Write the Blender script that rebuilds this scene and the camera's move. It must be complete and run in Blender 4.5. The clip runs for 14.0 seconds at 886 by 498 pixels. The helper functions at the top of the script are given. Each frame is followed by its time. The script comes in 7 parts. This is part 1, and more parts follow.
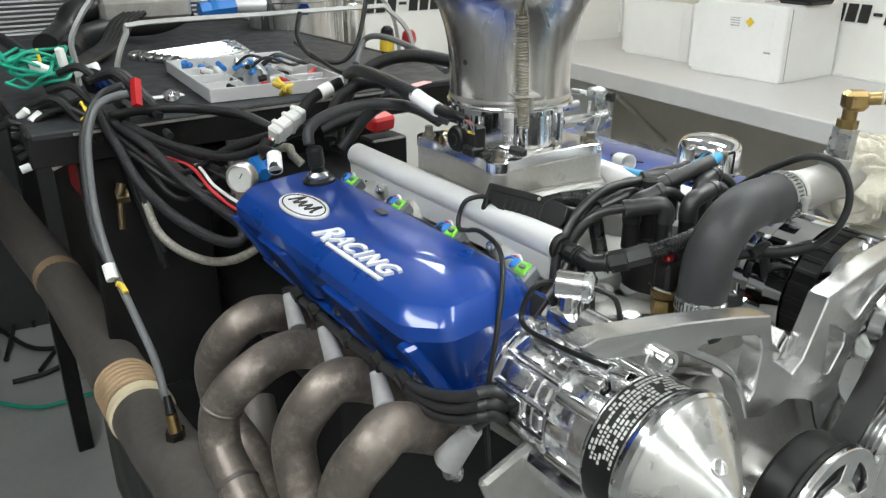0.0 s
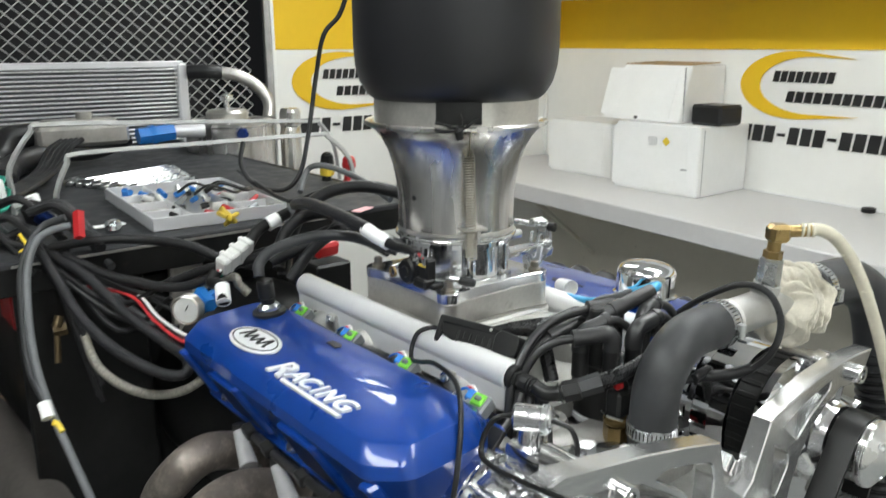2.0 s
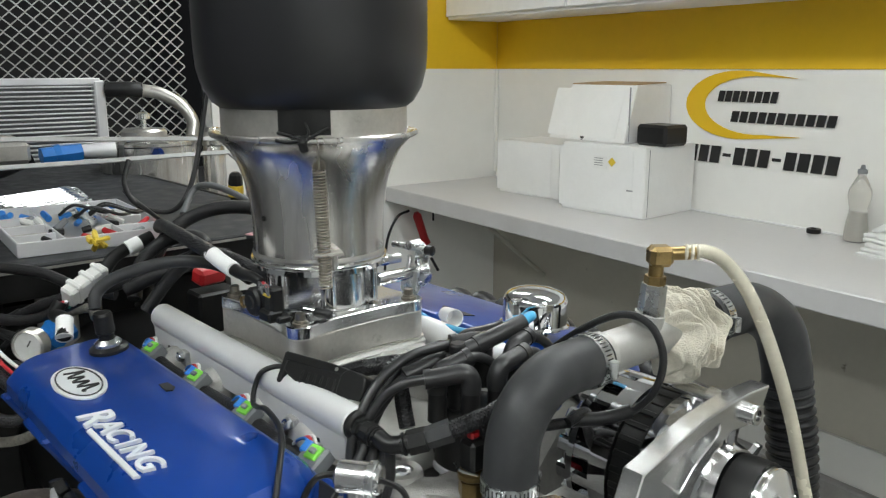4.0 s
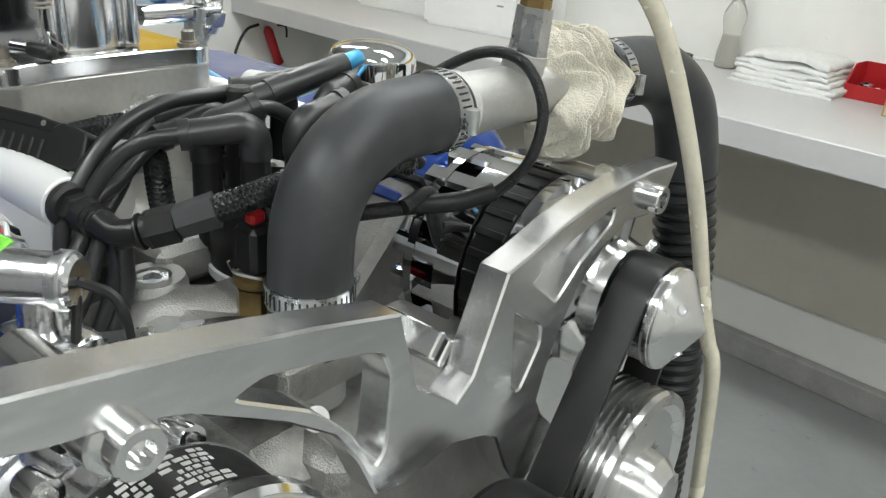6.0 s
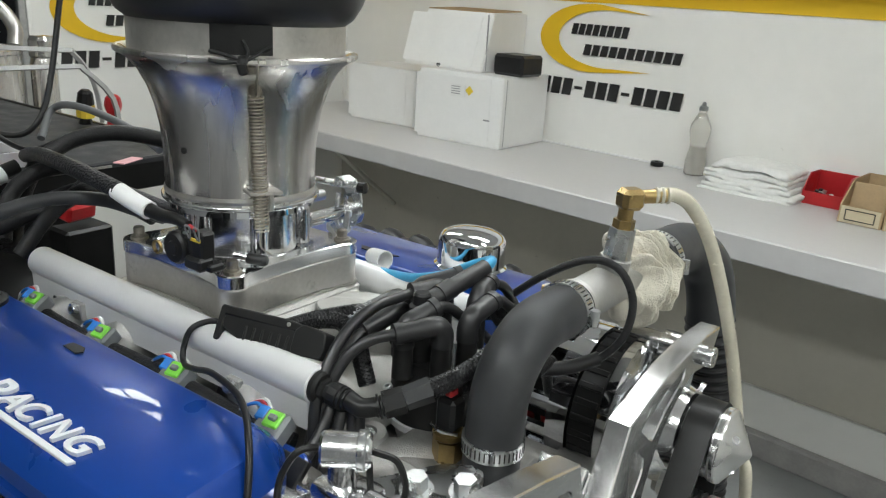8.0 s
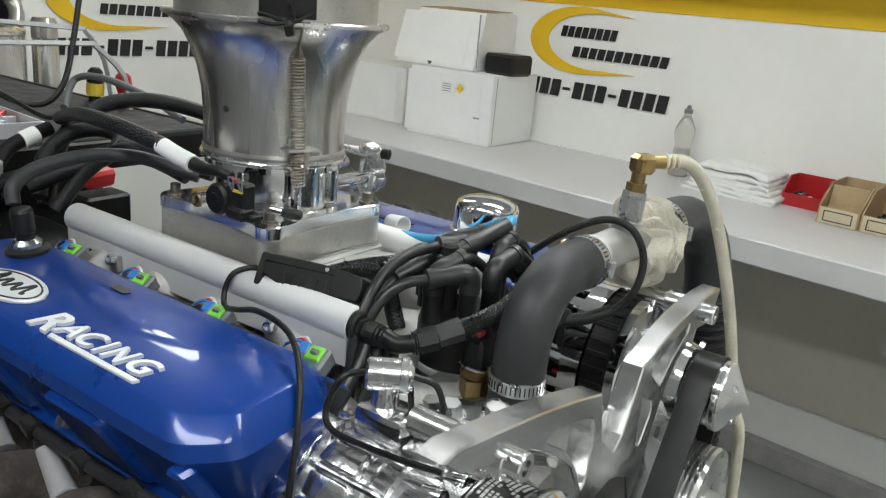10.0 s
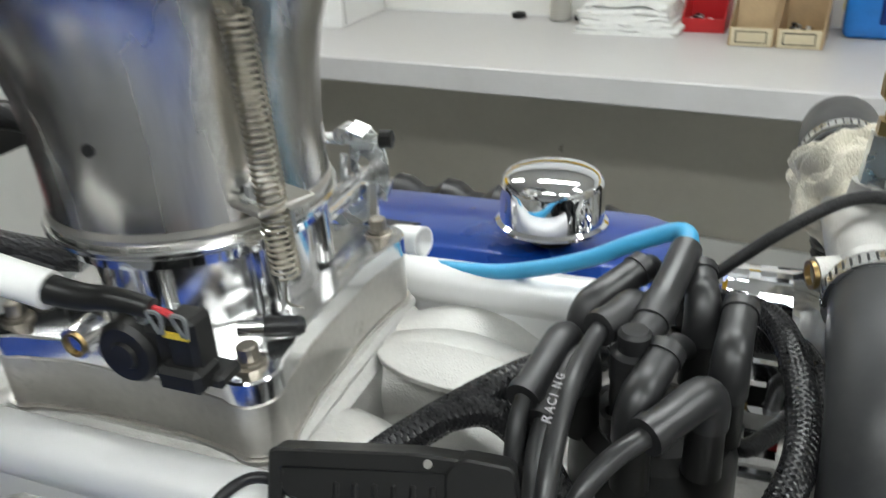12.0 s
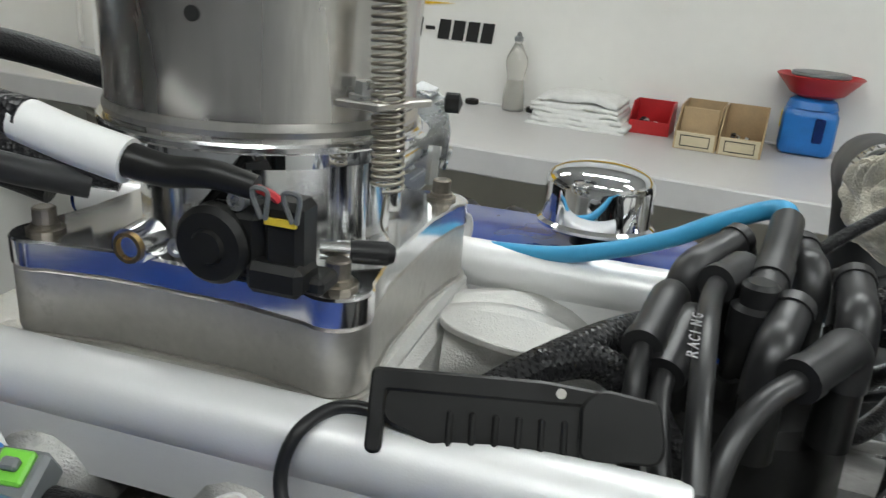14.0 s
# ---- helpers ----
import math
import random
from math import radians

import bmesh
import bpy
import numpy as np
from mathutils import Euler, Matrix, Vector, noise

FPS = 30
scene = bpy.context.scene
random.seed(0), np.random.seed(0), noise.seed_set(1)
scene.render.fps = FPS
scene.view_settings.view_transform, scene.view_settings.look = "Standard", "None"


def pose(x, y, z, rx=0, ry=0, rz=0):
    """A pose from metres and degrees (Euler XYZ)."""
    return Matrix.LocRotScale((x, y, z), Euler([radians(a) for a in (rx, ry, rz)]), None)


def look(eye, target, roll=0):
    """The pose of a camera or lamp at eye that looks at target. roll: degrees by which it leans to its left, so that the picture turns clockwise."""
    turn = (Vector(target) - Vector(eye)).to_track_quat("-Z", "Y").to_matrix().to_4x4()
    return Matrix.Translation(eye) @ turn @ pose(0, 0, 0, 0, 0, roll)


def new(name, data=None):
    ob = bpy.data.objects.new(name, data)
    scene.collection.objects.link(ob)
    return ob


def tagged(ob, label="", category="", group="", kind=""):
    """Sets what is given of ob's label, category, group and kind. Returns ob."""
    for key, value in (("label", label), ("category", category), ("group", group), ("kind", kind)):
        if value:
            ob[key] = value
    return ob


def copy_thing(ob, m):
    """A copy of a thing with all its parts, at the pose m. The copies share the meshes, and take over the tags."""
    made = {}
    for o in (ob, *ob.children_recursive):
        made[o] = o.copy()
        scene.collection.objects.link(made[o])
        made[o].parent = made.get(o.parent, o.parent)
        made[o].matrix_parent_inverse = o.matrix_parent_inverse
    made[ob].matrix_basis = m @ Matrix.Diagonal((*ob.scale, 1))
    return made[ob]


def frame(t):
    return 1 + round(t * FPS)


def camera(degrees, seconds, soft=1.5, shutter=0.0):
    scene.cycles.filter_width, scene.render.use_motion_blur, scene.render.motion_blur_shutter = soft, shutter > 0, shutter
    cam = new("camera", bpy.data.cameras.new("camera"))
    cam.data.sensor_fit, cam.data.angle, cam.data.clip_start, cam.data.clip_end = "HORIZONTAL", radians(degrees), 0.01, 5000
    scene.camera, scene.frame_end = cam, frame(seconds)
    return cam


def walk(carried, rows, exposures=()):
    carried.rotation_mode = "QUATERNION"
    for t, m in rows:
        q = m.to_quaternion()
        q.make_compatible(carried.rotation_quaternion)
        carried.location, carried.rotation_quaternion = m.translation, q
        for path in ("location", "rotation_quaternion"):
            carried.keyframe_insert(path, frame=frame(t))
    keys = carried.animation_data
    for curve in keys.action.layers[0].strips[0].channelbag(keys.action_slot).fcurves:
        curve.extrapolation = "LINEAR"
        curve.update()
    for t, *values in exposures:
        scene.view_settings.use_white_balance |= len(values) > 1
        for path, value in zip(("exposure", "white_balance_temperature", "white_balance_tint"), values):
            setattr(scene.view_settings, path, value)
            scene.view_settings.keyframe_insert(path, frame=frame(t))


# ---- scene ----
cam = camera(58.4, 14.0, soft=1.2, shutter=0.3)
PATH = [
    (0, (0.741, -0.599, 1.842), (-0.791, 0.437, 1.081), -0.5),
    (0.5, (0.753, -0.617, 1.856), (-0.765, 0.485, 1.164), 0.2),
    (1, (0.758, -0.624, 1.862), (-0.758, 0.499, 1.196), -0.4),
    (1.5, (0.752, -0.633, 1.867), (-0.775, 0.506, 1.256), -0.4),
    (2, (0.736, -0.624, 1.872), (-0.761, 0.603, 1.37), -0.1),
    (2.2, (0.727, -0.622, 1.874), (-0.745, 0.655, 1.426), 0.0),
    (4.3, (0.739, -0.441, 1.846), (-0.714, 0.858, 1.399), 0.0),
    (4.5, (0.745, -0.425, 1.844), (-0.692, 0.884, 1.377), -0.2),
    (5, (0.72, -0.362, 1.81), (-0.631, 0.995, 1.234), -0.3),
    (5.5, (0.661, -0.314, 1.742), (-0.561, 1.087, 1.006), 1.9),
    (6, (0.619, -0.293, 1.716), (-0.506, 1.148, 0.906), 4.1),
    (6.5, (0.621, -0.305, 1.725), (-0.461, 1.156, 0.892), 4.7),
    (7, (0.649, -0.363, 1.79), (-0.462, 1.123, 1.044), 3.6),
    (7.5, (0.638, -0.448, 1.845), (-0.505, 1.074, 1.232), 3.3),
    (8, (0.604, -0.5, 1.844), (-0.501, 1.05, 1.231), 3.6),
    (8.2, (0.602, -0.509, 1.822), (-0.475, 1.06, 1.208), 3.9),
    (10.3, (0.606, -0.576, 1.809), (-0.456, 1.01, 1.213), 5.4),
    (10.5, (0.582, -0.575, 1.805), (-0.48, 1.011, 1.206), 5.2),
    (11, (0.475, -0.51, 1.832), (-0.566, 1.089, 1.232), 1.3),
    (11.5, (0.345, -0.397, 1.833), (-0.581, 1.241, 1.156), -2.9),
    (12, (0.268, -0.315, 1.804), (-0.405, 1.338, 0.901), -3.3),
    (12.5, (0.231, -0.271, 1.759), (-0.128, 1.368, 0.671), 0.4),
    (13, (0.222, -0.287, 1.746), (-0.093, 1.34, 0.627), 1.3),
    (13.5, (0.202, -0.334, 1.732), (-0.176, 1.434, 0.876), 4.5),
    (14, (0.187, -0.339, 1.721), (-0.317, 1.474, 1.045), 4.3),
]
walk(cam, [(t, look(eye, target, roll)) for t, eye, target, roll in PATH], exposures=[(0, 0.1), (1, 0.13), (2, 0.04), (4.5, -0.35), (5, -0.3), (5.5, -0.15), (6.5, 0.0), (7.0, -0.02), (7.5, -0.22), (8, -0.38), (10.5, -0.37), (11.5, -0.27), (12, -0.15), (12.5, 0.02), (13, 0.02), (13.5, -0.12), (14, -0.5)])


# ---- light ----
world = bpy.data.worlds.new("world")
scene.world = world
world.use_nodes = True
world.node_tree.nodes["Background"].inputs[0].default_value = (0.8, 0.85, 0.9, 1)
world.node_tree.nodes["Background"].inputs[1].default_value = 0.01


# ---- materials ----
def mat(name, col, rough=0.5, metal=0.0, var=0.12, scale=25.0, bump=0.0, bscale=300.0, coat=0.0,
        rvar=0.1, trans=0.0, emit=0.0, spots=None, stretch=None):
    m = bpy.data.materials.new(name)
    m.use_nodes = True
    nt = m.node_tree
    b = nt.nodes["Principled BSDF"]
    tc = nt.nodes.new("ShaderNodeTexCoord")
    src = tc.outputs["Object"]
    if stretch:
        mp = nt.nodes.new("ShaderNodeMapping")
        mp.inputs["Scale"].default_value = stretch
        nt.links.new(src, mp.inputs[0])
        src = mp.outputs[0]
    n1 = nt.nodes.new("ShaderNodeTexNoise")
    n1.inputs["Scale"].default_value = scale
    n1.inputs["Detail"].default_value = 6
    nt.links.new(src, n1.inputs["Vector"])
    n2 = nt.nodes.new("ShaderNodeTexNoise")
    n2.inputs["Scale"].default_value = scale * 7.3
    n2.inputs["Detail"].default_value = 4
    nt.links.new(src, n2.inputs["Vector"])
    add = nt.nodes.new("ShaderNodeMath")
    add.operation = "MULTIPLY_ADD"
    nt.links.new(n2.outputs[0], add.inputs[0])
    add.inputs[1].default_value = 0.4
    nt.links.new(n1.outputs[0], add.inputs[2])
    mr = nt.nodes.new("ShaderNodeMapRange")
    mr.inputs["From Min"].default_value = 0.45
    mr.inputs["From Max"].default_value = 0.95
    mr.inputs["To Min"].default_value = 1 - var
    mr.inputs["To Max"].default_value = 1 + var
    nt.links.new(add.outputs[0], mr.inputs[0])
    mul = nt.nodes.new("ShaderNodeVectorMath")
    mul.operation = "SCALE"
    mul.inputs[0].default_value = col
    nt.links.new(mr.outputs[0], mul.inputs["Scale"])
    out = mul.outputs[0]
    if spots:
        scol, sscale, lo, hi = spots
        n3 = nt.nodes.new("ShaderNodeTexNoise")
        n3.inputs["Scale"].default_value = sscale
        n3.inputs["Detail"].default_value = 8
        n3.inputs["Roughness"].default_value = 0.65
        nt.links.new(src, n3.inputs["Vector"])
        r3 = nt.nodes.new("ShaderNodeMapRange")
        r3.inputs["From Min"].default_value = lo
        r3.inputs["From Max"].default_value = hi
        nt.links.new(n3.outputs[0], r3.inputs[0])
        mx = nt.nodes.new("ShaderNodeMix")
        mx.data_type = "RGBA"
        nt.links.new(r3.outputs[0], mx.inputs[0])
        nt.links.new(out, mx.inputs[6])
        mx.inputs[7].default_value = (*scol, 1)
        out = mx.outputs[2]
    nt.links.new(out, b.inputs["Base Color"])
    rr = nt.nodes.new("ShaderNodeMapRange")
    rr.inputs["From Min"].default_value = 0.3
    rr.inputs["From Max"].default_value = 0.7
    rr.inputs["To Min"].default_value = max(0.02, rough * (1 - rvar * 2))
    rr.inputs["To Max"].default_value = min(1, rough * (1 + rvar * 2))
    nt.links.new(n1.outputs[0], rr.inputs[0])
    nt.links.new(rr.outputs[0], b.inputs["Roughness"])
    b.inputs["Metallic"].default_value = metal
    b.inputs["Coat Weight"].default_value = coat
    b.inputs["Coat Roughness"].default_value = 0.04
    b.inputs["Transmission Weight"].default_value = trans
    if bump:
        nb = nt.nodes.new("ShaderNodeTexNoise")
        nb.inputs["Scale"].default_value = bscale
        nb.inputs["Detail"].default_value = 3
        nt.links.new(src, nb.inputs["Vector"])
        bp = nt.nodes.new("ShaderNodeBump")
        bp.inputs["Strength"].default_value = bump
        bp.inputs["Distance"].default_value = 0.002
        nt.links.new(nb.outputs[0], bp.inputs["Height"])
        nt.links.new(bp.outputs[0], b.inputs["Normal"])
    if emit:
        b.inputs["Emission Color"].default_value = (*col, 1)
        b.inputs["Emission Strength"].default_value = emit
    return m


WALL = mat("white_wall_paint", (0.86, 0.85, 0.815), 0.55, var=0.03, scale=3, bump=0.06, bscale=120, spots=((0.42, 0.40, 0.35), 9, 0.70, 0.80))
YELLOW = mat("yellow_wall_paint", (0.80, 0.50, 0.015), 0.5, var=0.04, scale=4)
BENCH = mat("grey_laminate", (0.58, 0.57, 0.57), 0.35, var=0.04, scale=6, spots=((0.36, 0.35, 0.34), 22, 0.68, 0.8))
# wall under the bench: bench shade partly put into the dull base, spots are scuffs
UNDER = mat("shade_toned_cream_wall", (0.54, 0.51, 0.44), 0.6, var=0.05, scale=5, spots=((0.16, 0.13, 0.10), 7, 0.68, 0.74))
KERB = mat("grey_concrete_kerb", (0.36, 0.35, 0.34), 0.8, var=0.15, scale=14, bump=0.3, bscale=90)
FLOOR = mat("painted_grey_floor", (0.32, 0.33, 0.328), 0.4, var=0.08, scale=5, spots=((0.12, 0.11, 0.10), 4.5, 0.64, 0.74))
CEIL = mat("ceiling_tile", (0.75, 0.75, 0.74), 0.8, var=0.05, scale=12)
# near-black base carries the gloom of the unlit space past the screen
DARKROOM = mat("cage_gloom", (0.03, 0.03, 0.032), 0.8, var=0.3, scale=4)
LAMP = mat("lamp_diffuser", (0.955, 1.0, 0.985), 0.5, emit=23.0)
STEEL = mat("zinc_steel", (0.62, 0.63, 0.63), 0.28, 1.0, var=0.12, scale=60)
MESHSTEEL = mat("expanded_steel", (0.45, 0.45, 0.44), 0.45, 0.7, var=0.2, scale=20)
CHROME = mat("chrome", (0.83, 0.84, 0.86), 0.05, 1.0, var=0.03, scale=20)
CASTCHROME = mat("plated_casting", (0.84, 0.84, 0.85), 0.20, 1.0, var=0.05, scale=40, bump=0.25, bscale=130)
POLISHED = mat("polished_aluminium", (0.85, 0.85, 0.85), 0.15, 1.0, var=0.05, scale=40, bump=0.02, bscale=80)
BILLET = mat("machined_aluminium", (0.83, 0.83, 0.83), 0.22, 1.0, var=0.06, scale=30, stretch=(1, 1, 6))
BRUSHED = mat("brushed_aluminium", (0.68, 0.665, 0.64), 0.27, 1.0, var=0.22, scale=22, stretch=(1, 1, 0.10), spots=((0.36, 0.34, 0.31), 12, 0.54, 0.72))
RAILM = mat("bead_blasted_rail", (0.72, 0.72, 0.72), 0.42, 0.3, var=0.03, scale=14, bump=0.05, bscale=900)
ANODISED = mat("satin_silver_aluminium", (0.72, 0.72, 0.74), 0.36, 0.45, var=0.03, scale=12)
CAST = mat("cast_aluminium", (0.50, 0.495, 0.475), 0.42, 0.75, var=0.10, scale=40, bump=0.5, bscale=900)
SPACER = mat("weathered_aluminium", (0.50, 0.485, 0.455), 0.36, 0.85, var=0.16, scale=28, spots=((0.30, 0.28, 0.25), 40, 0.60, 0.75))
BLUE = mat("blue_cover_paint", (0.004, 0.042, 0.25), 0.32, 0.1, var=0.06, scale=14, coat=0.5)
DEEPBLUE = mat("blue_anodised", (0.02, 0.05, 0.22), 0.25, 0.8, var=0.1)
BADGE = mat("badge_silver", (0.82, 0.83, 0.84), 0.38, 0.25, var=0.03)
# black for print, and for shade painted into recesses and holes
INK_AND_SHADE = mat("black_ink_and_shade", (0.015, 0.015, 0.015), 0.5, var=0.1)
GREYINK = mat("grey_ink", (0.30, 0.30, 0.31), 0.5, var=0.1)
RUBBER = mat("black_rubber", (0.016, 0.016, 0.017), 0.36, var=0.2, scale=40, bump=0.05, bscale=300)
HOSE = mat("grey_black_hose", (0.038, 0.039, 0.041), 0.44, var=0.15, scale=20, spots=((0.060, 0.060, 0.060), 15, 0.55, 0.8))
PLASTIC = mat("black_plastic", (0.012, 0.012, 0.012), 0.38, var=0.15, scale=50)
WIRE = mat("black_wire_loom", (0.013, 0.013, 0.014), 0.34, var=0.3, scale=150, bump=0.5, bscale=700)
BRAIDS = mat("woven_black_strand", (0.013, 0.013, 0.014), 0.30, var=0.2, scale=120)
BRAID = mat("black_braid", (0.018, 0.018, 0.020), 0.36, var=0.5, scale=220, bump=0.8, bscale=900)
STEELBRAID = mat("stainless_braid", (0.42, 0.40, 0.35), 0.4, 0.7, var=0.35, scale=200, bump=0.6, bscale=900)
DULLBAR = mat("dull_grey_bar", (0.40, 0.40, 0.39), 0.5, 0.4, var=0.15, scale=30)
BRONZE = mat("dirty_bronze", (0.15, 0.11, 0.06), 0.4, 0.8, var=0.3, scale=60)
GREYCABLE = mat("grey_cable", (0.13, 0.135, 0.14), 0.45, var=0.1)
WHITEP = mat("white_plastic", (0.80, 0.80, 0.79), 0.4, var=0.04)
LABEL = mat("white_label", (0.84, 0.84, 0.83), 0.5, var=0.03)
CARTON = mat("white_cardboard", (0.86, 0.86, 0.85), 0.6, var=0.03, scale=8, spots=((0.66, 0.65, 0.62), 12, 0.66, 0.85))
BROWN = mat("brown_cardboard", (0.42, 0.30, 0.17), 0.75, var=0.12, scale=20)
TAN = mat("pale_cardboard", (0.60, 0.52, 0.36), 0.7, var=0.08)
RED = mat("red_plastic", (0.45, 0.018, 0.022), 0.35, var=0.1)
JUG = mat("blue_plastic", (0.015, 0.16, 0.50), 0.35, var=0.1)
SKYWIRE = mat("light_blue_silicone", (0.05, 0.33, 0.58), 0.35, var=0.06)
BRASS = mat("brass", (0.38, 0.27, 0.12), 0.32, 1.0, var=0.2, scale=60)
CLOTH = mat("white_towel", (0.78, 0.78, 0.76), 0.9, var=0.06, scale=60, bump=0.5, bscale=500)
RAG = mat("stained_rag", (0.66, 0.62, 0.52), 0.95, var=0.15, scale=40, bump=0.9, bscale=700, spots=((0.36, 0.30, 0.20), 30, 0.60, 0.78))
CLEARHOSE = mat("yellowed_clear_hose", (0.66, 0.62, 0.50), 0.25, var=0.12, scale=30, trans=0.15, spots=((0.35, 0.20, 0.07), 16, 0.66, 0.8))
BOTTLEP = mat("clear_plastic", (0.93, 0.92, 0.88), 0.12, var=0.02, trans=0.75)
EXH = mat("heated_steel_tube", (0.17, 0.145, 0.128), 0.42, 0.55, var=0.28, scale=24, bump=0.15, bscale=300, spots=((0.31, 0.27, 0.235), 55, 0.50, 0.70))
EXH2 = mat("grey_exhaust_pipe", (0.13, 0.118, 0.108), 0.55, 0.5, var=0.25, scale=12, bump=0.2, bscale=160)
RUST = mat("tan_heat_ring", (0.44, 0.31, 0.19), 0.6, 0.4, var=0.2, scale=40)
BLACKSTEEL = mat("oily_black_steel", (0.010, 0.010, 0.010), 0.36, 0.2, var=0.5, scale=7, spots=((0.04, 0.034, 0.028), 16, 0.62, 0.8))
MAT_TOP = mat("dark_rubber_mat", (0.026, 0.027, 0.030), 0.65, var=0.2, scale=30, bump=0.2)
ENGRAVE = mat("dark_engraving", (0.30, 0.30, 0.30), 0.5, 0.6)
GREEN = mat("green_clip", (0.20, 0.62, 0.06), 0.4)
GREYPL = mat("grey_plastic", (0.17, 0.18, 0.185), 0.4)
PALEPL = mat("pale_grey_plastic", (0.58, 0.58, 0.56), 0.4)
TEAL = mat("green_cable", (0.01, 0.30, 0.20), 0.4)
PINKW = mat("red_wire", (0.55, 0.04, 0.05), 0.4)
GOLDW = mat("yellow_tag", (0.75, 0.55, 0.05), 0.5)
BLUEW = mat("blue_wire", (0.03, 0.20, 0.60), 0.4)
BLACKBOOT = mat("moulded_black_rubber", (0.021, 0.021, 0.022), 0.38, var=0.15, scale=30, spots=((0.05, 0.05, 0.05), 60, 0.62, 0.8))
BOOT = mat("grey_ceramic_boot", (0.32, 0.32, 0.325), 0.5, var=0.12)


def woven(m, scale):
    """Adds a crossed weave relief to a material."""
    nt = m.node_tree
    b = nt.nodes["Principled BSDF"]
    tc = nt.nodes.new("ShaderNodeTexCoord")
    vo = nt.nodes.new("ShaderNodeTexVoronoi")
    vo.inputs["Scale"].default_value = scale
    nt.links.new(tc.outputs["Object"], vo.inputs["Vector"])
    bp = nt.nodes.new("ShaderNodeBump")
    bp.inputs["Strength"].default_value = 0.9
    bp.inputs["Distance"].default_value = 0.0012
    nt.links.new(vo.outputs["Distance"], bp.inputs["Height"])
    nt.links.new(bp.outputs[0], b.inputs["Normal"])


woven(BRAID, 420)
woven(STEELBRAID, 480)


def turned(m, axis):
    """Fine lathe marks: highlights spread across the turning."""
    nt = m.node_tree
    b = nt.nodes["Principled BSDF"]
    tg = nt.nodes.new("ShaderNodeTangent")
    tg.direction_type, tg.axis = "RADIAL", axis
    nt.links.new(tg.outputs[0], b.inputs["Tangent"])
    b.inputs["Anisotropic Rotation"].default_value = 0.25
    b.inputs["Anisotropic"].default_value = 0.85


BOLT = mat("bronzed_steel_bolt", (0.30, 0.27, 0.23), 0.35, 1.0, var=0.2, scale=80)
CASTDARK = mat("oily_cast_aluminium", (0.40, 0.39, 0.37), 0.40, 0.75, var=0.18, scale=30, bump=0.5, bscale=800, spots=((0.20, 0.18, 0.16), 30, 0.58, 0.75))
TURNED = mat("turned_aluminium", (0.78, 0.78, 0.77), 0.30, 1.0, var=0.04, scale=30)
turned(TURNED, "X")
SPUN = mat("spun_aluminium", (0.66, 0.66, 0.645), 0.30, 1.0, var=0.10, scale=14, stretch=(1, 1, 0.15), spots=((0.42, 0.41, 0.40), 9, 0.58, 0.75))
turned(SPUN, "Z")
SPRINGM = mat("dull_spring_steel", (0.40, 0.37, 0.31), 0.35, 1.0, var=0.2)
# grey chosen to hold down bounce light and deepen the blacks
GREYWALL = mat("bounce_cutting_grey", (0.28, 0.28, 0.285), 0.9, var=0.2, scale=20)


for m_ in (RUBBER, WIRE, BRAID, MAT_TOP, GREYCABLE, HOSE, PLASTIC, BRAIDS, BLACKSTEEL):
    m_.node_tree.nodes["Principled BSDF"].inputs["Specular IOR Level"].default_value = 0.30
BLUE.node_tree.nodes["Principled BSDF"].inputs["Specular IOR Level"].default_value = 0.3


# ---- mesh helpers ----
def thing(name, label, category, loc=(0, 0, 0), group="", kind=""):
    e = new(name)
    e.empty_display_size = 0.02
    e.location = loc
    return tagged(e, label, category, group, kind)


def part(name, bm, material, parent=None, label="", smooth=True, angle=0.42):
    me = bpy.data.meshes.new(name)
    bmesh.ops.recalc_face_normals(bm, faces=bm.faces)
    bm.to_mesh(me)
    bm.free()
    me.materials.append(material)
    if smooth:
        me.shade_smooth()
        me.set_sharp_from_angle(angle=angle)
    ob = new(name, me)
    if parent is not None:
        ob.parent = parent
        if parent.parent is None:
            ob.matrix_parent_inverse = Matrix.Translation(-Vector(parent.location))
    if label:
        ob["label"] = label
    return ob


def solo(name, bm, material, label, category, group="", kind="", smooth=True, angle=0.42):
    return tagged(part(name, bm, material, None, "", smooth, angle), label, category, group, kind)


def box(c, s, bev=0.0, rot=None, bm=None, seg=1):
    bm = bm or bmesh.new()
    t = bmesh.new()
    bmesh.ops.create_cube(t, size=1)
    bmesh.ops.scale(t, vec=s, verts=t.verts)
    if bev:
        bmesh.ops.bevel(t, geom=t.edges[:], offset=bev, segments=seg, affect="EDGES", profile=0.6)
    m = Matrix.Translation(c) @ (rot.to_4x4() if rot is not None else Matrix())
    t.transform(m)
    return merge(bm, t)


def merge(bm, t):
    base = [bm.verts.new(v.co) for v in t.verts]
    t.verts.index_update()
    for f in t.faces:
        try:
            bm.faces.new([base[v.index] for v in f.verts])
        except ValueError:
            pass
    t.free()
    return bm


def frame_of(d):
    d = Vector(d).normalized()
    a = Vector((0, 0, 1)) if abs(d.z) < 0.9 else Vector((1, 0, 0))
    u = d.cross(a).normalized()
    return u, d.cross(u).normalized(), d


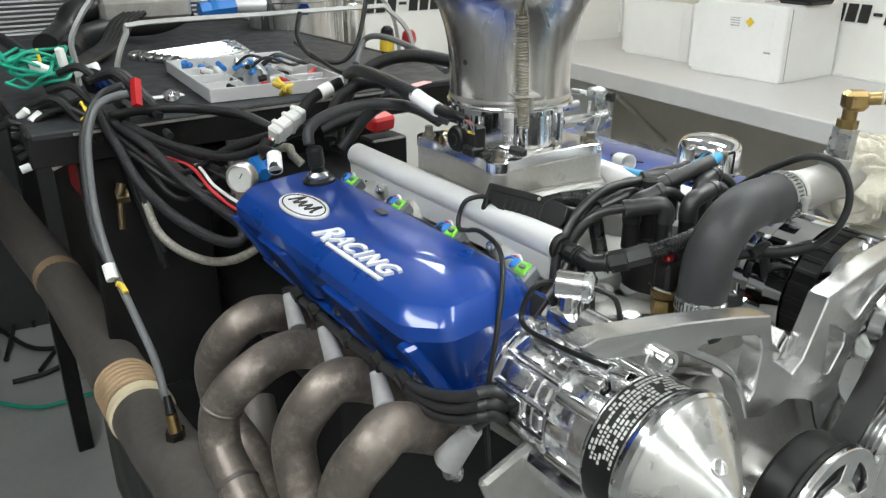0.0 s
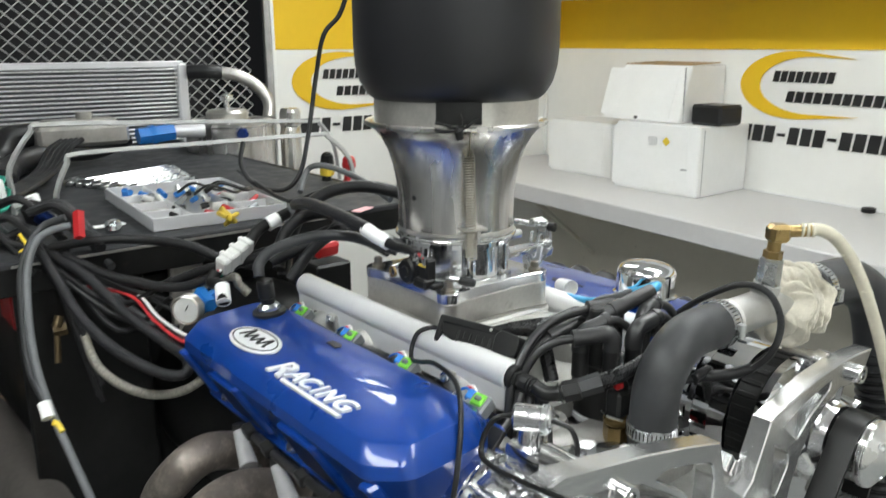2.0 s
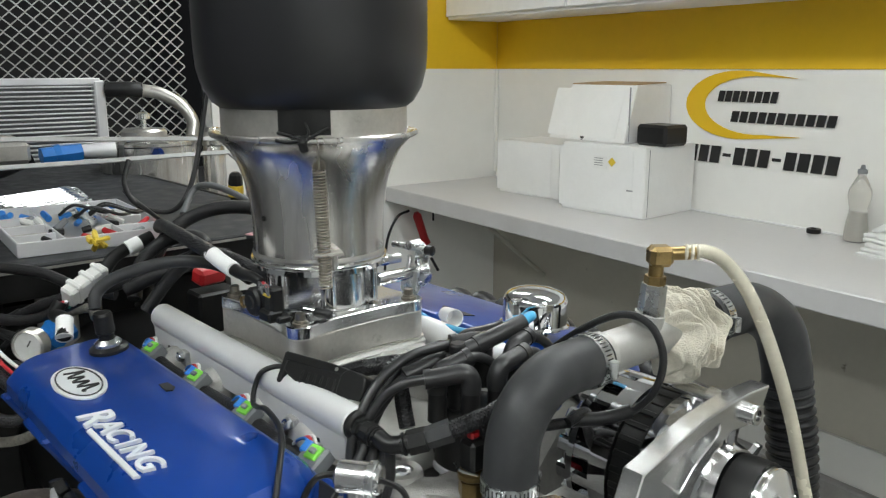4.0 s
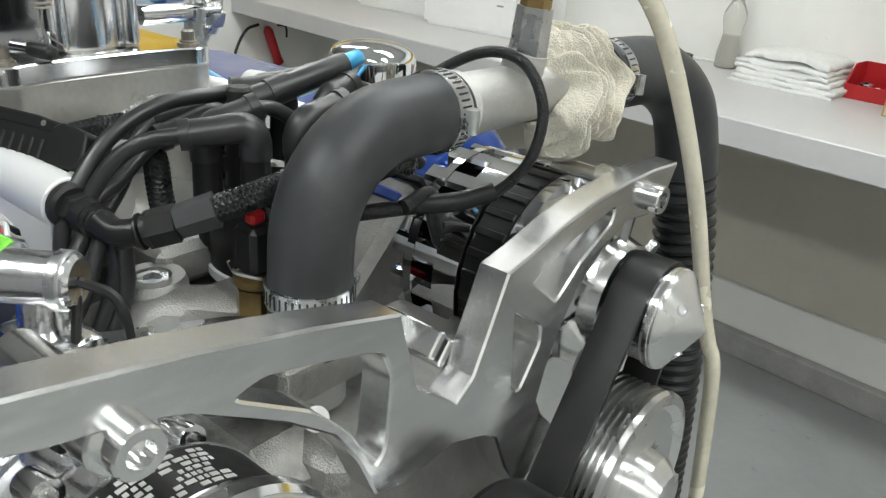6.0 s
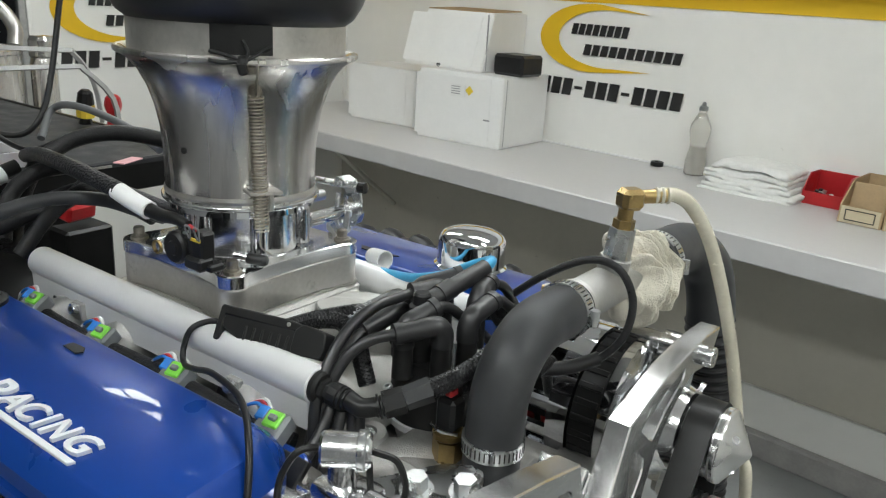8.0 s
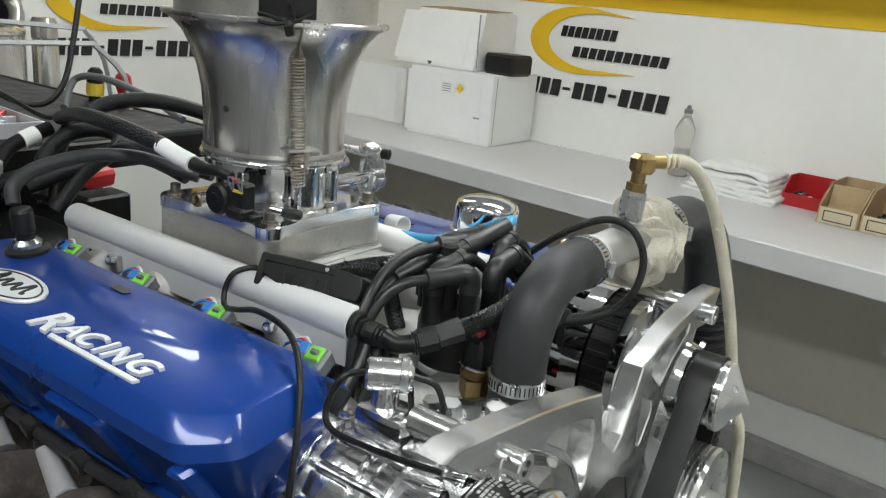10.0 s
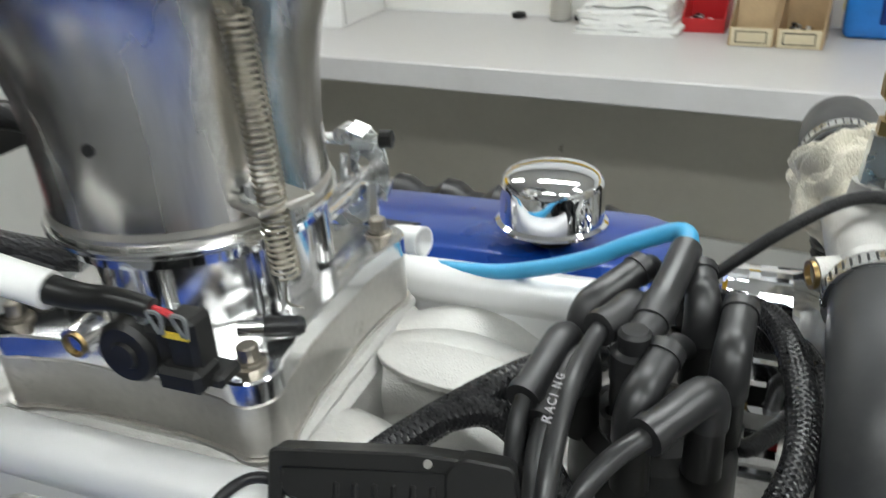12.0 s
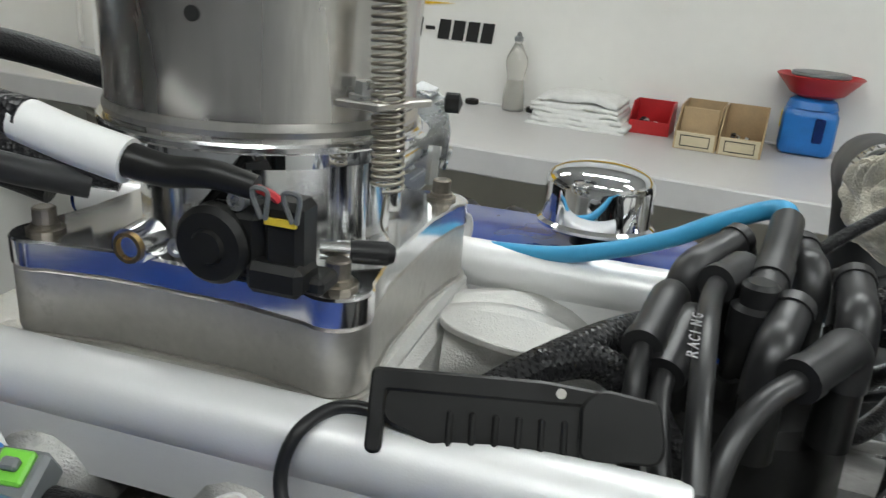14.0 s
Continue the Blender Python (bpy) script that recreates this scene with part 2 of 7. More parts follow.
def rings(bm, loops, cap0=True, cap1=True, closed=False):
    vs = [[bm.verts.new(p) for p in lp] for lp in loops]
    n = len(vs[0])
    pairs = list(zip(vs, vs[1:])) + ([(vs[-1], vs[0])] if closed else [])
    for a, b in pairs:
        for i in range(n):
            bm.faces.new((a[i], a[(i + 1) % n], b[(i + 1) % n], b[i]))
    if not closed:
        if cap0:
            bm.faces.new(vs[0][::-1])
        if cap1:
            bm.faces.new(vs[-1])
    return bm


def lathe(prof, origin, axis=(0, 0, 1), seg=32, bm=None, cap0=True, cap1=True):
    """prof: rows of radius and height along the axis."""
    seg = max(seg, 18) if seg > 12 else seg
    bm = bm or bmesh.new()
    u, w, d = frame_of(axis)
    o = Vector(origin)
    loops = [[o + d * h + (u * math.cos(2 * math.pi * i / seg) + w * math.sin(2 * math.pi * i / seg)) * max(r, 1e-5)
              for i in range(seg)] for r, h in prof]
    return rings(bm, loops, cap0, cap1)


def rod(p0, p1, r, r1=None, seg=20, bm=None, bev=0.0):
    p0, p1 = Vector(p0), Vector(p1)
    seg = max(seg, 18) if seg > 8 else seg
    l = (p1 - p0).length
    r1 = r if r1 is None else r1
    prof = [(r, 0), (r1, l)] if not bev else [(r - bev, 0), (r, bev), (r1, l - bev), (r1 - bev, l)]
    return lathe(prof, p0, p1 - p0, seg, bm)


def curve_points(pts, step=6):
    pts = [Vector(p) for p in pts]
    if len(pts) < 3:
        return pts
    out = []
    ext = [pts[0] * 2 - pts[1]] + pts + [pts[-1] * 2 - pts[-2]]
    for i in range(1, len(ext) - 2):
        a, b, c, d = ext[i - 1:i + 3]
        for k in range(step):
            t = k / step
            out.append(0.5 * (2 * b + (c - a) * t + (2 * a - 5 * b + 4 * c - d) * t * t + (3 * b - a - 3 * c + d) * t ** 3))
    out.append(pts[-1])
    return out


def tube(pts, r, seg=10, step=6, bm=None, ribs=0.0, pitch=2):
    """A round tube along a smooth line; r is one radius or one for each end; ribs makes it corrugated."""
    bm = bm or bmesh.new()
    seg = max(seg, 16) if r is not None and seg > 8 else seg
    c = curve_points(pts, step)
    n = len(c)
    u = None
    loops = []
    for i, p in enumerate(c):
        d = (c[min(i + 1, n - 1)] - c[max(i - 1, 0)]).normalized()
        if u is None:
            u = frame_of(d)[0]
        u = (u - d * u.dot(d)).normalized()
        w = d.cross(u)
        rr = r if not isinstance(r, tuple) else r[0] + (r[1] - r[0]) * i / (n - 1)
        if ribs:
            rr += ribs * (1 if (i // pitch) % 2 else -1)
        loops.append([p + (u * math.cos(2 * math.pi * k / seg) + w * math.sin(2 * math.pi * k / seg)) * rr for k in range(seg)])
    return rings(bm, loops)


def braid(pts, r, strands=9, lay=0.030, gap=0.0016):
    """Woven sleeve: two sets of flat helical strands over a core."""
    bm = tube(pts, r - 0.0005, 14)
    c = resample(pts, gap)
    frames, u = [], None
    for i, p in enumerate(c):
        d = (c[min(i + 1, len(c) - 1)] - c[max(i - 1, 0)]).normalized()
        u = frame_of(d)[0] if u is None else (u - d * u.dot(d)).normalized()
        frames.append((p, u, d.cross(u), d))
    half = math.pi * r / strands * 0.42
    for way in (1, -1):
        for s in range(strands):
            loops = []
            for i, (p, u, w, d) in enumerate(frames):
                a = 2 * math.pi * s / strands + way * 2 * math.pi * i * gap / lay
                o = u * math.cos(a) + w * math.sin(a)
                tn = d.cross(o)
                rr = r + 0.00035 * way * math.sin(strands * 2 * math.pi * i * gap / lay)
                side = (tn * lay - d * way * 2 * math.pi * r).normalized() * half
                q = p + o * rr
                loops.append([q - side, q - side * 0.5 + o * 0.0005, q + side * 0.5 + o * 0.0005, q + side])
            rings(bm, loops)
    return bm


def resample(pts, gap):
    c = curve_points(pts, 12)
    out, acc = [c[0]], 0.0
    for a, b in zip(c, c[1:]):
        l = (b - a).length
        while acc + l >= gap:
            a = a + (b - a) * ((gap - acc) / l)
            l = (b - a).length
            acc = 0.0
            out.append(a.copy())
        acc += l
    return out


def corrugated(pts, r, amp, gap, seg=20):
    bm = bmesh.new()
    c = resample(pts, gap)
    u, loops = None, []
    for i, p in enumerate(c):
        d = (c[min(i + 1, len(c) - 1)] - c[max(i - 1, 0)]).normalized()
        u = frame_of(d)[0] if u is None else (u - d * u.dot(d)).normalized()
        w = d.cross(u)
        rr = r + amp * (1, 0.6, -1, -1)[i % 4]
        loops.append([p + (u * math.cos(2 * math.pi * k / seg) + w * math.sin(2 * math.pi * k / seg)) * rr for k in range(seg)])
    return rings(bm, loops)


def prism(poly, depth, m, holes=(), bev=0.0):
    """A plate: an outline in x and y with holes, pushed depth along z, then placed by m."""
    cu = bpy.data.curves.new("outline", "CURVE")
    cu.dimensions, cu.fill_mode = "2D", "BOTH"
    cu.extrude = depth / 2 - bev
    cu.bevel_depth, cu.bevel_resolution = bev, 0
    for ring in (poly, *holes):
        s = cu.splines.new("POLY")
        s.points.add(len(ring) - 1)
        for pt, (x, y) in zip(s.points, ring):
            pt.co = (x, y, 0, 1)
        s.use_cyclic_u = True
    ob = bpy.data.objects.new("outline", cu)
    me = bpy.data.meshes.new_from_object(ob)
    bm = bmesh.new()
    bm.from_mesh(me)
    bmesh.ops.remove_doubles(bm, verts=bm.verts, dist=1e-6)
    bpy.data.objects.remove(ob)
    bpy.data.curves.remove(cu)
    bpy.data.meshes.remove(me)
    bm.transform(m @ Matrix.Translation((0, 0, depth / 2)))
    return bm


def round_poly(pts, r, n=5):
    """The outline with each corner rounded."""
    out = []
    k = len(pts)
    for i in range(k):
        a, b, c = Vector(pts[i - 1]), Vector(pts[i]), Vector(pts[(i + 1) % k])
        p, q = b + (a - b).normalized() * min(r, (a - b).length * 0.45), b + (c - b).normalized() * min(r, (c - b).length * 0.45)
        for j in range(n + 1):
            t = j / n
            v = p * (1 - t) ** 2 + b * 2 * t * (1 - t) + q * t * t
            out.append((v.x, v.y))
    return out


def arc(cx, cy, r, a0, a1, n=10):
    return [(cx + r * math.cos(radians(a0 + (a1 - a0) * i / n)), cy + r * math.sin(radians(a0 + (a1 - a0) * i / n))) for i in range(n + 1)]


def basis(o, x, y):
    x, y = Vector(x).normalized(), Vector(y).normalized()
    z = x.cross(y)
    return Matrix(((x.x, y.x, z.x, o[0]), (x.y, y.y, z.y, o[1]), (x.z, y.z, z.z, o[2]), (0, 0, 0, 1)))


def hexbolt(p, axis, r, h, bm=None, washer=True):
    bm = bm or bmesh.new()
    d = Vector(axis).normalized()
    p = Vector(p)
    if washer:
        rod(p, p + d * h * 0.25, r * 1.45, bm=bm, seg=20)
    rod(p + d * h * 0.25, p + d * h, r, r * 0.96, seg=6, bm=bm)
    return bm


def capscrew(p, axis, r, h, bm=None):
    bm = bm or bmesh.new()
    d = Vector(axis).normalized()
    lathe([(r, 0), (r, h * 0.9), (r * 0.92, h), (r * 0.55, h), (r * 0.5, h * 0.45), (0, h * 0.45)], p, d, 16, bm)
    return bm


def letters(body, height, depth, m, width=None, shear=0.0, bold=0.0):
    """Raised letters in the built-in font, cap height and total width in metres, pushed depth along z of m."""
    cu = bpy.data.curves.new("text", "FONT")
    cu.body, cu.size, cu.extrude, cu.shear, cu.offset = body, 1.0, 0.1, shear, bold
    cu.resolution_u = 4
    ob = bpy.data.objects.new("text", cu)
    me = bpy.data.meshes.new_from_object(ob)
    bm = bmesh.new()
    bm.from_mesh(me)
    bpy.data.objects.remove(ob)
    bpy.data.curves.remove(cu)
    bpy.data.meshes.remove(me)
    xs, ys = [v.co.x for v in bm.verts], [v.co.y for v in bm.verts]
    ky = height / (max(ys) - min(ys))
    kx = width / (max(xs) - min(xs)) if width else ky
    fit_ = Matrix.Diagonal((kx, ky, depth / 0.2, 1)) @ Matrix.Translation((-min(xs), -min(ys), 0.1))
    bm.transform(m @ fit_)
    return bm


# ---- the room ----
WX, NY, FZ = -2.40, 2.66, 0.17
solo("floor", box((0.2, 0.0, FZ - 0.05), (7.6, 5.6, 0.1)), FLOOR, "grey painted concrete floor with oil stains", "floor", kind="structure")
solo("ceiling", box((0.2, 0.0, 3.05), (8.4, 6.4, 0.1)), CEIL, "plain white ceiling of the test cell", "ceiling", kind="structure")
n = solo("wall_north", box((0.2, NY + 0.06, 1.5), (7.6, 0.12, 3.0)), WALL, "white painted wall behind the workbench", "wall", kind="structure")
part("yellow_band", box((0.1, NY - 0.002, 2.14), (5.0, 0.006, 0.59)), YELLOW, n, "yellow painted band")
# strip toned down for the shade that the bench top throws
part("lower_wall", box((0.4, NY - 0.004, 0.785), (5.6, 0.008, 0.68)), UNDER, n, "scuffed wall below the bench, its shade put into dull cream")
part("board", box((0.4, NY - 0.012, 0.355), (5.6, 0.022, 0.172), 0.003), WALL, n, "white painted lower board")
w = solo("wall_west", box((WX - 0.06, 1.83, 1.5), (0.12, 1.66, 3.0)), WALL, "white painted side wall with sign", "wall", kind="structure")
part("yellow_band", box((WX + 0.002, 1.82, 2.14), (0.006, 1.66, 0.59)), YELLOW, w, "yellow painted band")
part("edge_trim", box((WX - 0.02, 0.992, 1.5), (0.06, 0.016, 3.0), 0.002), WALL, w)
solo("corner_trim", box((WX + 0.012, NY - 0.012, 1.55), (0.02, 0.02, 0.58), 0.003), WALL, "white corner bead in the wall corner", "trim", kind="structure")
solo("wall_east", box((3.6, 0, 1.5), (0.12, 5.6, 3.0)), WALL, "plain white end wall", "wall", kind="structure")
# out of view; closes the room and darkens what the metal reflects
solo("wall_south", box((0.2, -2.7, 1.5), (7.6, 0.12, 3.0)), GREYWALL, "unseen wall opposite the bench, greyed to cut bounce light", "wall", kind="structure")
# closes the space past the screen, its darkness painted on
solo("wall_back", box((-3.4, -0.9, 1.5), (0.12, 3.8, 3.0)), DARKROOM, "wall behind the metal screen, gloom put into its near-black colour", "wall", kind="structure")
solo("kerb", box((0.4, NY - 0.03, FZ + 0.05), (5.6, 0.06, 0.10), 0.006), KERB, "grey concrete kerb along the wall foot", "kerb", kind="structure")

# expanded metal screen
scr = thing("metal_screen", "expanded steel mesh screen closing the cell", "mesh screen", (WX, 0.0, 0), kind="structure")
bm = bmesh.new()
PW, PH, SW = 0.056, 0.026, 0.0030
y0, z0, ny, nz = -1.25, 1.40, 38, 62
for j in range(nz):
    zb = z0 + j * PH
    pts = []
    for i in range(2 * ny + 1):
        up = (i + j) % 2
        pts.append((y0 + i * PW / 2, zb + (PH * 0.46 if up else -PH * 0.46)))
    lo, hi = [], []
    for (y, z) in pts:
        lo.append((bm.verts.new((WX, y, z - SW)), bm.verts.new((WX + 0.004, y, z - SW))))
        hi.append((bm.verts.new((WX, y, z + SW)), bm.verts.new((WX + 0.004, y, z + SW))))
    for i in range(2 * ny):
        bm.faces.new((lo[i][1], lo[i + 1][1], hi[i + 1][1], hi[i][1]))
        bm.faces.new((hi[i][0], hi[i][1], hi[i + 1][1], hi[i + 1][0]))
        bm.faces.new((lo[i][0], lo[i + 1][0], lo[i + 1][1], lo[i][1]))
part("mesh", bm, MESHSTEEL, scr, smooth=False)
# added near-black sheet for the gloom under the mesh
part("kick_panel", box((WX - 0.06, -0.85, 0.70), (0.03, 3.6, 1.40), 0.004), DARKROOM, scr, "near-black panel added for the gloom below the mesh")
part("frame_post", box((WX, 0.965, 1.5), (0.03, 0.03, 3.0), 0.003), MESHSTEEL, scr)

# ceiling lamps
proto = thing("ceiling_light", "fluorescent ceiling light with white diffuser", "ceiling light", (0, 0, 3.0), "ceiling lights")
part("housing", box((0, 0, 2.975), (1.24, 0.34, 0.05), 0.006), WHITEP, proto)
part("diffuser", box((0, 0, 2.943), (1.18, 0.28, 0.016), 0.004), LAMP, proto)
for x, y in ((-1.1, 1.0), (0.6, 1.0), (2.2, 0.35), (0.6, -1.0), (2.2, -1.0)):
    copy_thing(proto, pose(x, y, 3.0))
for o in (*proto.children, proto):
    bpy.data.objects.remove(o)

# workbench along the wall
BZ, BY = 1.231, 1.90
bench = thing("workbench", "long grey laminate bench top fixed to the wall", "workbench", (0.4, 2.28, BZ - 0.10))
part("top", box((0.5, (BY + NY) / 2, BZ - 0.0385), (5.80, NY - BY - 0.006, 0.077), 0.004), BENCH, bench)
part("backsplash_bead", box((0.5, NY - 0.006, BZ + 0.004), (5.80, 0.008, 0.008), 0.002), LABEL, bench)
for x in (-1.95, 0.9, 2.6):
    part("brace", rod((x, BY + 0.22, BZ - 0.079), (x + 0.01, NY - 0.02, BZ - 0.50), 0.012), UNDER, bench)
cab = thing("wall_cabinet", "white wall cabinet above the bench", "cabinet", (0.4, 2.48, 2.09))
part("body", box((0.4, 2.48, 2.40), (5.58, 0.35, 0.60), 0.004), LABEL, cab)
for i in range(6):
    part("door", box((-1.93 + i * 0.93, 2.296, 2.40), (0.91, 0.016, 0.57), 0.003), LABEL, cab)


# wall signs, drawn as plain shapes
def wall_sign(o, x, y):
    s = thing("wall_sign", "painted wall sign, yellow crescent with black bars", "sign", o, "wall signs")
    m = basis(o, x, y)
    rim = arc(0.235, 0.01, 0.25, 62, 298, 26)
    outer = [(0.235 + (px - 0.235) * 1.04, 0.01 + (py - 0.01) * 0.56) for px, py in rim]
    inner = [(0.315 + (px - 0.235) * 0.97, 0.01 + (py - 0.01) * 0.47) for px, py in rim]
    tips = [(0.50, 0.118), (0.53, -0.105)]
    poly = [tips[0]] + outer[2:-2] + [tips[1]] + inner[2:-2][::-1]
    part("crescent", prism(poly, 0.002, m), YELLOW, s, "yellow crescent")

    def bars(x0, x1, yy, h, count, gap, mat_, drop=0.0, lean=0.18, name="bar"):
        wd = (x1 - x0) / count
        for i in range(count):
            a = x0 + i * wd
            yb = yy + drop * i / count
            if name == "dash" or (gap and i in gap):
                p = [(a + wd * 0.12, yb + h * 0.42), (a + wd * 0.8, yb + h * 0.42), (a + wd * 0.8, yb + h * 0.6), (a + wd * 0.12, yb + h * 0.6)]
            else:
                p = [(a, yb), (a + wd * 0.80, yb), (a + wd * 0.80 + h * lean, yb + h), (a + h * lean, yb + h)]
            part(name, prism(p, 0.002, m), mat_, s)
    bars(0.135, 0.415, 0.022, 0.045, 8, (), INK_AND_SHADE)
    bars(0.205, 0.665, -0.060, 0.045, 11, (), INK_AND_SHADE)
    bars(0.0, 0.695, -0.237, 0.072, 12, (3, 7), INK_AND_SHADE, 0.0, 0.12)
    return s


wall_sign((-1.045, NY - 0.0045, 1.690), (1, 0, 0), (0, 0, 1))
wall_sign((WX + 0.0045, 1.10, 1.684), (0, 1, 0), (0, 0, 1))


# ---- on the bench ----
def carton(loc, size, name, label, lid=0.0, slant=0.0):
    """A white carton: sx, sy, sz from its front left foot."""
    x, y, z = loc
    sx, sy, sz = size
    t = thing(name, label, "box", loc, "cartons on the bench")
    bm = bmesh.new()
    k = 0.004
    lower = [(x, y, z), (x + sx, y, z), (x + sx, y + sy, z), (x, y + sy, z)]
    upper = [(x + slant * 0.9, y + slant, z + sz), (x + sx - slant * 0.05, y + slant, z + sz), (x + sx, y + sy, z + sz), (x + slant * 0.3, y + sy, z + sz)]
    rings(bm, [[Vector(p) for p in lower], [Vector(p) for p in upper]])
    bmesh.ops.bevel(bm, geom=bm.edges[:], offset=k, segments=2, affect="EDGES")
    part("carton_body", bm, CARTON, t)
    part("side_seam", box((x + sx * 0.995, y + 0.03, z + sz * 0.5), (0.006, 0.005, sz * 0.94), 0.001), GREYINK, t)
    part("front_flap", box((x + sx * 0.42, y - 0.0015 + slant * 0.5, z + sz * 0.5), (sx * 0.9, 0.002, sz * 0.9), 0.0005, Euler((-math.atan2(slant, sz), 0, 0)).to_matrix()), CARTON, t)
    part("base_tape", box((x + sx * 0.5, y - 0.003, z + 0.006), (sx * 0.34, 0.004, 0.010), 0.001), LABEL, t)
    return t


cA = carton((-1.490, 2.155, BZ), (0.44, 0.37, 0.298), "carton", "large white cardboard carton with labels")
part("ship_label", box((-1.275, 2.1508, BZ + 0.222), (0.075, 0.002, 0.055)), LABEL, cA)
part("hazard_diamond", box((-1.215, 2.1500, BZ + 0.228), (0.028, 0.002, 0.028), 0, Euler((0, radians(45), 0)).to_matrix()), GOLDW, cA, "yellow diamond label")
for i in range(4):
    part("print_bar", box((-1.285, 2.1495, BZ + 0.240 - i * 0.010), (0.045, 0.002, 0.003)), GREYINK, cA)
part("print_bar", box((-1.12, 2.1520, BZ + 0.115), (0.03, 0.002, 0.006)), GREYINK, cA)
cB = carton((-1.950, 2.250, BZ), (0.41, 0.30, 0.262), "carton", "smaller plain white cardboard carton")
cC = carton((-1.610, 2.215, BZ + 0.300), (0.44, 0.32, 0.245), "carton", "white cardboard carton with half-open brown lid", slant=0.075)
part("lid_flap", box((-1.37, 2.41, BZ + 0.551), (0.36, 0.22, 0.005), 0.001, Euler((radians(2), 0, radians(-2))).to_matrix()), BROWN, cC, "dark brown inner flap")
part("ship_label", box((-1.38, 2.249, BZ + 0.410), (0.05, 0.002, 0.030), 0, Euler((radians(-17), 0, 0)).to_matrix()), LABEL, cC)
for i in range(6):
    part("barcode_bar", box((-1.395 + i * 0.006, 2.2475, BZ + 0.409), (0.003, 0.002, 0.014), 0, Euler((radians(-17), 0, 0)).to_matrix()), INK_AND_SHADE, cC)
part("lock_tab", box((-1.405, 2.212, BZ + 0.310), (0.022, 0.004, 0.018), 0.002), INK_AND_SHADE, cC)
for box_, x_, y_, r_ in ((cA, -1.40, 2.237, 6.0), (cB, -1.947, 2.316, 5.0), (cC, -1.57, 2.305, 4.0)):
    box_.location.x, box_.location.y = x_, y_
    box_.rotation_euler.z = radians(r_)
solo("filter_pad", box((-1.025, 2.45, BZ + 0.342), (0.16, 0.15, 0.088), 0.012), RUBBER, "black foam block on the big carton", "foam block")

# bottle
bt = thing("squeeze_bottle", "clear plastic bottle, part filled, grey cap", "bottle", (-0.240, 2.605, BZ))
part("bottle_body", lathe([(0.036, 0.0), (0.040, 0.004), (0.040, 0.05), (0.033, 0.095), (0.030, 0.12), (0.040, 0.165), (0.038, 0.19), (0.022, 0.225), (0.014, 0.24), (0.014, 0.25)], (-0.240, 2.605, BZ), seg=28), BOTTLEP, bt)
LIQUID = mat("pale_liquid", (0.90, 0.87, 0.80), 0.15, var=0.03, trans=0.6)
part("contents", lathe([(0.034, 0.004), (0.037, 0.006), (0.037, 0.05), (0.030, 0.095), (0.028, 0.11)], (-0.240, 2.605, BZ), seg=24), LIQUID, bt, "pale liquid inside")
part("cap", lathe([(0.017, 0.248), (0.017, 0.262), (0.009, 0.266), (0.008, 0.276), (0.004, 0.28)], (-0.240, 2.605, BZ), seg=20), GREYPL, bt, "grey cap")
for x, y in ((-0.405, 2.615), (-0.165, 2.615)):
    solo("hose_ring", lathe([(0.020, 0), (0.026, 0.002), (0.026, 0.018), (0.020, 0.020), (0.012, 0.018), (0.012, 0.0)], (x, y, BZ), seg=18), PLASTIC, "small black rubber ring on the bench", "ring", "rings")


# folded towels
def towel_stack(cx, cy, w, d, layers):
    t = thing("towel_stack", "stack of folded white shop towels", "towels", (cx, cy, BZ))
    for k in range(layers):
        bm = bmesh.new()
        bmesh.ops.create_grid(bm, x_segments=22, y_segments=16, size=0.5)
        top = [v for v in bm.verts]
        ww, dd = w * (1 - 0.035 * k + 0.03 * math.sin(k * 2.1)), d * (1 - 0.03 * k)
        for v in top:
            x, y = v.co.x, v.co.y
            edge = max(abs(x), abs(y)) * 2
            nz = noise.noise(Vector((x * 5 + k * 3, y * 5, k * 1.7))) * 0.010
            drop = -0.010 * max(0, edge - 0.82) / 0.18
            v.co = Vector((cx + x * ww + 0.01 * math.sin(k * 1.3), cy + y * dd, BZ + 0.016 + k * 0.0165 + nz * (0.4 + k * 0.12) + drop + (0.012 * math.cos(x * 3) if k == layers - 1 else 0)))
        ex = bmesh.ops.extrude_face_region(bm, geom=bm.faces[:])
        for v in [g for g in ex["geom"] if isinstance(g, bmesh.types.BMVert)]:
            v.co.z -= 0.013
            v.co.x = cx + (v.co.x - cx) * 0.985
        part("towel", bm, CLOTH, t, angle=2.0)
    return t


towel_stack(0.040, 2.525, 0.34, 0.24, 6)


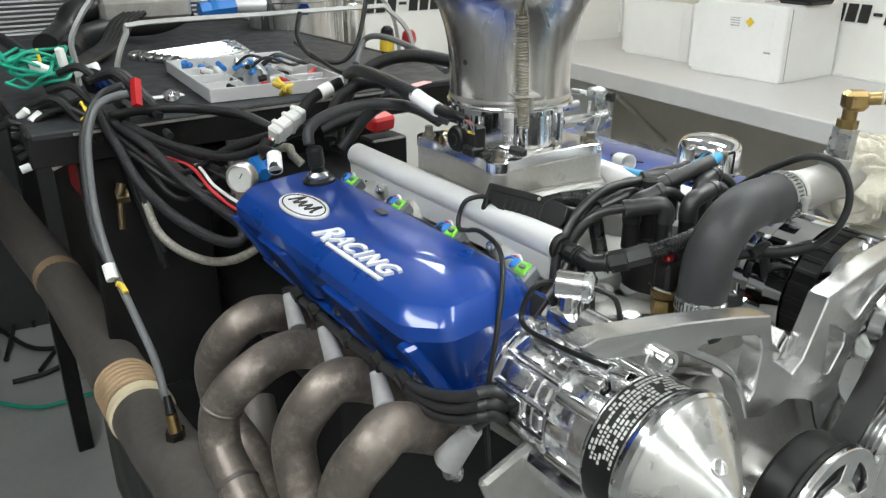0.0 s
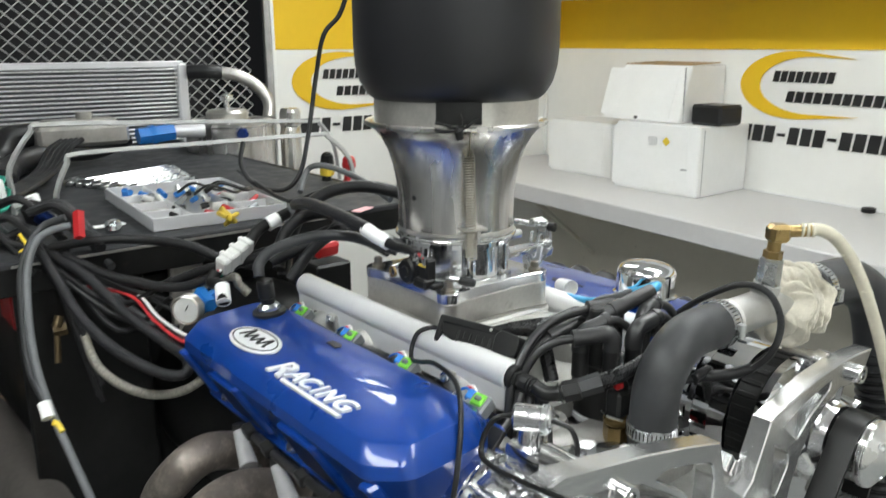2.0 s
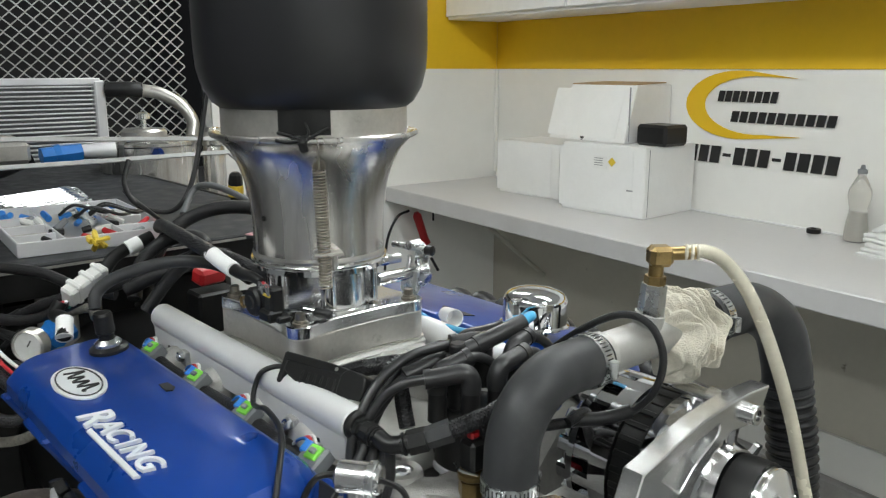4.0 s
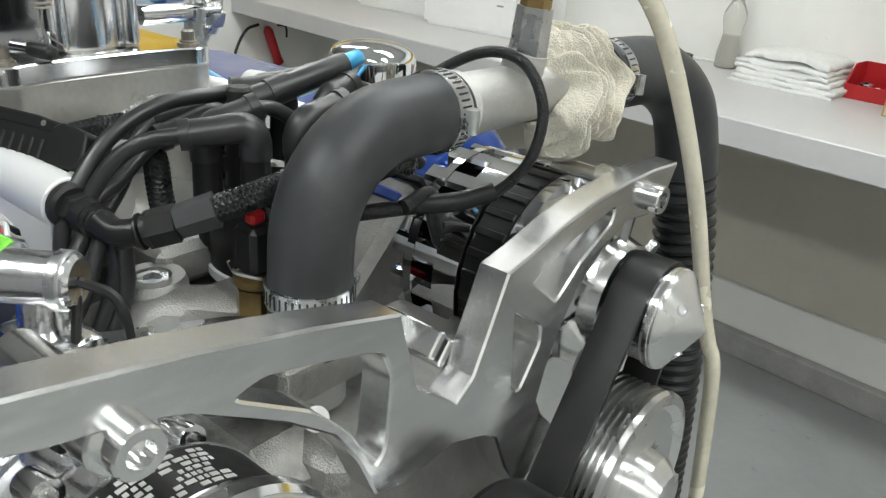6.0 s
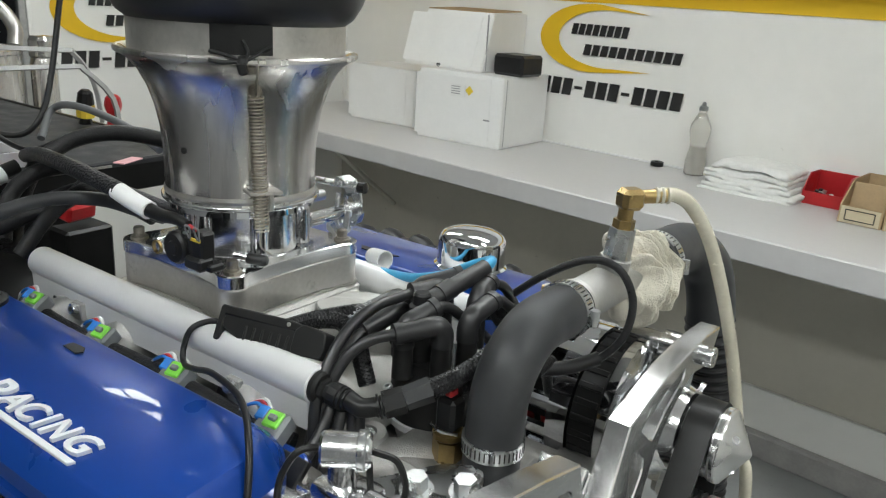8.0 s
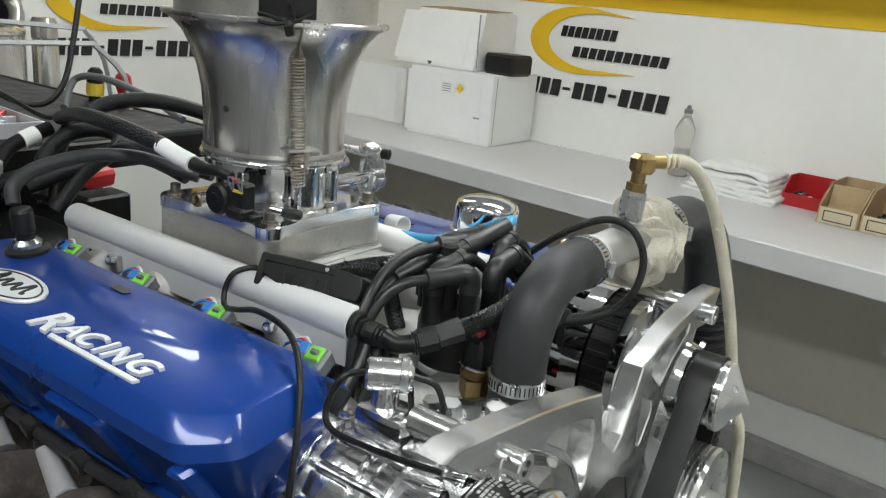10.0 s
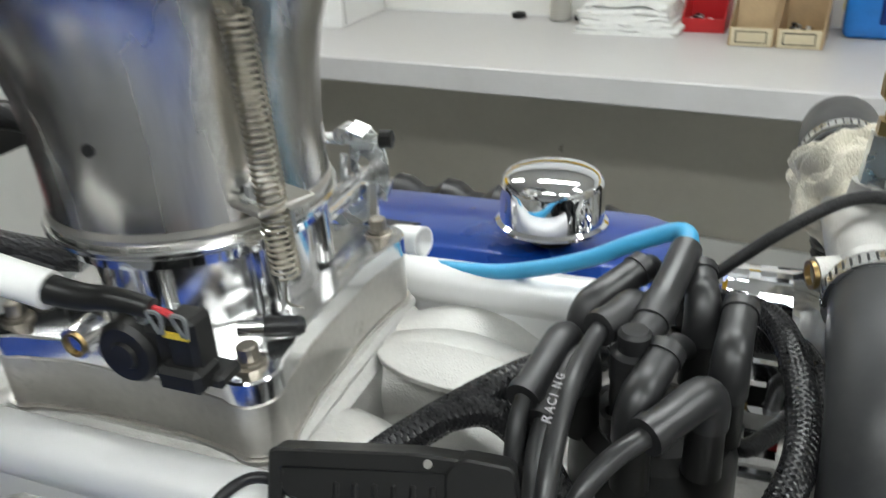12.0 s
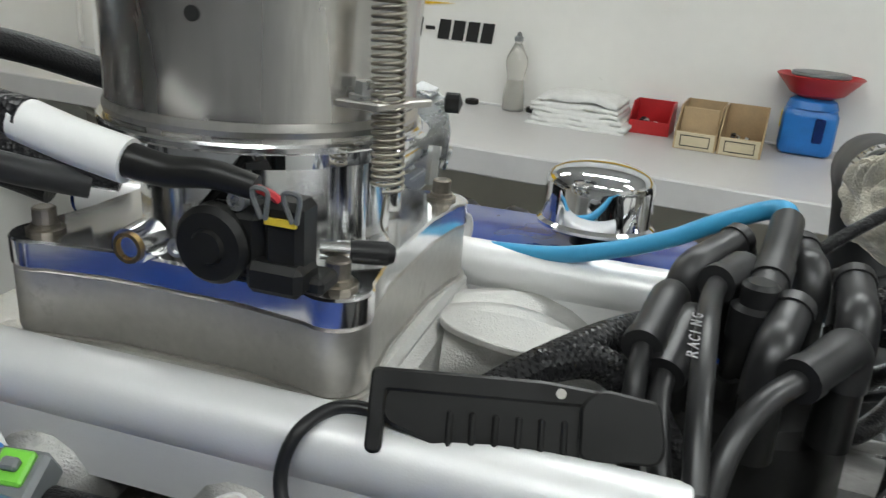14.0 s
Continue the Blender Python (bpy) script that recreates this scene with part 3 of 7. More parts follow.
def open_bin(loc, s, material, name, label, cat, fill, lip=True):
    x, y, z = loc
    sx, sy, sz = s
    t = thing(name, label, cat, loc, "small parts bins")
    k = 0.004
    part("base", box((x, y, z + k / 2), (sx, sy, k)), material, t)
    part("back_wall", box((x, y + sy / 2, z + sz / 2), (sx, k, sz), 0.001), material, t)
    for sgn in (-1, 1):
        bm = prism([(-sy / 2, 0), (sy / 2, 0), (sy / 2, sz), (-sy * 0.12, sz), (-sy / 2, sz * 0.45)], k, basis((x + sgn * sx / 2 - k / 2, y, z), (0, 1, 0), (0, 0, 1)))
        part("side_wall", bm, material, t)
    part("front_wall", box((x, y - sy / 2, z + sz * 0.22), (sx, k, sz * 0.44), 0.001), material, t)
    rng = random.Random(7)
    for i in range(fill):
        px, py = x + rng.uniform(-0.38, 0.38) * sx, y + rng.uniform(-0.35, 0.3) * sy
        solo("small_fitting", rod((px, py, z + 0.006), (px + rng.uniform(-0.012, 0.012), py + rng.uniform(-0.01, 0.01), z + rng.uniform(0.035, 0.05)), 0.012, 0.008, 10), PLASTIC if i % 3 else STEEL, "small dark hose fitting in a bin", "fitting", "fittings in the bins")
    return t


open_bin((0.272, 2.575, BZ), (0.130, 0.14, 0.100), RED, "parts_bin", "red plastic parts bin with small fittings", "bin", 8)
for i, x in enumerate((0.440, 0.572)):
    b = open_bin((x, 2.477, BZ), (0.124, 0.26, 0.125), BROWN, "cardboard_bin", "open brown cardboard parts bin", "bin", 0 if i == 0 else 12)
    part("label_panel", box((x, 2.344, BZ + 0.028), (0.116, 0.004, 0.052), 0.001), TAN, b, "pale label panel")
    for dz in (0.012, 0.044):
        part("label_line", box((x, 2.3415, BZ + dz), (0.086, 0.002, 0.003)), INK_AND_SHADE, b)
    for dx in (-0.043, 0.043):
        part("label_line", box((x + dx, 2.3415, BZ + 0.028), (0.003, 0.002, 0.034)), INK_AND_SHADE, b)
    if i == 0:
        part("inner_flap", box((x, 2.427, BZ + 0.075), (0.112, 0.006, 0.09), 0.002, Euler((radians(-12), 0, 0)).to_matrix()), BROWN, b)

jg = thing("jug", "blue plastic jug with a hollow grip", "jug", (0.755, 2.575, BZ))
jb = box((0.755, 2.575, BZ + 0.075), (0.165, 0.150, 0.15), 0.034, seg=4)
part("jug_body", jb, JUG, jg)
part("shoulder", lathe([(0.078, 0.146), (0.070, 0.168), (0.05, 0.180), (0.035, 0.186)], (0.755, 2.575, BZ), seg=28), JUG, jg)
# darker blue block paints the shade of the grip hollow; nothing is cut
part("grip_recess", box((0.785, 2.497, BZ + 0.085), (0.030, 0.008, 0.075), 0.003), DEEPBLUE, jg)
part("jug_label", box((0.6705, 2.555, BZ + 0.105), (0.003, 0.05, 0.05)), GOLDW, jg)
fn = thing("funnel", "red plastic funnel with a dark bowl, on the jug", "funnel", (0.76, 2.575, BZ + 0.187))
part("bowl", lathe([(0.02, 0.165), (0.080, 0.190), (0.125, 0.240), (0.130, 0.244), (0.126, 0.247), (0.08, 0.200), (0.015, 0.17)], (0.76, 2.575, BZ), seg=32), RED, fn)
part("dirty_pad", lathe([(0.0, 0.232), (0.075, 0.236), (0.088, 0.246), (0.085, 0.255), (0.05, 0.258), (0, 0.258)], (0.76, 2.575, BZ), seg=24), GREYPL, fn, "dark grease inside the bowl")

# tool hanging under the bench end
tl = thing("grease_gun", "red-handled tool hanging under the bench", "tool", (-2.36, 2.15, 1.05))
part("grip", lathe([(0.012, 0), (0.024, 0.02), (0.022, 0.16), (0.026, 0.19), (0.012, 0.2)], (-2.340, 2.059, 1.084), (0.02, 0.35, -1.0), 16), RED, tl)
part("nozzle", tube([(-2.330, 2.151, 0.819), (-2.330, 2.198, 0.741)], 0.008), PLASTIC, tl)
part("air_line", tube([(-2.350, 2.021, 1.096), (-2.360, 1.952, 1.067), (-2.360, 1.888, 0.951), (-2.360, 1.869, 0.783)], 0.007), RUBBER, tl)
part("hook", tube([(-2.360, 2.129, 1.086), (-2.340, 2.167, 1.078), (-2.330, 2.165, 1.028)], 0.005), PLASTIC, tl)


# the room stands 6.4 degrees off the engine's shaft
ROOM = Matrix.Translation((-2.615, 2.085, 0)) @ Matrix.Rotation(radians(-6.4), 4, "Z") @ Matrix.Translation((2.40, -1.90, 0))
for ob in [o for o in scene.objects if o.parent is None and o.type != "CAMERA"]:
    ob.matrix_basis = ROOM @ ob.matrix_basis


# ---- the engine: its shaft runs along x, its front faces +x ----
S2 = math.sqrt(0.5)


def cover_basis(side):
    """Outer flange edge of a bank; x along the shaft, y inwards up the flange, z out of it."""
    s = -1 if side < 0 else 1
    return Matrix(((1, 0, 0, 0), (0, -s * S2, s * S2, s * 0.240), (0, S2, S2, 1.430), (0, 0, 0, 1)))


eng = thing("engine", "V8 engine with cast aluminium heads and intake", "engine", (0, 0, 0.95))
part("block", box((0.02, 0, 1.20), (0.50, 0.30, 0.34), 0.02), BLACKSTEEL, eng, "black engine block")
part("oil_pan", box((0.0, 0, 0.97), (0.46, 0.22, 0.16), 0.03), BLACKSTEEL, eng)
part("valley", box((0.02, 0, 1.42), (0.44, 0.16, 0.10), 0.02), CASTDARK, eng)
for side in (-1, 1):
    M = cover_basis(side)
    bm = box((0.02, 0.062, -0.062), (0.455, 0.128, 0.12), 0.008)
    bm.transform(M)
    part("cylinder_head", bm, CASTDARK, eng, "cast aluminium cylinder head")
    bm = box((0.02, 0.0622, -0.003), (0.457, 0.130, 0.006), 0.001)
    bm.transform(M)
    part("gasket", bm, RUBBER, eng)
# intake manifold
bm = box((0.0, 0, 1.525), (0.185, 0.170, 0.050), 0.016, seg=3)
part("plenum", bm, CAST, eng, "rough cast aluminium intake plenum")
part("plenum_flange", box((0.0, 0, 1.5475), (0.172, 0.168, 0.010), 0.003), CAST, eng)
for side in (-1, 1):
    for i, x in enumerate((-0.150, -0.045, 0.060, 0.165)):
        cx = x * 0.45
        bm = tube([(cx, side * 0.045, 1.520), ((cx + x) / 2, side * 0.085, 1.517), (x, side * 0.118, 1.495), (x, side * 0.135, 1.465)], (0.029, 0.024), 14)
        part("runner", bm, CAST, eng)
        part("injector_boss", rod((x, side * 0.122, 1.490), (x, side * 0.114, 1.520), 0.014, 0.011, 16), CASTDARK, eng)
part("intake_nose", box((0.150, 0, 1.497), (0.150, 0.125, 0.030), 0.014, seg=3), CAST, eng)
part("rear_nose", box((-0.14, 0, 1.495), (0.12, 0.13, 0.03), 0.014, seg=3), CAST, eng)
bm = prism([(0.0449 * math.cos(radians(a_)), 0.0180 * math.sin(radians(a_))) for a_ in range(0, 360, 10)], 0.004, basis((0.1335, 0.0160, 1.5475), (0.991, -0.134, 0), (0.134, 0.991, 0)), bev=0.0006)
part("cast_pad", bm, CAST, eng)
part("runner_hump", tube([(0.07, 0.03, 1.52), (0.12, 0.045, 1.525), (0.16, 0.06, 1.505)], 0.026, 14), CAST, eng)
part("runner_hump", tube([(0.07, -0.03, 1.52), (0.12, -0.045, 1.518), (0.16, -0.07, 1.500)], 0.026, 14), CAST, eng)
# water crossover and thermostat housing at the front
part("water_neck_base", box((0.300, -0.035, 1.480), (0.110, 0.085, 0.030), 0.010, seg=3), CASTDARK, eng)
part("crossover", tube([(0.215, -0.105, 1.462), (0.24, -0.075, 1.476), (0.29, -0.04, 1.478), (0.33, -0.02, 1.47)], 0.022, 14), CASTDARK, eng)
part("boss", lathe([(0.022, -0.03), (0.020, 0.0), (0.0185, 0.004), (0.011, 0.004), (0.010, -0.004), (0, -0.004)], (0.230, -0.070, 1.498), seg=24), CAST, eng, "cast boss with socket plug")
part("socket_plug", lathe([(0.010, 0), (0.010, 0.005), (0.006, 0.005), (0.0055, 0.001), (0, 0.001)], (0.230, -0.070, 1.496), seg=6), STEEL, eng)
part("timing_cover", box((0.315, 0, 1.30), (0.10, 0.22, 0.30), 0.02), CASTDARK, eng)
part("water_pump", box((0.350, 0.03, 1.37), (0.075, 0.20, 0.16), 0.03, seg=3), CASTDARK, eng)
part("pump_snout", rod((0.36, 0.0, 1.345), (0.44, 0.0, 1.345), 0.032, bev=0.004), POLISHED, eng)
part("front_plate", box((0.27, -0.12, 1.40), (0.03, 0.14, 0.16), 0.008), CASTDARK, eng)
part("side_mount", box((0.290, -0.20, 1.33), (0.012, 0.07, 0.15), 0.004, Euler((0.35, 0, 0)).to_matrix()), CAST, eng)
for p in ((0.322, -0.118, 1.512), (0.350, -0.098, 1.512), (0.335, -0.075, 1.500)):
    part("flange_bolt", hexbolt(p, (0, -0.1, 1), 0.0085, 0.014), STEEL, eng)
bm = prism(round_poly([(-0.05, -0.018), (0.04, -0.022), (0.06, 0.0), (0.04, 0.022), (-0.05, 0.018)], 0.012), 0.006, basis((0.315, -0.115, 1.506), (0.5, 0.86, 0), (-0.86, 0.5, -0.1)))
part("bracket_tab", bm, STEEL, eng)
# temperature sensor
part("sensor_nut", rod((0.297, -0.046, 1.494), (0.297, -0.046, 1.512), 0.0125, seg=6), BRASS, eng, "brass sensor fitting")
part("sensor_ring", lathe([(0.011, 0), (0.013, 0.002), (0.013, 0.006), (0.010, 0.008)], (0.297, -0.046, 1.513)), BRASS, eng)
part("sensor_plug", box((0.297, -0.046, 1.535), (0.018, 0.018, 0.028), 0.003), PLASTIC, eng)
part("sensor_lock", box((0.297, -0.046, 1.553), (0.008, 0.010, 0.008), 0.002), RED, eng)
part("wire_clip", tube([(0.288, -0.058, 1.527), (0.300, -0.062, 1.526), (0.309, -0.052, 1.522)], 0.0012, 6), STEEL, eng)


# ---- valve covers ----
def valve_cover(side):
    q = -side
    t = thing("valve_cover", "glossy blue valve cover with silver badge" if side < 0 else "glossy blue valve cover under the chrome breather", "valve cover", (0.02, side * 0.2, 1.48), "valve covers")

    def loop(x0, x1, outer, inner, cf, cb, rr=0.010):
        p = [(x0 + cb, 0), (x1 - cf, 0), (x1, cf * 0.8), (x1, 0.12 - cf * 0.9), (x1 - cf, 0.12), (x0 + cb, 0.12), (x0, 0.12 - cb), (x0, cb)]
        out = []
        for a, b in round_poly(p, rr, 3):
            k = b / 0.12
            y, z = outer[0] + (inner[0] - outer[0]) * k, outer[1] + (inner[1] - outer[1]) * k
            out.append(Vector((a, -q * y * -1 if side < 0 else -y, z)))
        return out
    bm = bmesh.new()
    lo = [loop(-0.197, 0.232, (-0.247, 1.434), (-0.140, 1.498), 0.022, 0.012),
          loop(-0.199, 0.243, (-0.262, 1.462), (-0.142, 1.508), 0.024, 0.014),
          loop(-0.201, 0.252, (-0.290, 1.508), (-0.148, 1.521), 0.030, 0.020),
          loop(-0.199, 0.248, (-0.2895, 1.520), (-0.154, 1.531), 0.031, 0.020),
          loop(-0.192, 0.238, (-0.279, 1.5335), (-0.166, 1.5420), 0.032, 0.020),
          loop(-0.190, 0.234, (-0.276, 1.5350), (-0.169, 1.5432), 0.032, 0.020)]
    rings(bm, lo, False, True)
    part("shell", bm, BLUE, t, "glossy blue painted shell", angle=0.48)
    s = 1 if side < 0 else -1
    fl = [(-0.204, 0.0), (0.236, 0.0), (0.240, 0.02), (0.240, 0.140), (-0.204, 0.140)]
    bm = prism(round_poly(fl, 0.010), 0.009, basis((0, side * 0.2475, 1.424), (1, 0, 0), (0, s * 0.80, 0.60)) if side < 0 else basis((0, side * 0.2475, 1.424), (1, 0, 0), (0, s * 0.80, 0.60)), bev=0.0015)
    part("flange", bm, BLUE, t)
    for x, w in ((-0.180, 0.012), (-0.068, 0.050), (0.100, 0.050), (0.222, 0.012)):
        p0 = [(x - w, 0.240, 1.440), (x + w, 0.240, 1.440), (x + w * 0.75, 0.280, 1.505), (x - w * 0.75, 0.280, 1.505)]
        p1 = [(x - w * 0.9, 0.258, 1.440), (x + w * 0.9, 0.258, 1.440), (x + w * 0.66, 0.2955, 1.503), (x - w * 0.66, 0.2955, 1.503)]
        bm = bmesh.new()
        rings(bm, [[Vector((a, side * b, c)) for a, b, c in p0], [Vector((a, side * b, c)) for a, b, c in p1]])
        bmesh.ops.bevel(bm, geom=bm.edges[:], offset=0.003, segments=1, affect="EDGES")
        part("side_rib", bm, BLUE, t)
    for x in (-0.149, 0.018, 0.186):
        bm = lathe([(0.0115, -0.006), (0.0115, 0.002), (0.009, 0.004)], (x, side * 0.243, 1.436), (0, side * 0.8, 0.5), 16)
        part("bolt_pad", bm, BLUE, t)
        part("cover_bolt", capscrew((x, side * 0.246, 1.439), (0, side * 0.8, 0.5), 0.0065, 0.010), STEEL, t)
    return t


def top_basis(side, x, y):
    """On the top face of a cover, y metres out from the shaft."""
    n = (0, 1, 0.080) if side < 0 else (0, -1, 0.080)
    return basis((x, side * y, 1.5346 + (0.283 - y) * 0.080), (1, 0, 0) if side < 0 else (-1, 0, 0), n)


cov = valve_cover(-1)
ov = [(0.048 * math.cos(radians(a)), 0.0225 * math.sin(radians(a))) for a in range(0, 360, 8)]
B = top_basis(-1, -0.070, 0.2450)
bd = part("badge", prism(ov, 0.003, B, bev=0.0006), BADGE, cov, "oval silver badge with dark lines")
inner = [(x * 0.92, y * 0.86) for x, y in ov]
inner2 = [(x * 0.88, y * 0.79) for x, y in ov]
part("badge_ring", prism(inner, 0.0008, B @ Matrix.Translation((0, 0, 0.0028)), [inner2]), INK_AND_SHADE, bd)
for i in range(4):
    x = -0.026 + i * 0.0145
    hh = 0.012 if i in (0, 3) else 0.007
    bm = tube([B @ Vector((x - 0.003, -0.006, 0.0033)), B @ Vector((x + 0.002, hh * 0.3, 0.0036)), B @ Vector((x + 0.006, hh, 0.0036)), B @ Vector((x + 0.009, -0.004, 0.0034)), B @ Vector((x + 0.013, -0.003, 0.0034))], 0.0013, 6)
    part("badge_stroke", bm, INK_AND_SHADE, bd)
# raised word with an underline
TB = top_basis(-1, 0.009, 0.2670)
x_ = 0.0
for ch_, w_, h_ in (("R", 0.0285, 0.0285), ("A", 0.0260, 0.0205), ("C", 0.0242, 0.0205), ("I", 0.0085, 0.0205), ("N", 0.0256, 0.0205), ("G", 0.0258, 0.0205)):
    part("letter", letters(ch_, h_, 0.0030, TB @ Matrix.Translation((x_, 0 if ch_ != "R" else -0.006, 0)), w_, 0.28, 0.02), BADGE, cov, "raised silver letter")
    x_ += w_ + 0.0022 - (0.004 if ch_ == "R" else 0)
part("underline", prism([(0.036, -0.0075), (x_ - 0.004, -0.0075), (x_ - 0.002, -0.0035), (0.034, -0.0035)], 0.0028, TB, bev=0.0005), BADGE, cov, "raised silver underline")
# thin black plate paints the shade of a bolt recess; nothing is cut
part("top_slot", prism([(-0.011, -0.004), (0.009, -0.005), (0.013, 0.0), (0.007, 0.005), (-0.009, 0.004)], 0.0012, top_basis(-1, 0.008, 0.186)), INK_AND_SHADE, cov, "flat black patch for the shade in a recess")
# breather fitting of the near cover
up = Vector((0, -0.080, 1)).normalized()
bz = Vector((-0.141, -0.190, 1.5412))
g = thing("breather_fitting", "black breather fitting in a rubber grommet", "fitting", bz)
part("grommet", lathe([(0.021, 0), (0.021, 0.004), (0.016, 0.007), (0.012, 0.007)], bz, up), RUBBER, g)
part("washer", lathe([(0.0145, 0.007), (0.0145, 0.010), (0.010, 0.014), (0.008, 0.014)], bz, up), STEEL, g)
part("stem", lathe([(0.0085, 0.012), (0.0085, 0.020), (0.0105, 0.022), (0.0105, 0.042), (0.009, 0.045)], bz, (0, -0.1, 1)), PLASTIC, g)

cov2 = valve_cover(1)
bp = Vector((0.146, 0.196, 1.5585))
bc = thing("crankcase_breather", "chrome push-in breather cap on the cover", "breather cap", bp)
part("cap", lathe([(0.020, -0.004), (0.034, -0.003), (0.0405, 0.0), (0.0405, 0.002), (0.0375, 0.004), (0.0372, 0.028), (0.0366, 0.0315), (0.0350, 0.0350), (0.0320, 0.0380), (0.0275, 0.0402), (0.0210, 0.0422), (0.0130, 0.0436), (0.0060, 0.0442), (0.0, 0.0443)], bp, (0, 0.05, 1), 64), CHROME, bc, angle=0.7)
part("neck", rod(bp - Vector((0, 0, 0.014)), bp, 0.016), RUBBER, bc)
# recess shade laid on the far cover as a thin black plate
part("top_slot", prism([(-0.03, -0.006), (0.03, -0.006), (0.02, 0.006), (-0.02, 0.006)], 0.0012, top_basis(1, 0.01, 0.196)), INK_AND_SHADE, cov2, "flat black patch for the shade in a recess")
bm = lathe([(0.0085, 0), (0.0092, 0.002), (0.0112, 0.026), (0.0098, 0.026), (0.0080, 0.006), (0, 0.006)], (0.042, 0.149, 1.556), (0.97, -0.22, 0.05), 24)
solo("plastic_plug", bm, WHITEP, "small white plastic cap beside the throttle body", "cap")


# ---- fuel rails and injectors ----
def fuel_rail(side):
    y = side * 0.105
    t = thing("fuel_rail", "satin silver aluminium fuel rail", "fuel rail", (0.0, y, 1.525), "fuel rails")
    prof = arc(0, 0, 0.0145, -40, 220, 18) + [(-0.0100, -0.034), (0.0100, -0.034)]
    bm = prism(prof, 0.410, basis((-0.197, y, 1.550), (0, 1, 0), (0, 0, 1)), bev=0.0008)
    part("rail_body", bm, RAILM, t)
    for x in (-0.105, 0.130):
        bm = box((x, y + side * 0.0125, 1.524), (0.016, 0.008, 0.018), 0.001)
        part("standoff", bm, CAST, t)
        part("standoff_bolt", capscrew((x, y + side * 0.016, 1.526), (0, side, 0.3), 0.0055, 0.007), STEEL, t)
    for x in (-0.150, -0.045, 0.060, 0.165):
        part("injector", rod((x, y + side * 0.006, 1.524), (x, side * 0.122, 1.488), 0.0085, 0.007, 14), PLASTIC, t)
    for x, s in ((-0.197, -1), (0.213, 1)):
        part("end_ring", lathe([(0.0135, 0), (0.0135, 0.004), (0.011, 0.006)], (x, y, 1.550), (s, 0, 0), 20), DEEPBLUE if s < 0 else PLASTIC, t)
    return t


fuel_rail(-1)
fuel_rail(1)
for k, x in enumerate((-0.148, -0.031, 0.080, 0.200)):
    t = thing("injector_plug", "grey injector plug with green and blue clips", "connector", (x, -0.141, 1.52), "injector plugs")
    R = Euler((radians(30), 0, radians(8))).to_matrix()
    part("shell", box((x, -0.140, 1.523), (0.026, 0.024, 0.016), 0.002, R), GREYPL, t)
    part("clip", box((x + 0.002, -0.141, 1.5315), (0.014, 0.014, 0.005), 0.001, R), GREEN, t, "bright green lock clip")
    part("clip_bridge", box((x + 0.003, -0.143, 1.5350), (0.007, 0.005, 0.004), 0.001, R), GREYPL, t)
    part("clip_blue", box((x - 0.012, -0.139, 1.531), (0.009, 0.012, 0.006), 0.001, R), BLUEW, t, "blue wire clip")
    for j, m_ in enumerate((BLUEW, PINKW, WHITEP)):
        part("lead", tube([(x - 0.014, -0.135 + j * 0.003, 1.529), (x - 0.024, -0.134 + j * 0.004, 1.533), (x - 0.040, -0.133, 1.524), (x - 0.055, -0.13, 1.510)], 0.0015, 6), m_, t)
bm = tube([(-0.18, -0.135, 1.514), (-0.08, -0.138, 1.512), (0.05, -0.135, 1.514), (0.15, -0.133, 1.510), (0.20, -0.12, 1.50)], 0.009, 10)
solo("injector_loom", bm, WIRE, "black taped injector wiring loom", "cable")


# ---- throttle body, spacer, air horn, filter ----
def lobed(h, lug, cut):
    """A square plate outline with a round lug at each corner."""
    out = []
    for q in range(4):
        a = 90 * q
        c = Matrix.Rotation(radians(a), 2)
        side = [Vector((h - cut, -0.030)), Vector((h - cut, 0.030))]
        lugp = [Vector(p) for p in arc(0.070, 0.070, lug, -35, 125, 8)]
        out += [c @ v for v in side + lugp]
    return [(v.x, v.y) for v in out]


tb = thing("throttle_assembly", "polished billet throttle body on an aluminium spacer", "throttle body", (0, 0, 1.553))
Z0 = Matrix.Translation((0, 0, 1.5535))
part("base_gasket", prism(lobed(0.087, 0.0165, 0.008), 0.0018, Matrix.Translation((0, 0, 1.5527))), SPACER, tb)
part("spacer", prism(lobed(0.085, 0.0135, 0.008), 0.030, Matrix.Translation((0, 0, 1.5546)), bev=0.0008), SPACER, tb, "dull cast aluminium spacer")
part("top_plate", prism(lobed(0.086, 0.0142, 0.009), 0.013, Matrix.Translation((0, 0, 1.5850)), bev=0.001), POLISHED, tb, "polished top plate")
prof = []
for k in range(48):
    a = 2 * math.pi * k / 48
    r = 0.0585 + 0.0030 * math.cos(4 * a)
    prof.append((r * math.cos(a), r * math.sin(a)))
part("bore_housing", prism(prof, 0.044, Matrix.Translation((0, 0, 1.598)), bev=0.0015), POLISHED, tb, "polished bore housing")
for a in (-75, -25, 30):
    v = Vector((math.cos(radians(a)), math.sin(radians(a)), 0))
    part("boss", rod(v * 0.060 + Vector((0, 0, 1.600)), v * 0.060 + Vector((0, 0, 1.641)), 0.0085, bev=0.001), POLISHED, tb)
part("collar", lathe([(0.060, 1.636), (0.070, 1.638), (0.070, 1.644), (0.060, 1.646)], (0, 0, 0), seg=48), CHROME, tb)
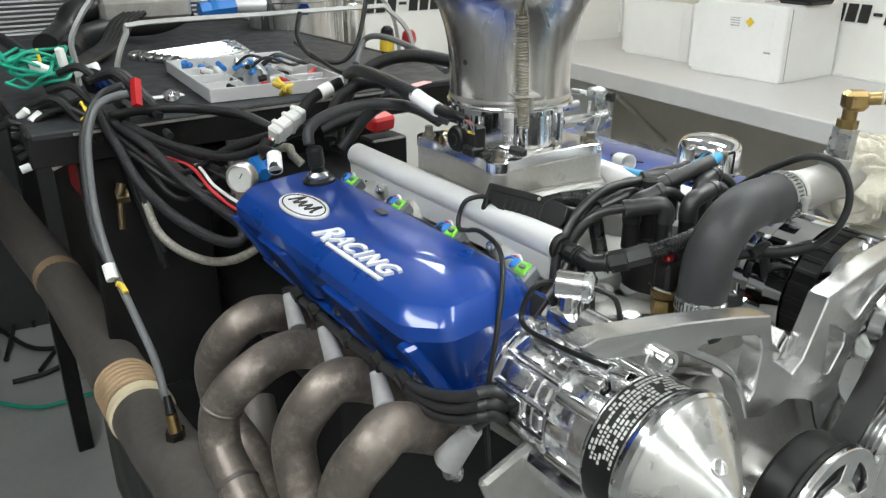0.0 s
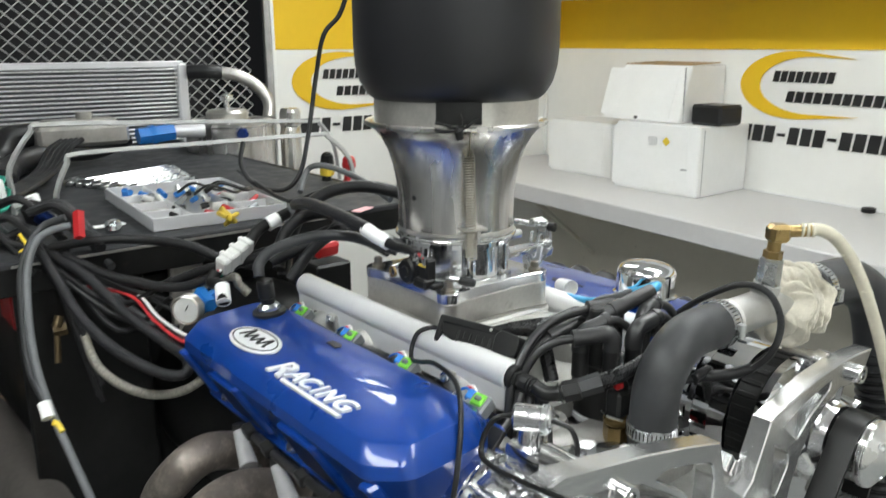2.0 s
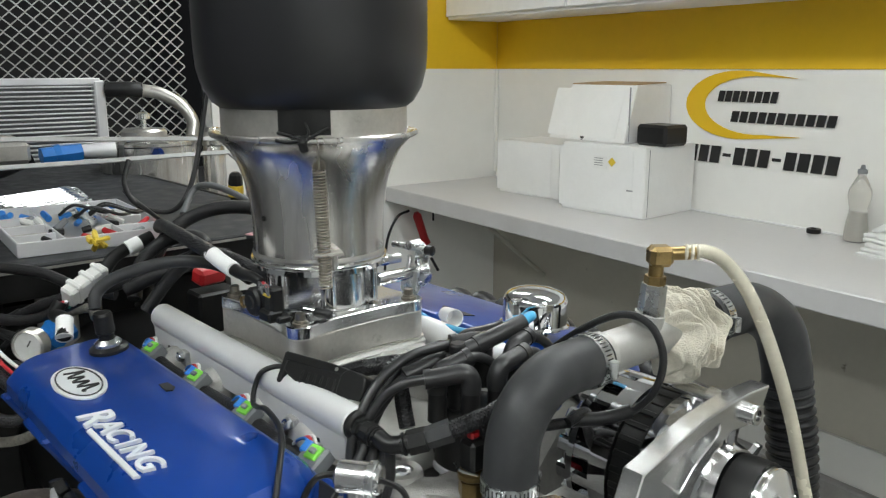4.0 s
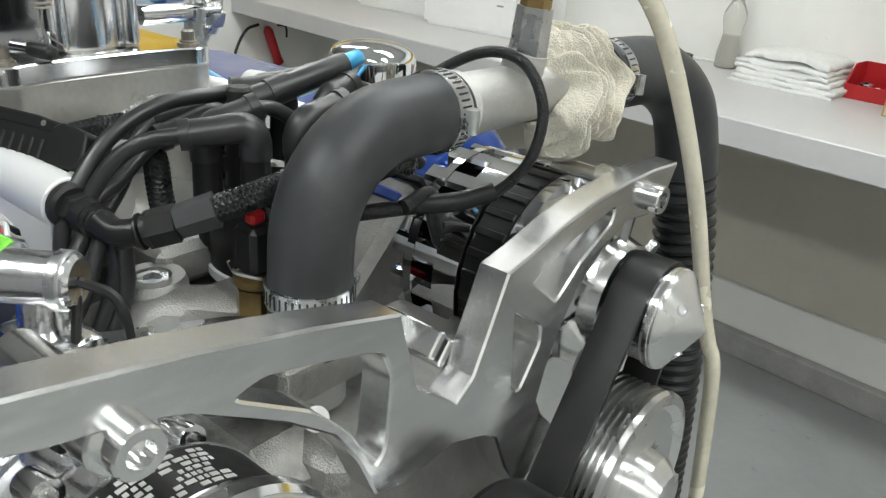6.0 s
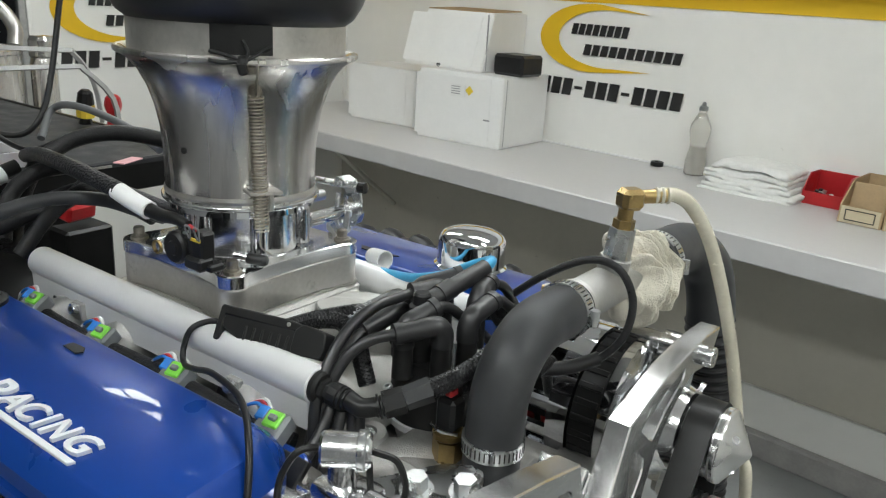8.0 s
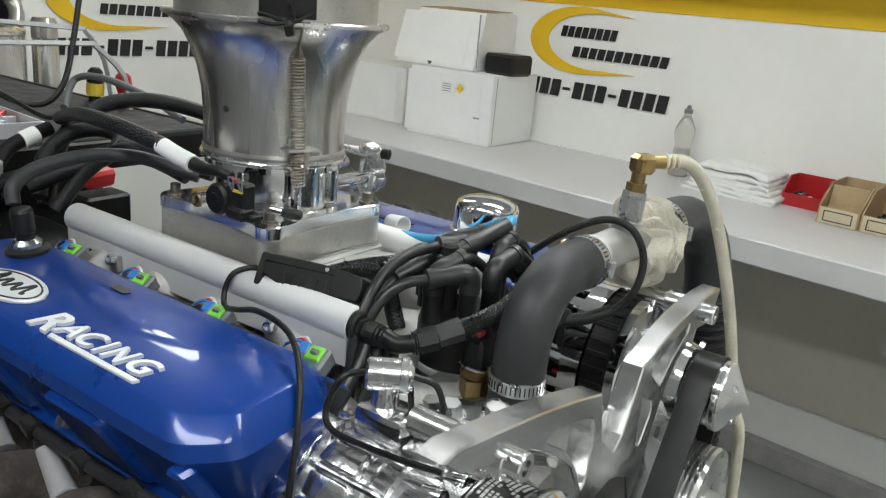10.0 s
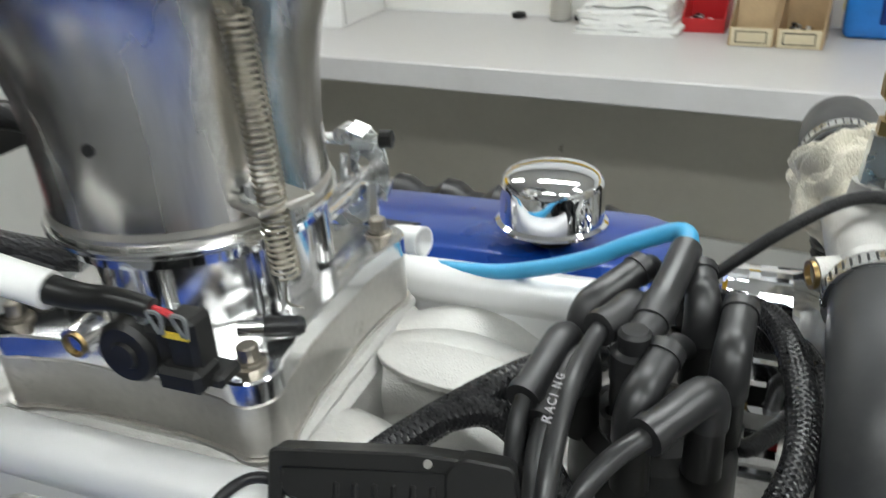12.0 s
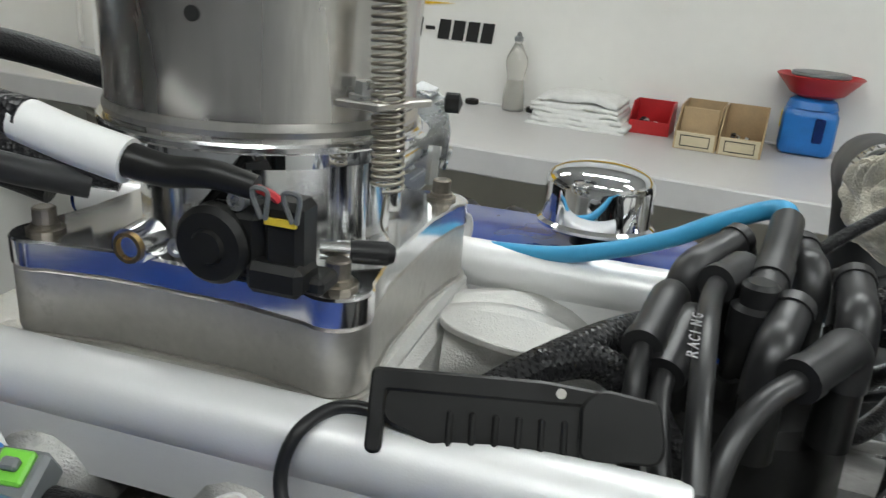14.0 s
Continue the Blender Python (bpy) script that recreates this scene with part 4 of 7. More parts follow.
for x, y in ((0.07, -0.07), (0.07, 0.07), (-0.07, -0.07), (-0.07, 0.07)):
    b_ = part("stud_bolt", lathe([(0.0085, 0), (0.0085, 0.0015), (0.0066, 0.0020), (0.0064, 0.0035), (0.0052, 0.0038), (0.0052, 0.0105), (0.0044, 0.0112), (0, 0.0112)], (x, y, 1.598), seg=12), BOLT, tb, "twelve-point steel bolt", angle=0.4)
# ports and linkage
part("brass_port", rod((-0.012, -0.075, 1.606), (-0.012, -0.089, 1.606), 0.0088, 0.0080), POLISHED, tb)
part("port_plug", lathe([(0.0065, 0), (0.0065, 0.002), (0.005, 0.002), (0.004, 0.0), (0, 0)], (-0.012, -0.0885, 1.606), (0, -1, 0), 16), BRASS, tb, "brass plug")
part("vacuum_nipple", rod((0.055, -0.055, 1.606), (0.069, -0.048, 1.605), 0.0045), POLISHED, tb)
part("nipple_cap", lathe([(0.0048, 0), (0.0052, 0.003), (0.0052, 0.016), (0.0036, 0.019), (0, 0.020)], (0.066, -0.0495, 1.605), (0.014, 0.007, -0.001), 14), RUBBER, tb, "black rubber nipple cap")
part("throttle_shaft", rod((0.0, 0.055, 1.625), (0.0, 0.112, 1.625), 0.006), STEEL, tb)
part("throttle_shaft", rod((0.045, 0.045, 1.618), (0.045, 0.110, 1.618), 0.0075), POLISHED, tb)
FRONT = lambda y: basis((0, y, 0), (1, 0, 0), (0, 0, 1))
sector = round_poly([(0.040, 1.650), (0.049, 1.653), (0.058, 1.645), (0.0615, 1.628), (0.060, 1.612), (0.050, 1.599), (0.041, 1.604), (0.035, 1.620), (0.036, 1.638)], 0.003, 3)
part("lever_plate", prism(sector, 0.0022, FRONT(0.110), [arc(0.0445, 1.628, 0.0045, 0, 360, 12)[:-1], arc(0.0525, 1.642, 0.0022, 0, 360, 8)[:-1]], bev=0.0003), STEEL, tb, "zinc-plated throttle lever")
stop = round_poly([(0.018, 1.592), (0.030, 1.585), (0.042, 1.586), (0.054, 1.600), (0.048, 1.607), (0.037, 1.599), (0.031, 1.611), (0.022, 1.616)], 0.003, 3)
part("stop_plate", prism(stop, 0.0022, FRONT(0.102), bev=0.0003), STEEL, tb, "zinc-plated stop bracket")
part("lever_tab", box((0.0625, 0.104, 1.613), (0.0025, 0.014, 0.012), 0.0008, Euler((0, 0.25, 0.2)).to_matrix()), STEEL, tb)
part("lever_tab", box((0.049, 0.101, 1.603), (0.014, 0.016, 0.0022), 0.0006, Euler((0, -0.7, 0)).to_matrix()), STEEL, tb)
part("lever_tab", box((0.047, 0.102, 1.652), (0.012, 0.014, 0.0022), 0.0006, Euler((0.2, 0.3, 0)).to_matrix()), STEEL, tb)
part("lever_web", tube([(0.036, 0.100, 1.636), (0.034, 0.100, 1.618), (0.042, 0.100, 1.604)], 0.0026, 8), STEEL, tb)
part("lever_pin", hexbolt((0.0525, 0.108, 1.642), (0, -1, 0), 0.0035, 0.005), STEEL, tb)
part("linkage_ball", rod((0.036, 0.098, 1.648), (0.036, 0.112, 1.648), 0.0055), STEEL, tb)
part("linkage_ball", lathe([(0.0, -0.006), (0.006, -0.004), (0.006, 0.004), (0, 0.006)], (0.062, 0.108, 1.645), (1, 0.2, 0), 12), PLASTIC, tb)
part("linkage_rod", rod((0.0, 0.104, 1.643), (0.062, 0.107, 1.645), 0.0035), STEEL, tb)
part("adjust_screw", rod((0.058, 0.088, 1.600), (0.058, 0.092, 1.622), 0.004, seg=6), STEEL, tb)
# position sensor
ts = thing("throttle_sensor", "black throttle position sensor with plug", "sensor", (0.03, -0.095, 1.60))
part("sensor_body", box((0.034, -0.092, 1.613), (0.030, 0.020, 0.034), 0.005), PLASTIC, ts)
part("sensor_round", lathe([(0.0175, 0), (0.0175, 0.010), (0.015, 0.013), (0.008, 0.013), (0.007, 0.015), (0, 0.015)], (0.026, -0.094, 1.612), (0, -1, 0), 28), PLASTIC, ts)
part("sensor_ear", box((0.018, -0.092, 1.620), (0.042, 0.006, 0.014), 0.004, Euler((0, radians(-48), 0)).to_matrix()), PLASTIC, ts)
for p in ((0.036, -0.097, 1.632), (0.006, -0.097, 1.606)):
    part("screw", capscrew(p, (0, -1, 0), 0.0045, 0.004), STEEL, ts)
part("plug", box((0.058, -0.094, 1.618), (0.018, 0.018, 0.034), 0.003), PLASTIC, ts)
part("plug_foot", box((0.056, -0.098, 1.602), (0.026, 0.020, 0.014), 0.003), PLASTIC, ts)
for dx in (-0.006, 0.008):
    part("plug_clip", tube([(0.056 + dx, -0.105, 1.628), (0.056 + dx - 0.003, -0.107, 1.640), (0.056 + dx + 0.004, -0.107, 1.640), (0.056 + dx + 0.002, -0.105, 1.628)], 0.0011, 6), GREYPL, ts, "grey lock clip")
part("seal", box((0.058, -0.1035, 1.627), (0.014, 0.002, 0.003)), GOLDW, ts)
part("bracket_foot", box((0.045, -0.090, 1.5985), (0.060, 0.018, 0.008), 0.002), PLASTIC, ts)
PIV = Vector((0.034, -0.092, 1.606))
for ob in ts.children:
    ob.data.transform(Matrix.Translation(PIV + Vector((0.007, 0, 0.008))) @ Matrix.Scale(0.86, 4) @ Matrix.Translation(-PIV))

ah_ = thing("air_horn", "spun aluminium air horn with welded collar", "air horn", (0, 0, 1.645))
part("bell", lathe([(0.0715, 1.647), (0.0712, 1.665), (0.0715, 1.690), (0.0735, 1.712), (0.0775, 1.732), (0.0835, 1.750), (0.0915, 1.765), (0.100, 1.7745), (0.1065, 1.7785), (0.109, 1.7790), (0.1105, 1.7805), (0.1105, 1.783), (0.109, 1.7845), (0.104, 1.7840), (0.098, 1.7805), (0.089, 1.770), (0.081, 1.755), (0.072, 1.730), (0.069, 1.70), (0.069, 1.65)], (0, 0, 0), seg=72, cap0=False, cap1=False), BRUSHED, ah_, "brushed bell mouth")
part("lower_ring", lathe([(0.070, 1.6450), (0.0745, 1.6450), (0.0752, 1.646), (0.0752, 1.648), (0.0745, 1.6492), (0.0715, 1.6492)], (0, 0, 0), seg=64), POLISHED, ah_)
part("dark_weld", lathe([(0.0722, 1.6510), (0.0726, 1.6535), (0.0716, 1.657)], (0, 0, 0), seg=64, cap0=False, cap1=False), SPACER, ah_)
# black disc on the bell paints the dark of a drilled hole
part("hole_plug", rod((0.0088, -0.0702, 1.697), (0.0090, -0.0722, 1.697), 0.0030), INK_AND_SHADE, ah_, "small black disc for the shade in a drilled hole")
part("filter_collar", lathe([(0.0985, 1.782), (0.0985, 1.812), (0.0965, 1.812), (0.0965, 1.782)], (0, 0, 0), seg=64), SPACER, ah_, "scuffed aluminium collar")


def pol(a, r, z):
    return Vector((r * math.cos(radians(a)), r * math.sin(radians(a)), z))


part("clip_plate", box(pol(-27, 0.083, 1.6665), (0.026, 0.030, 0.003), 0.0006, Euler((0, radians(-4), radians(-27))).to_matrix()), SPACER, ah_)
part("clip_leg", box(pol(-22, 0.083, 1.657), (0.004, 0.005, 0.018), 0.0006), SPACER, ah_)
part("clip_bolt", hexbolt(pol(-31, 0.079, 1.668), (0, 0, 1), 0.005, 0.007), STEEL, ah_)
bm = bmesh.new()
p0, p1 = pol(-31, 0.0880, 1.752), pol(-29, 0.0910, 1.633)
turns, N = 40, 40 * 12
d = p1 - p0
u_, w_, dd = frame_of(d)
pts = []
for i in range(N + 1):
    a = 2 * math.pi * turns * i / N
    pts.append(p0 + d * (i / N) + (u_ * math.cos(a) + w_ * math.sin(a)) * 0.0064)
sp = thing("return_spring", "long coil spring with straight wire ends", "spring", p0)
part("coil", tube(pts, 0.00085, 5, 1), SPRINGM, sp, angle=1.5)
part("wire_end", tube([p1, p1 + Vector((-0.002, 0.0, -0.015)), (0.076, -0.030, 1.606)], 0.0007, 5), SPRINGM, sp)
part("wire_end", tube([p0, pol(-31, 0.096, 1.768), pol(-32, 0.1130, 1.784)], 0.0007, 5), SPRINGM, sp)
fl = thing("air_filter", "black domed air filter shroud strapped over the horn", "air filter", (0, 0, 1.812))
part("shroud", lathe([(0.092, 1.806), (0.098, 1.809), (0.106, 1.815), (0.1145, 1.829), (0.1195, 1.848), (0.121, 1.870), (0.121, 2.03), (0.117, 2.04), (0.0, 2.04)], (0, 0, 0), seg=64), mat("navy_black_shell", (0.014, 0.014, 0.016), 0.35, var=0.15, scale=6), fl)
tape = bmesh.new()
cols = []
for i in range(13):
    a = -53 + 29 * i / 12
    cols.append([pol(a, 0.0998 + 0.0008 * noise.noise(Vector((i * 0.7, 0, 0))), 1.8135), pol(a, 0.1002 + 0.0012 * noise.noise(Vector((i * 0.9, 2, 0))), 1.800), pol(a, 0.1004, 1.786)])
for a, b in zip(cols, cols[1:]):
    for k in range(2):
        tape.faces.new([tape.verts.new(q) for q in (a[k], b[k], b[k + 1], a[k + 1])])
bmesh.ops.remove_doubles(tape, verts=tape.verts, dist=1e-5)
ex = bmesh.ops.extrude_face_region(tape, geom=tape.faces[:])
for v in [g_ for g_ in ex["geom"] if isinstance(g_, bmesh.types.BMVert)]:
    v.co.x *= 0.988
    v.co.y *= 0.988
tp = thing("tape_patch", "black tape over the collar with a twisted tie", "tape", pol(-35, 0.1, 1.80))
part("patch", tape, PLASTIC, tp)
part("tie_strand", tube([pol(-52, 0.1118, 1.7822), pol(-47, 0.1122, 1.7806), pol(-42, 0.1124, 1.7815), pol(-37, 0.1122, 1.7825)], 0.0018, 10), PLASTIC, tp)
part("tie_strand", tube([pol(-53, 0.1010, 1.7885), pol(-46, 0.1080, 1.7865), pol(-40, 0.1120, 1.7835), pol(-38, 0.1132, 1.7800)], 0.0016, 10), PLASTIC, tp)
part("tie_strand", tube([pol(-39, 0.1125, 1.7810), pol(-34, 0.1100, 1.7855), pol(-29, 0.1030, 1.7900), pol(-25, 0.1004, 1.7930)], 0.0016, 10), PLASTIC, tp)
part("tie_strand", tube([pol(-37, 0.1120, 1.7830), pol(-36, 0.1060, 1.7900), pol(-38, 0.1015, 1.7980)], 0.0013, 10), PLASTIC, tp)
part("tie_knot", lathe([(0, -0.004), (0.0042, -0.002), (0.0046, 0.002), (0, 0.004)], pol(-38.5, 0.1120, 1.7825), (0.3, -0.5, 0.5), 10), PLASTIC, tp)
part("tie_end", box(pol(-38.5, 0.1125, 1.7765), (0.004, 0.008, 0.011), 0.0015, Euler((0.3, 0.2, radians(-35))).to_matrix()), PLASTIC, tp)
# raised maker's letters on the bore housing
bm = letters("EFI", 0.0115, 0.0008, basis((0.0505, -0.028, 1.612), (0.42, 0.91, 0), (0, 0, 1)))
part("letters", bm, ENGRAVE, tb, "engraved letters")


# ---- front accessory bracket ----
YZ = lambda x: basis((x, 0, 0), (0, 1, 0), (0, 0, 1))
outline = ([(-0.268, 1.584), (-0.255, 1.586), (-0.215, 1.579), (-0.165, 1.570), (-0.110, 1.558), (-0.060, 1.545), (-0.052, 1.520), (-0.046, 1.500), (-0.012, 1.474)]
           + [(0.002, 1.484), (0.014, 1.510), (0.026, 1.537), (0.045, 1.541), (0.075, 1.549), (0.110, 1.5555), (0.155, 1.559), (0.190, 1.5595), (0.224, 1.557)]
           + [(0.214, 1.540), (0.190, 1.529), (0.160, 1.533), (0.130, 1.521), (0.104, 1.503), (0.088, 1.481), (0.077, 1.457), (0.071, 1.436), (0.080, 1.420), (0.096, 1.403), (0.086, 1.384), (0.064, 1.374), (0.045, 1.400), (0.031, 1.430), (0.020, 1.438), (-0.012, 1.450), (-0.050, 1.446), (-0.070, 1.452)]
           + [(-0.082, 1.478), (-0.098, 1.502), (-0.125, 1.523), (-0.150, 1.538), (-0.168, 1.549), (-0.190, 1.556), (-0.216, 1.561), (-0.250, 1.570)])
slot_l = round_poly([(-0.152, 1.545), (-0.135, 1.549), (-0.105, 1.542), (-0.070, 1.532), (-0.062, 1.515), (-0.065, 1.474), (-0.073, 1.467), (-0.090, 1.497), (-0.112, 1.520)], 0.006, 3)
slot_r = round_poly([(0.048, 1.524), (0.085, 1.538), (0.140, 1.548), (0.139, 1.536), (0.103, 1.519), (0.079, 1.500)], 0.005, 3)
slot_m = round_poly([(0.034, 1.513), (0.066, 1.492), (0.068, 1.478), (0.050, 1.452), (0.040, 1.456)], 0.005, 3)
br = thing("accessory_bracket", "machined billet aluminium accessory bracket", "bracket", (0.405, 0, 1.40))
part("plate", prism(outline, 0.020, YZ(0.396), [slot_l, slot_r, slot_m], bev=0.0012), BILLET, br)
for y, z in ((0.190, 1.541), (-0.191, 1.549)):
    part("bolt", capscrew((0.414, y, z), (1, 0, 0), 0.0100, 0.011), POLISHED, br)
    part("boss", rod((0.375, y, z), (0.4145, y, z), 0.0135, bev=0.001), BILLET, br)
    part("spacer", rod((0.34, y, z), (0.397, y, z), 0.010), BILLET, br)
for z_, y_ in ((1.500, -0.02), (1.492, -0.012), (1.484, -0.004)):
    part("step", box((0.378, y_ + 0.012, z_), (0.040, 0.016, 0.006), 0.001, Euler((radians(52), 0, 0)).to_matrix()), POLISHED, br)
part("rear_strut", rod((0.30, -0.05, 1.44), (0.40, -0.095, 1.50), 0.006), BILLET, br)
part("rear_strut", rod((0.34, 0.0, 1.42), (0.36, 0.075, 1.39), 0.010), POLISHED, br)

# ---- air-conditioning compressor ----
CY, CZ = -0.172, 1.452
cp = thing("compressor", "polished air-conditioning compressor with conical pulley nose", "compressor", (0.34, CY, CZ - 0.07))


def ringed(prof, seg=56):
    return lathe(prof, (0, CY, CZ), (1, 0, 0), seg)


def on_drum(r, deg, x):
    return Vector((x, CY + r * math.cos(radians(deg)), CZ + r * math.sin(radians(deg))))


part("rear_head", ringed([(0.026, 0.228), (0.046, 0.230), (0.053, 0.237), (0.053, 0.257), (0.050, 0.260)]), CASTCHROME, cp)
part("rear_body", ringed([(0.0475, 0.262), (0.0475, 0.304), (0.0495, 0.306), (0.0495, 0.312), (0.0475, 0.314), (0.0475, 0.350), (0.050, 0.356), (0.0535, 0.362), (0.0535, 0.378), (0.050, 0.381)]), CASTCHROME, cp)
part("seam_ring", ringed([(0.0490, 0.2595), (0.0545, 0.2600), (0.0545, 0.2630), (0.0490, 0.2635)]), STEEL, cp)
part("seam_ring", ringed([(0.0480, 0.3305), (0.0520, 0.3310), (0.0520, 0.3345), (0.0480, 0.3350)]), STEEL, cp)
rng = random.Random(8)
for k in range(12):
    a = 12 + k * 30
    R = Euler((radians(a), 0, 0)).to_matrix()
    part("case_lug", box(on_drum(0.0515, a, 0.248), (0.026, 0.009, 0.015), 0.003, R, seg=2), CASTCHROME, cp)
    part("case_pad", box(on_drum(0.0490, a + 15, 0.284), (0.034, 0.007, 0.0185), 0.003, R @ Euler((radians(15), 0, 0)).to_matrix(), seg=2), CASTCHROME, cp)
    part("case_rib", box(on_drum(0.0485, a, 0.297), (0.070, 0.010, 0.0055), 0.002, R), CASTCHROME, cp)
    part("case_pad", box(on_drum(0.0490, a + 15, 0.3215), (0.0125, 0.006, 0.015), 0.002, R @ Euler((radians(15), 0, 0)).to_matrix()), CASTCHROME, cp)
    part("front_lug", box(on_drum(0.0505, a + 8, 0.349), (0.026, 0.011, 0.013), 0.003, R @ Euler((radians(8), 0, 0)).to_matrix(), seg=2), CASTCHROME, cp)
    if k % 2 == 0:
        part("case_bolt", rod(on_drum(0.0540, a + 8, 0.338), on_drum(0.0540, a + 8, 0.386), 0.0052, seg=12, bev=0.001), POLISHED, cp)
        part("bolt_head", hexbolt(on_drum(0.0530, a, 0.236), (-1, 0, 0), 0.005, 0.005), STEEL, cp)
part("label_drum", ringed([(0.054, 0.383), (0.0605, 0.384), (0.0605, 0.418), (0.058, 0.420)], 64), PLASTIC, cp, "black drum with printed label")
for x in (0.3855, 0.4165):
    part("drum_lip", ringed([(0.0600, x - 0.001), (0.0612, x - 0.0008), (0.0612, x + 0.0008), (0.0600, x + 0.001)], 64), STEEL, cp)
rng = random.Random(3)
for row in range(7):
    a0 = 66.0
    while a0 < 165:
        w_ = rng.uniform(1.2, 4.8)
        if rng.random() < 0.82:
            x0 = 0.3885 + row * 0.0037
            rr = 0.0608
            quad = [(x0, a0), (x0 + 0.0022, a0), (x0 + 0.0022, a0 + w_), (x0, a0 + w_)]
            bm = bmesh.new()
            rings(bm, [[on_drum(rr - 0.0008, a, x) for x, a in quad], [on_drum(rr, a, x) for x, a in quad]])
            part("print_bar", bm, PALEPL, cp, smooth=False)
        a0 += w_ + rng.uniform(0.8, 1.6)
part("pulley_rim", ringed([(0.054, 0.419), (0.0640, 0.420), (0.0658, 0.424), (0.0658, 0.430), (0.0635, 0.433)], 72), POLISHED, cp)
part("nose_cone", ringed([(0.0630, 0.431), (0.0625, 0.434), (0.0565, 0.441), (0.037, 0.459), (0.013, 0.478), (0.009, 0.481), (0.008, 0.478), (0.0, 0.477)], 72), TURNED, cp, "machined conical nose")
for k in range(3):
    a = radians(-20 + 120 * k)
    d_ = Vector((0.75, 0.66 * math.cos(a), 0.66 * math.sin(a)))
    part("nose_bolt", lathe([(0.0068, -0.004), (0.0068, 0.0015), (0.0055, 0.0018), (0.0045, -0.001), (0, -0.001)], on_drum(0.029, -20 + 120 * k, 0.4665), d_, 18), CASTCHROME, cp)
part("port_block", box((0.296, -0.160, 1.514), (0.044, 0.032, 0.030), 0.006, seg=2), POLISHED, cp)
part("port_block", box((0.335, -0.165, 1.506), (0.030, 0.026, 0.018), 0.004, Euler((0, 0, 0.2)).to_matrix(), seg=2), CASTCHROME, cp)
part("port_post", rod((0.290, -0.160, 1.515), (0.290, -0.158, 1.556), 0.011, 0.010, bev=0.002), CASTCHROME, cp)
part("port_sleeve", rod((0.278, -0.168, 1.552), (0.306, -0.148, 1.552), 0.0125, bev=0.002), CASTCHROME, cp)
part("sleeve_ring", rod((0.298, -0.1537, 1.552), (0.303, -0.1501, 1.552), 0.0138, bev=0.0008), STEEL, cp)
part("port_lead", tube([(0.306, -0.148, 1.552), (0.322, -0.140, 1.546), (0.330, -0.142, 1.524), (0.318, -0.158, 1.520), (0.305, -0.150, 1.545)], 0.0024, 7), PLASTIC, cp)
part("port_lead", tube([(0.280, -0.166, 1.553), (0.268, -0.180, 1.550), (0.262, -0.190, 1.530), (0.272, -0.196, 1.515), (0.320, -0.196, 1.516), (0.365, -0.190, 1.518)], 0.0026, 7), PLASTIC, cp)
for k in range(3):
    part("mount_bolt", capscrew((0.36, CY - 0.03 + k * 0.03, CZ + 0.054 - 0.004 * k), (1, 0, 0.2), 0.007, 0.016), POLISHED, cp)
part("lower_mount", box((0.33, CY - 0.02, CZ - 0.060), (0.08, 0.04, 0.02), 0.005), POLISHED, cp)

# ---- alternator ----
AY, AZ = 0.170, 1.470
al = thing("alternator", "polished alternator with a conical pulley nose", "alternator", (0.33, AY, AZ - 0.075))
part("stator", lathe([(0.060, 0.330), (0.0735, 0.331), (0.0735, 0.356), (0.060, 0.358)], (0, AY, AZ), (1, 0, 0), 64), PLASTIC, al, "black laminated stator ring")
for k in range(30):
    a = radians(k * 12)
    part("lamination", box((0.343, AY + 0.0735 * math.cos(a), AZ + 0.0735 * math.sin(a)), (0.024, 0.003, 0.006), 0.0008, Euler((a, 0, 0)).to_matrix()), PLASTIC, al)
part("rear_case", lathe([(0.030, 0.262), (0.060, 0.264), (0.068, 0.272), (0.070, 0.276)], (0, AY, AZ), (1, 0, 0), 48), CHROME, al)
# black drum stands in for the shade between the case ribs
part("dark_inside", lathe([(0.058, 0.270), (0.060, 0.318)], (0, AY, AZ), (1, 0, 0), 40), INK_AND_SHADE, al)
part("rear_rim", lathe([(0.062, 0.308), (0.0765, 0.309), (0.0770, 0.3295), (0.062, 0.3300)], (0, AY, AZ), (1, 0, 0), 56), CHROME, al)
for k in range(16):
    a = radians(k * 22.5 + 8)
    part("case_rib", box((0.292, AY + 0.069 * math.cos(a), AZ + 0.069 * math.sin(a)), (0.050, 0.014, 0.0165), 0.003, Euler((a, 0, 0)).to_matrix()), CHROME, al)
part("cage_ring", lathe([(0.064, 0.282), (0.0768, 0.2825), (0.0768, 0.2895), (0.064, 0.290)], (0, AY, AZ), (1, 0, 0), 56), CHROME, al)
part("front_case", lathe([(0.074, 0.357), (0.074, 0.366), (0.062, 0.376), (0.045, 0.384), (0.024, 0.388)], (0, AY, AZ), (1, 0, 0), 56), CHROME, al)
part("fan_hub", lathe([(0.032, 0.404), (0.044, 0.406), (0.040, 0.418), (0.026, 0.421)], (0, AY, AZ), (1, 0, 0), 40), POLISHED, al)
for k in range(6):
    a = radians(k * 60 + 15)
    p = round_poly([(0.030, -0.008), (0.060, -0.012), (0.070, 0.004), (0.058, 0.016), (0.030, 0.010)], 0.004)
    bm = prism(p, 0.005, basis((0.404, AY, AZ), (0, math.cos(a), math.sin(a)), (0.35, -math.sin(a), math.cos(a))))
    part("fan_blade", bm, POLISHED, al)
part("pulley", lathe([(0.030, 0.418), (0.0335, 0.420), (0.0335, 0.448), (0.0355, 0.450), (0.0355, 0.453), (0.033, 0.455)], (0, AY, AZ), (1, 0, 0), 48), POLISHED, al)
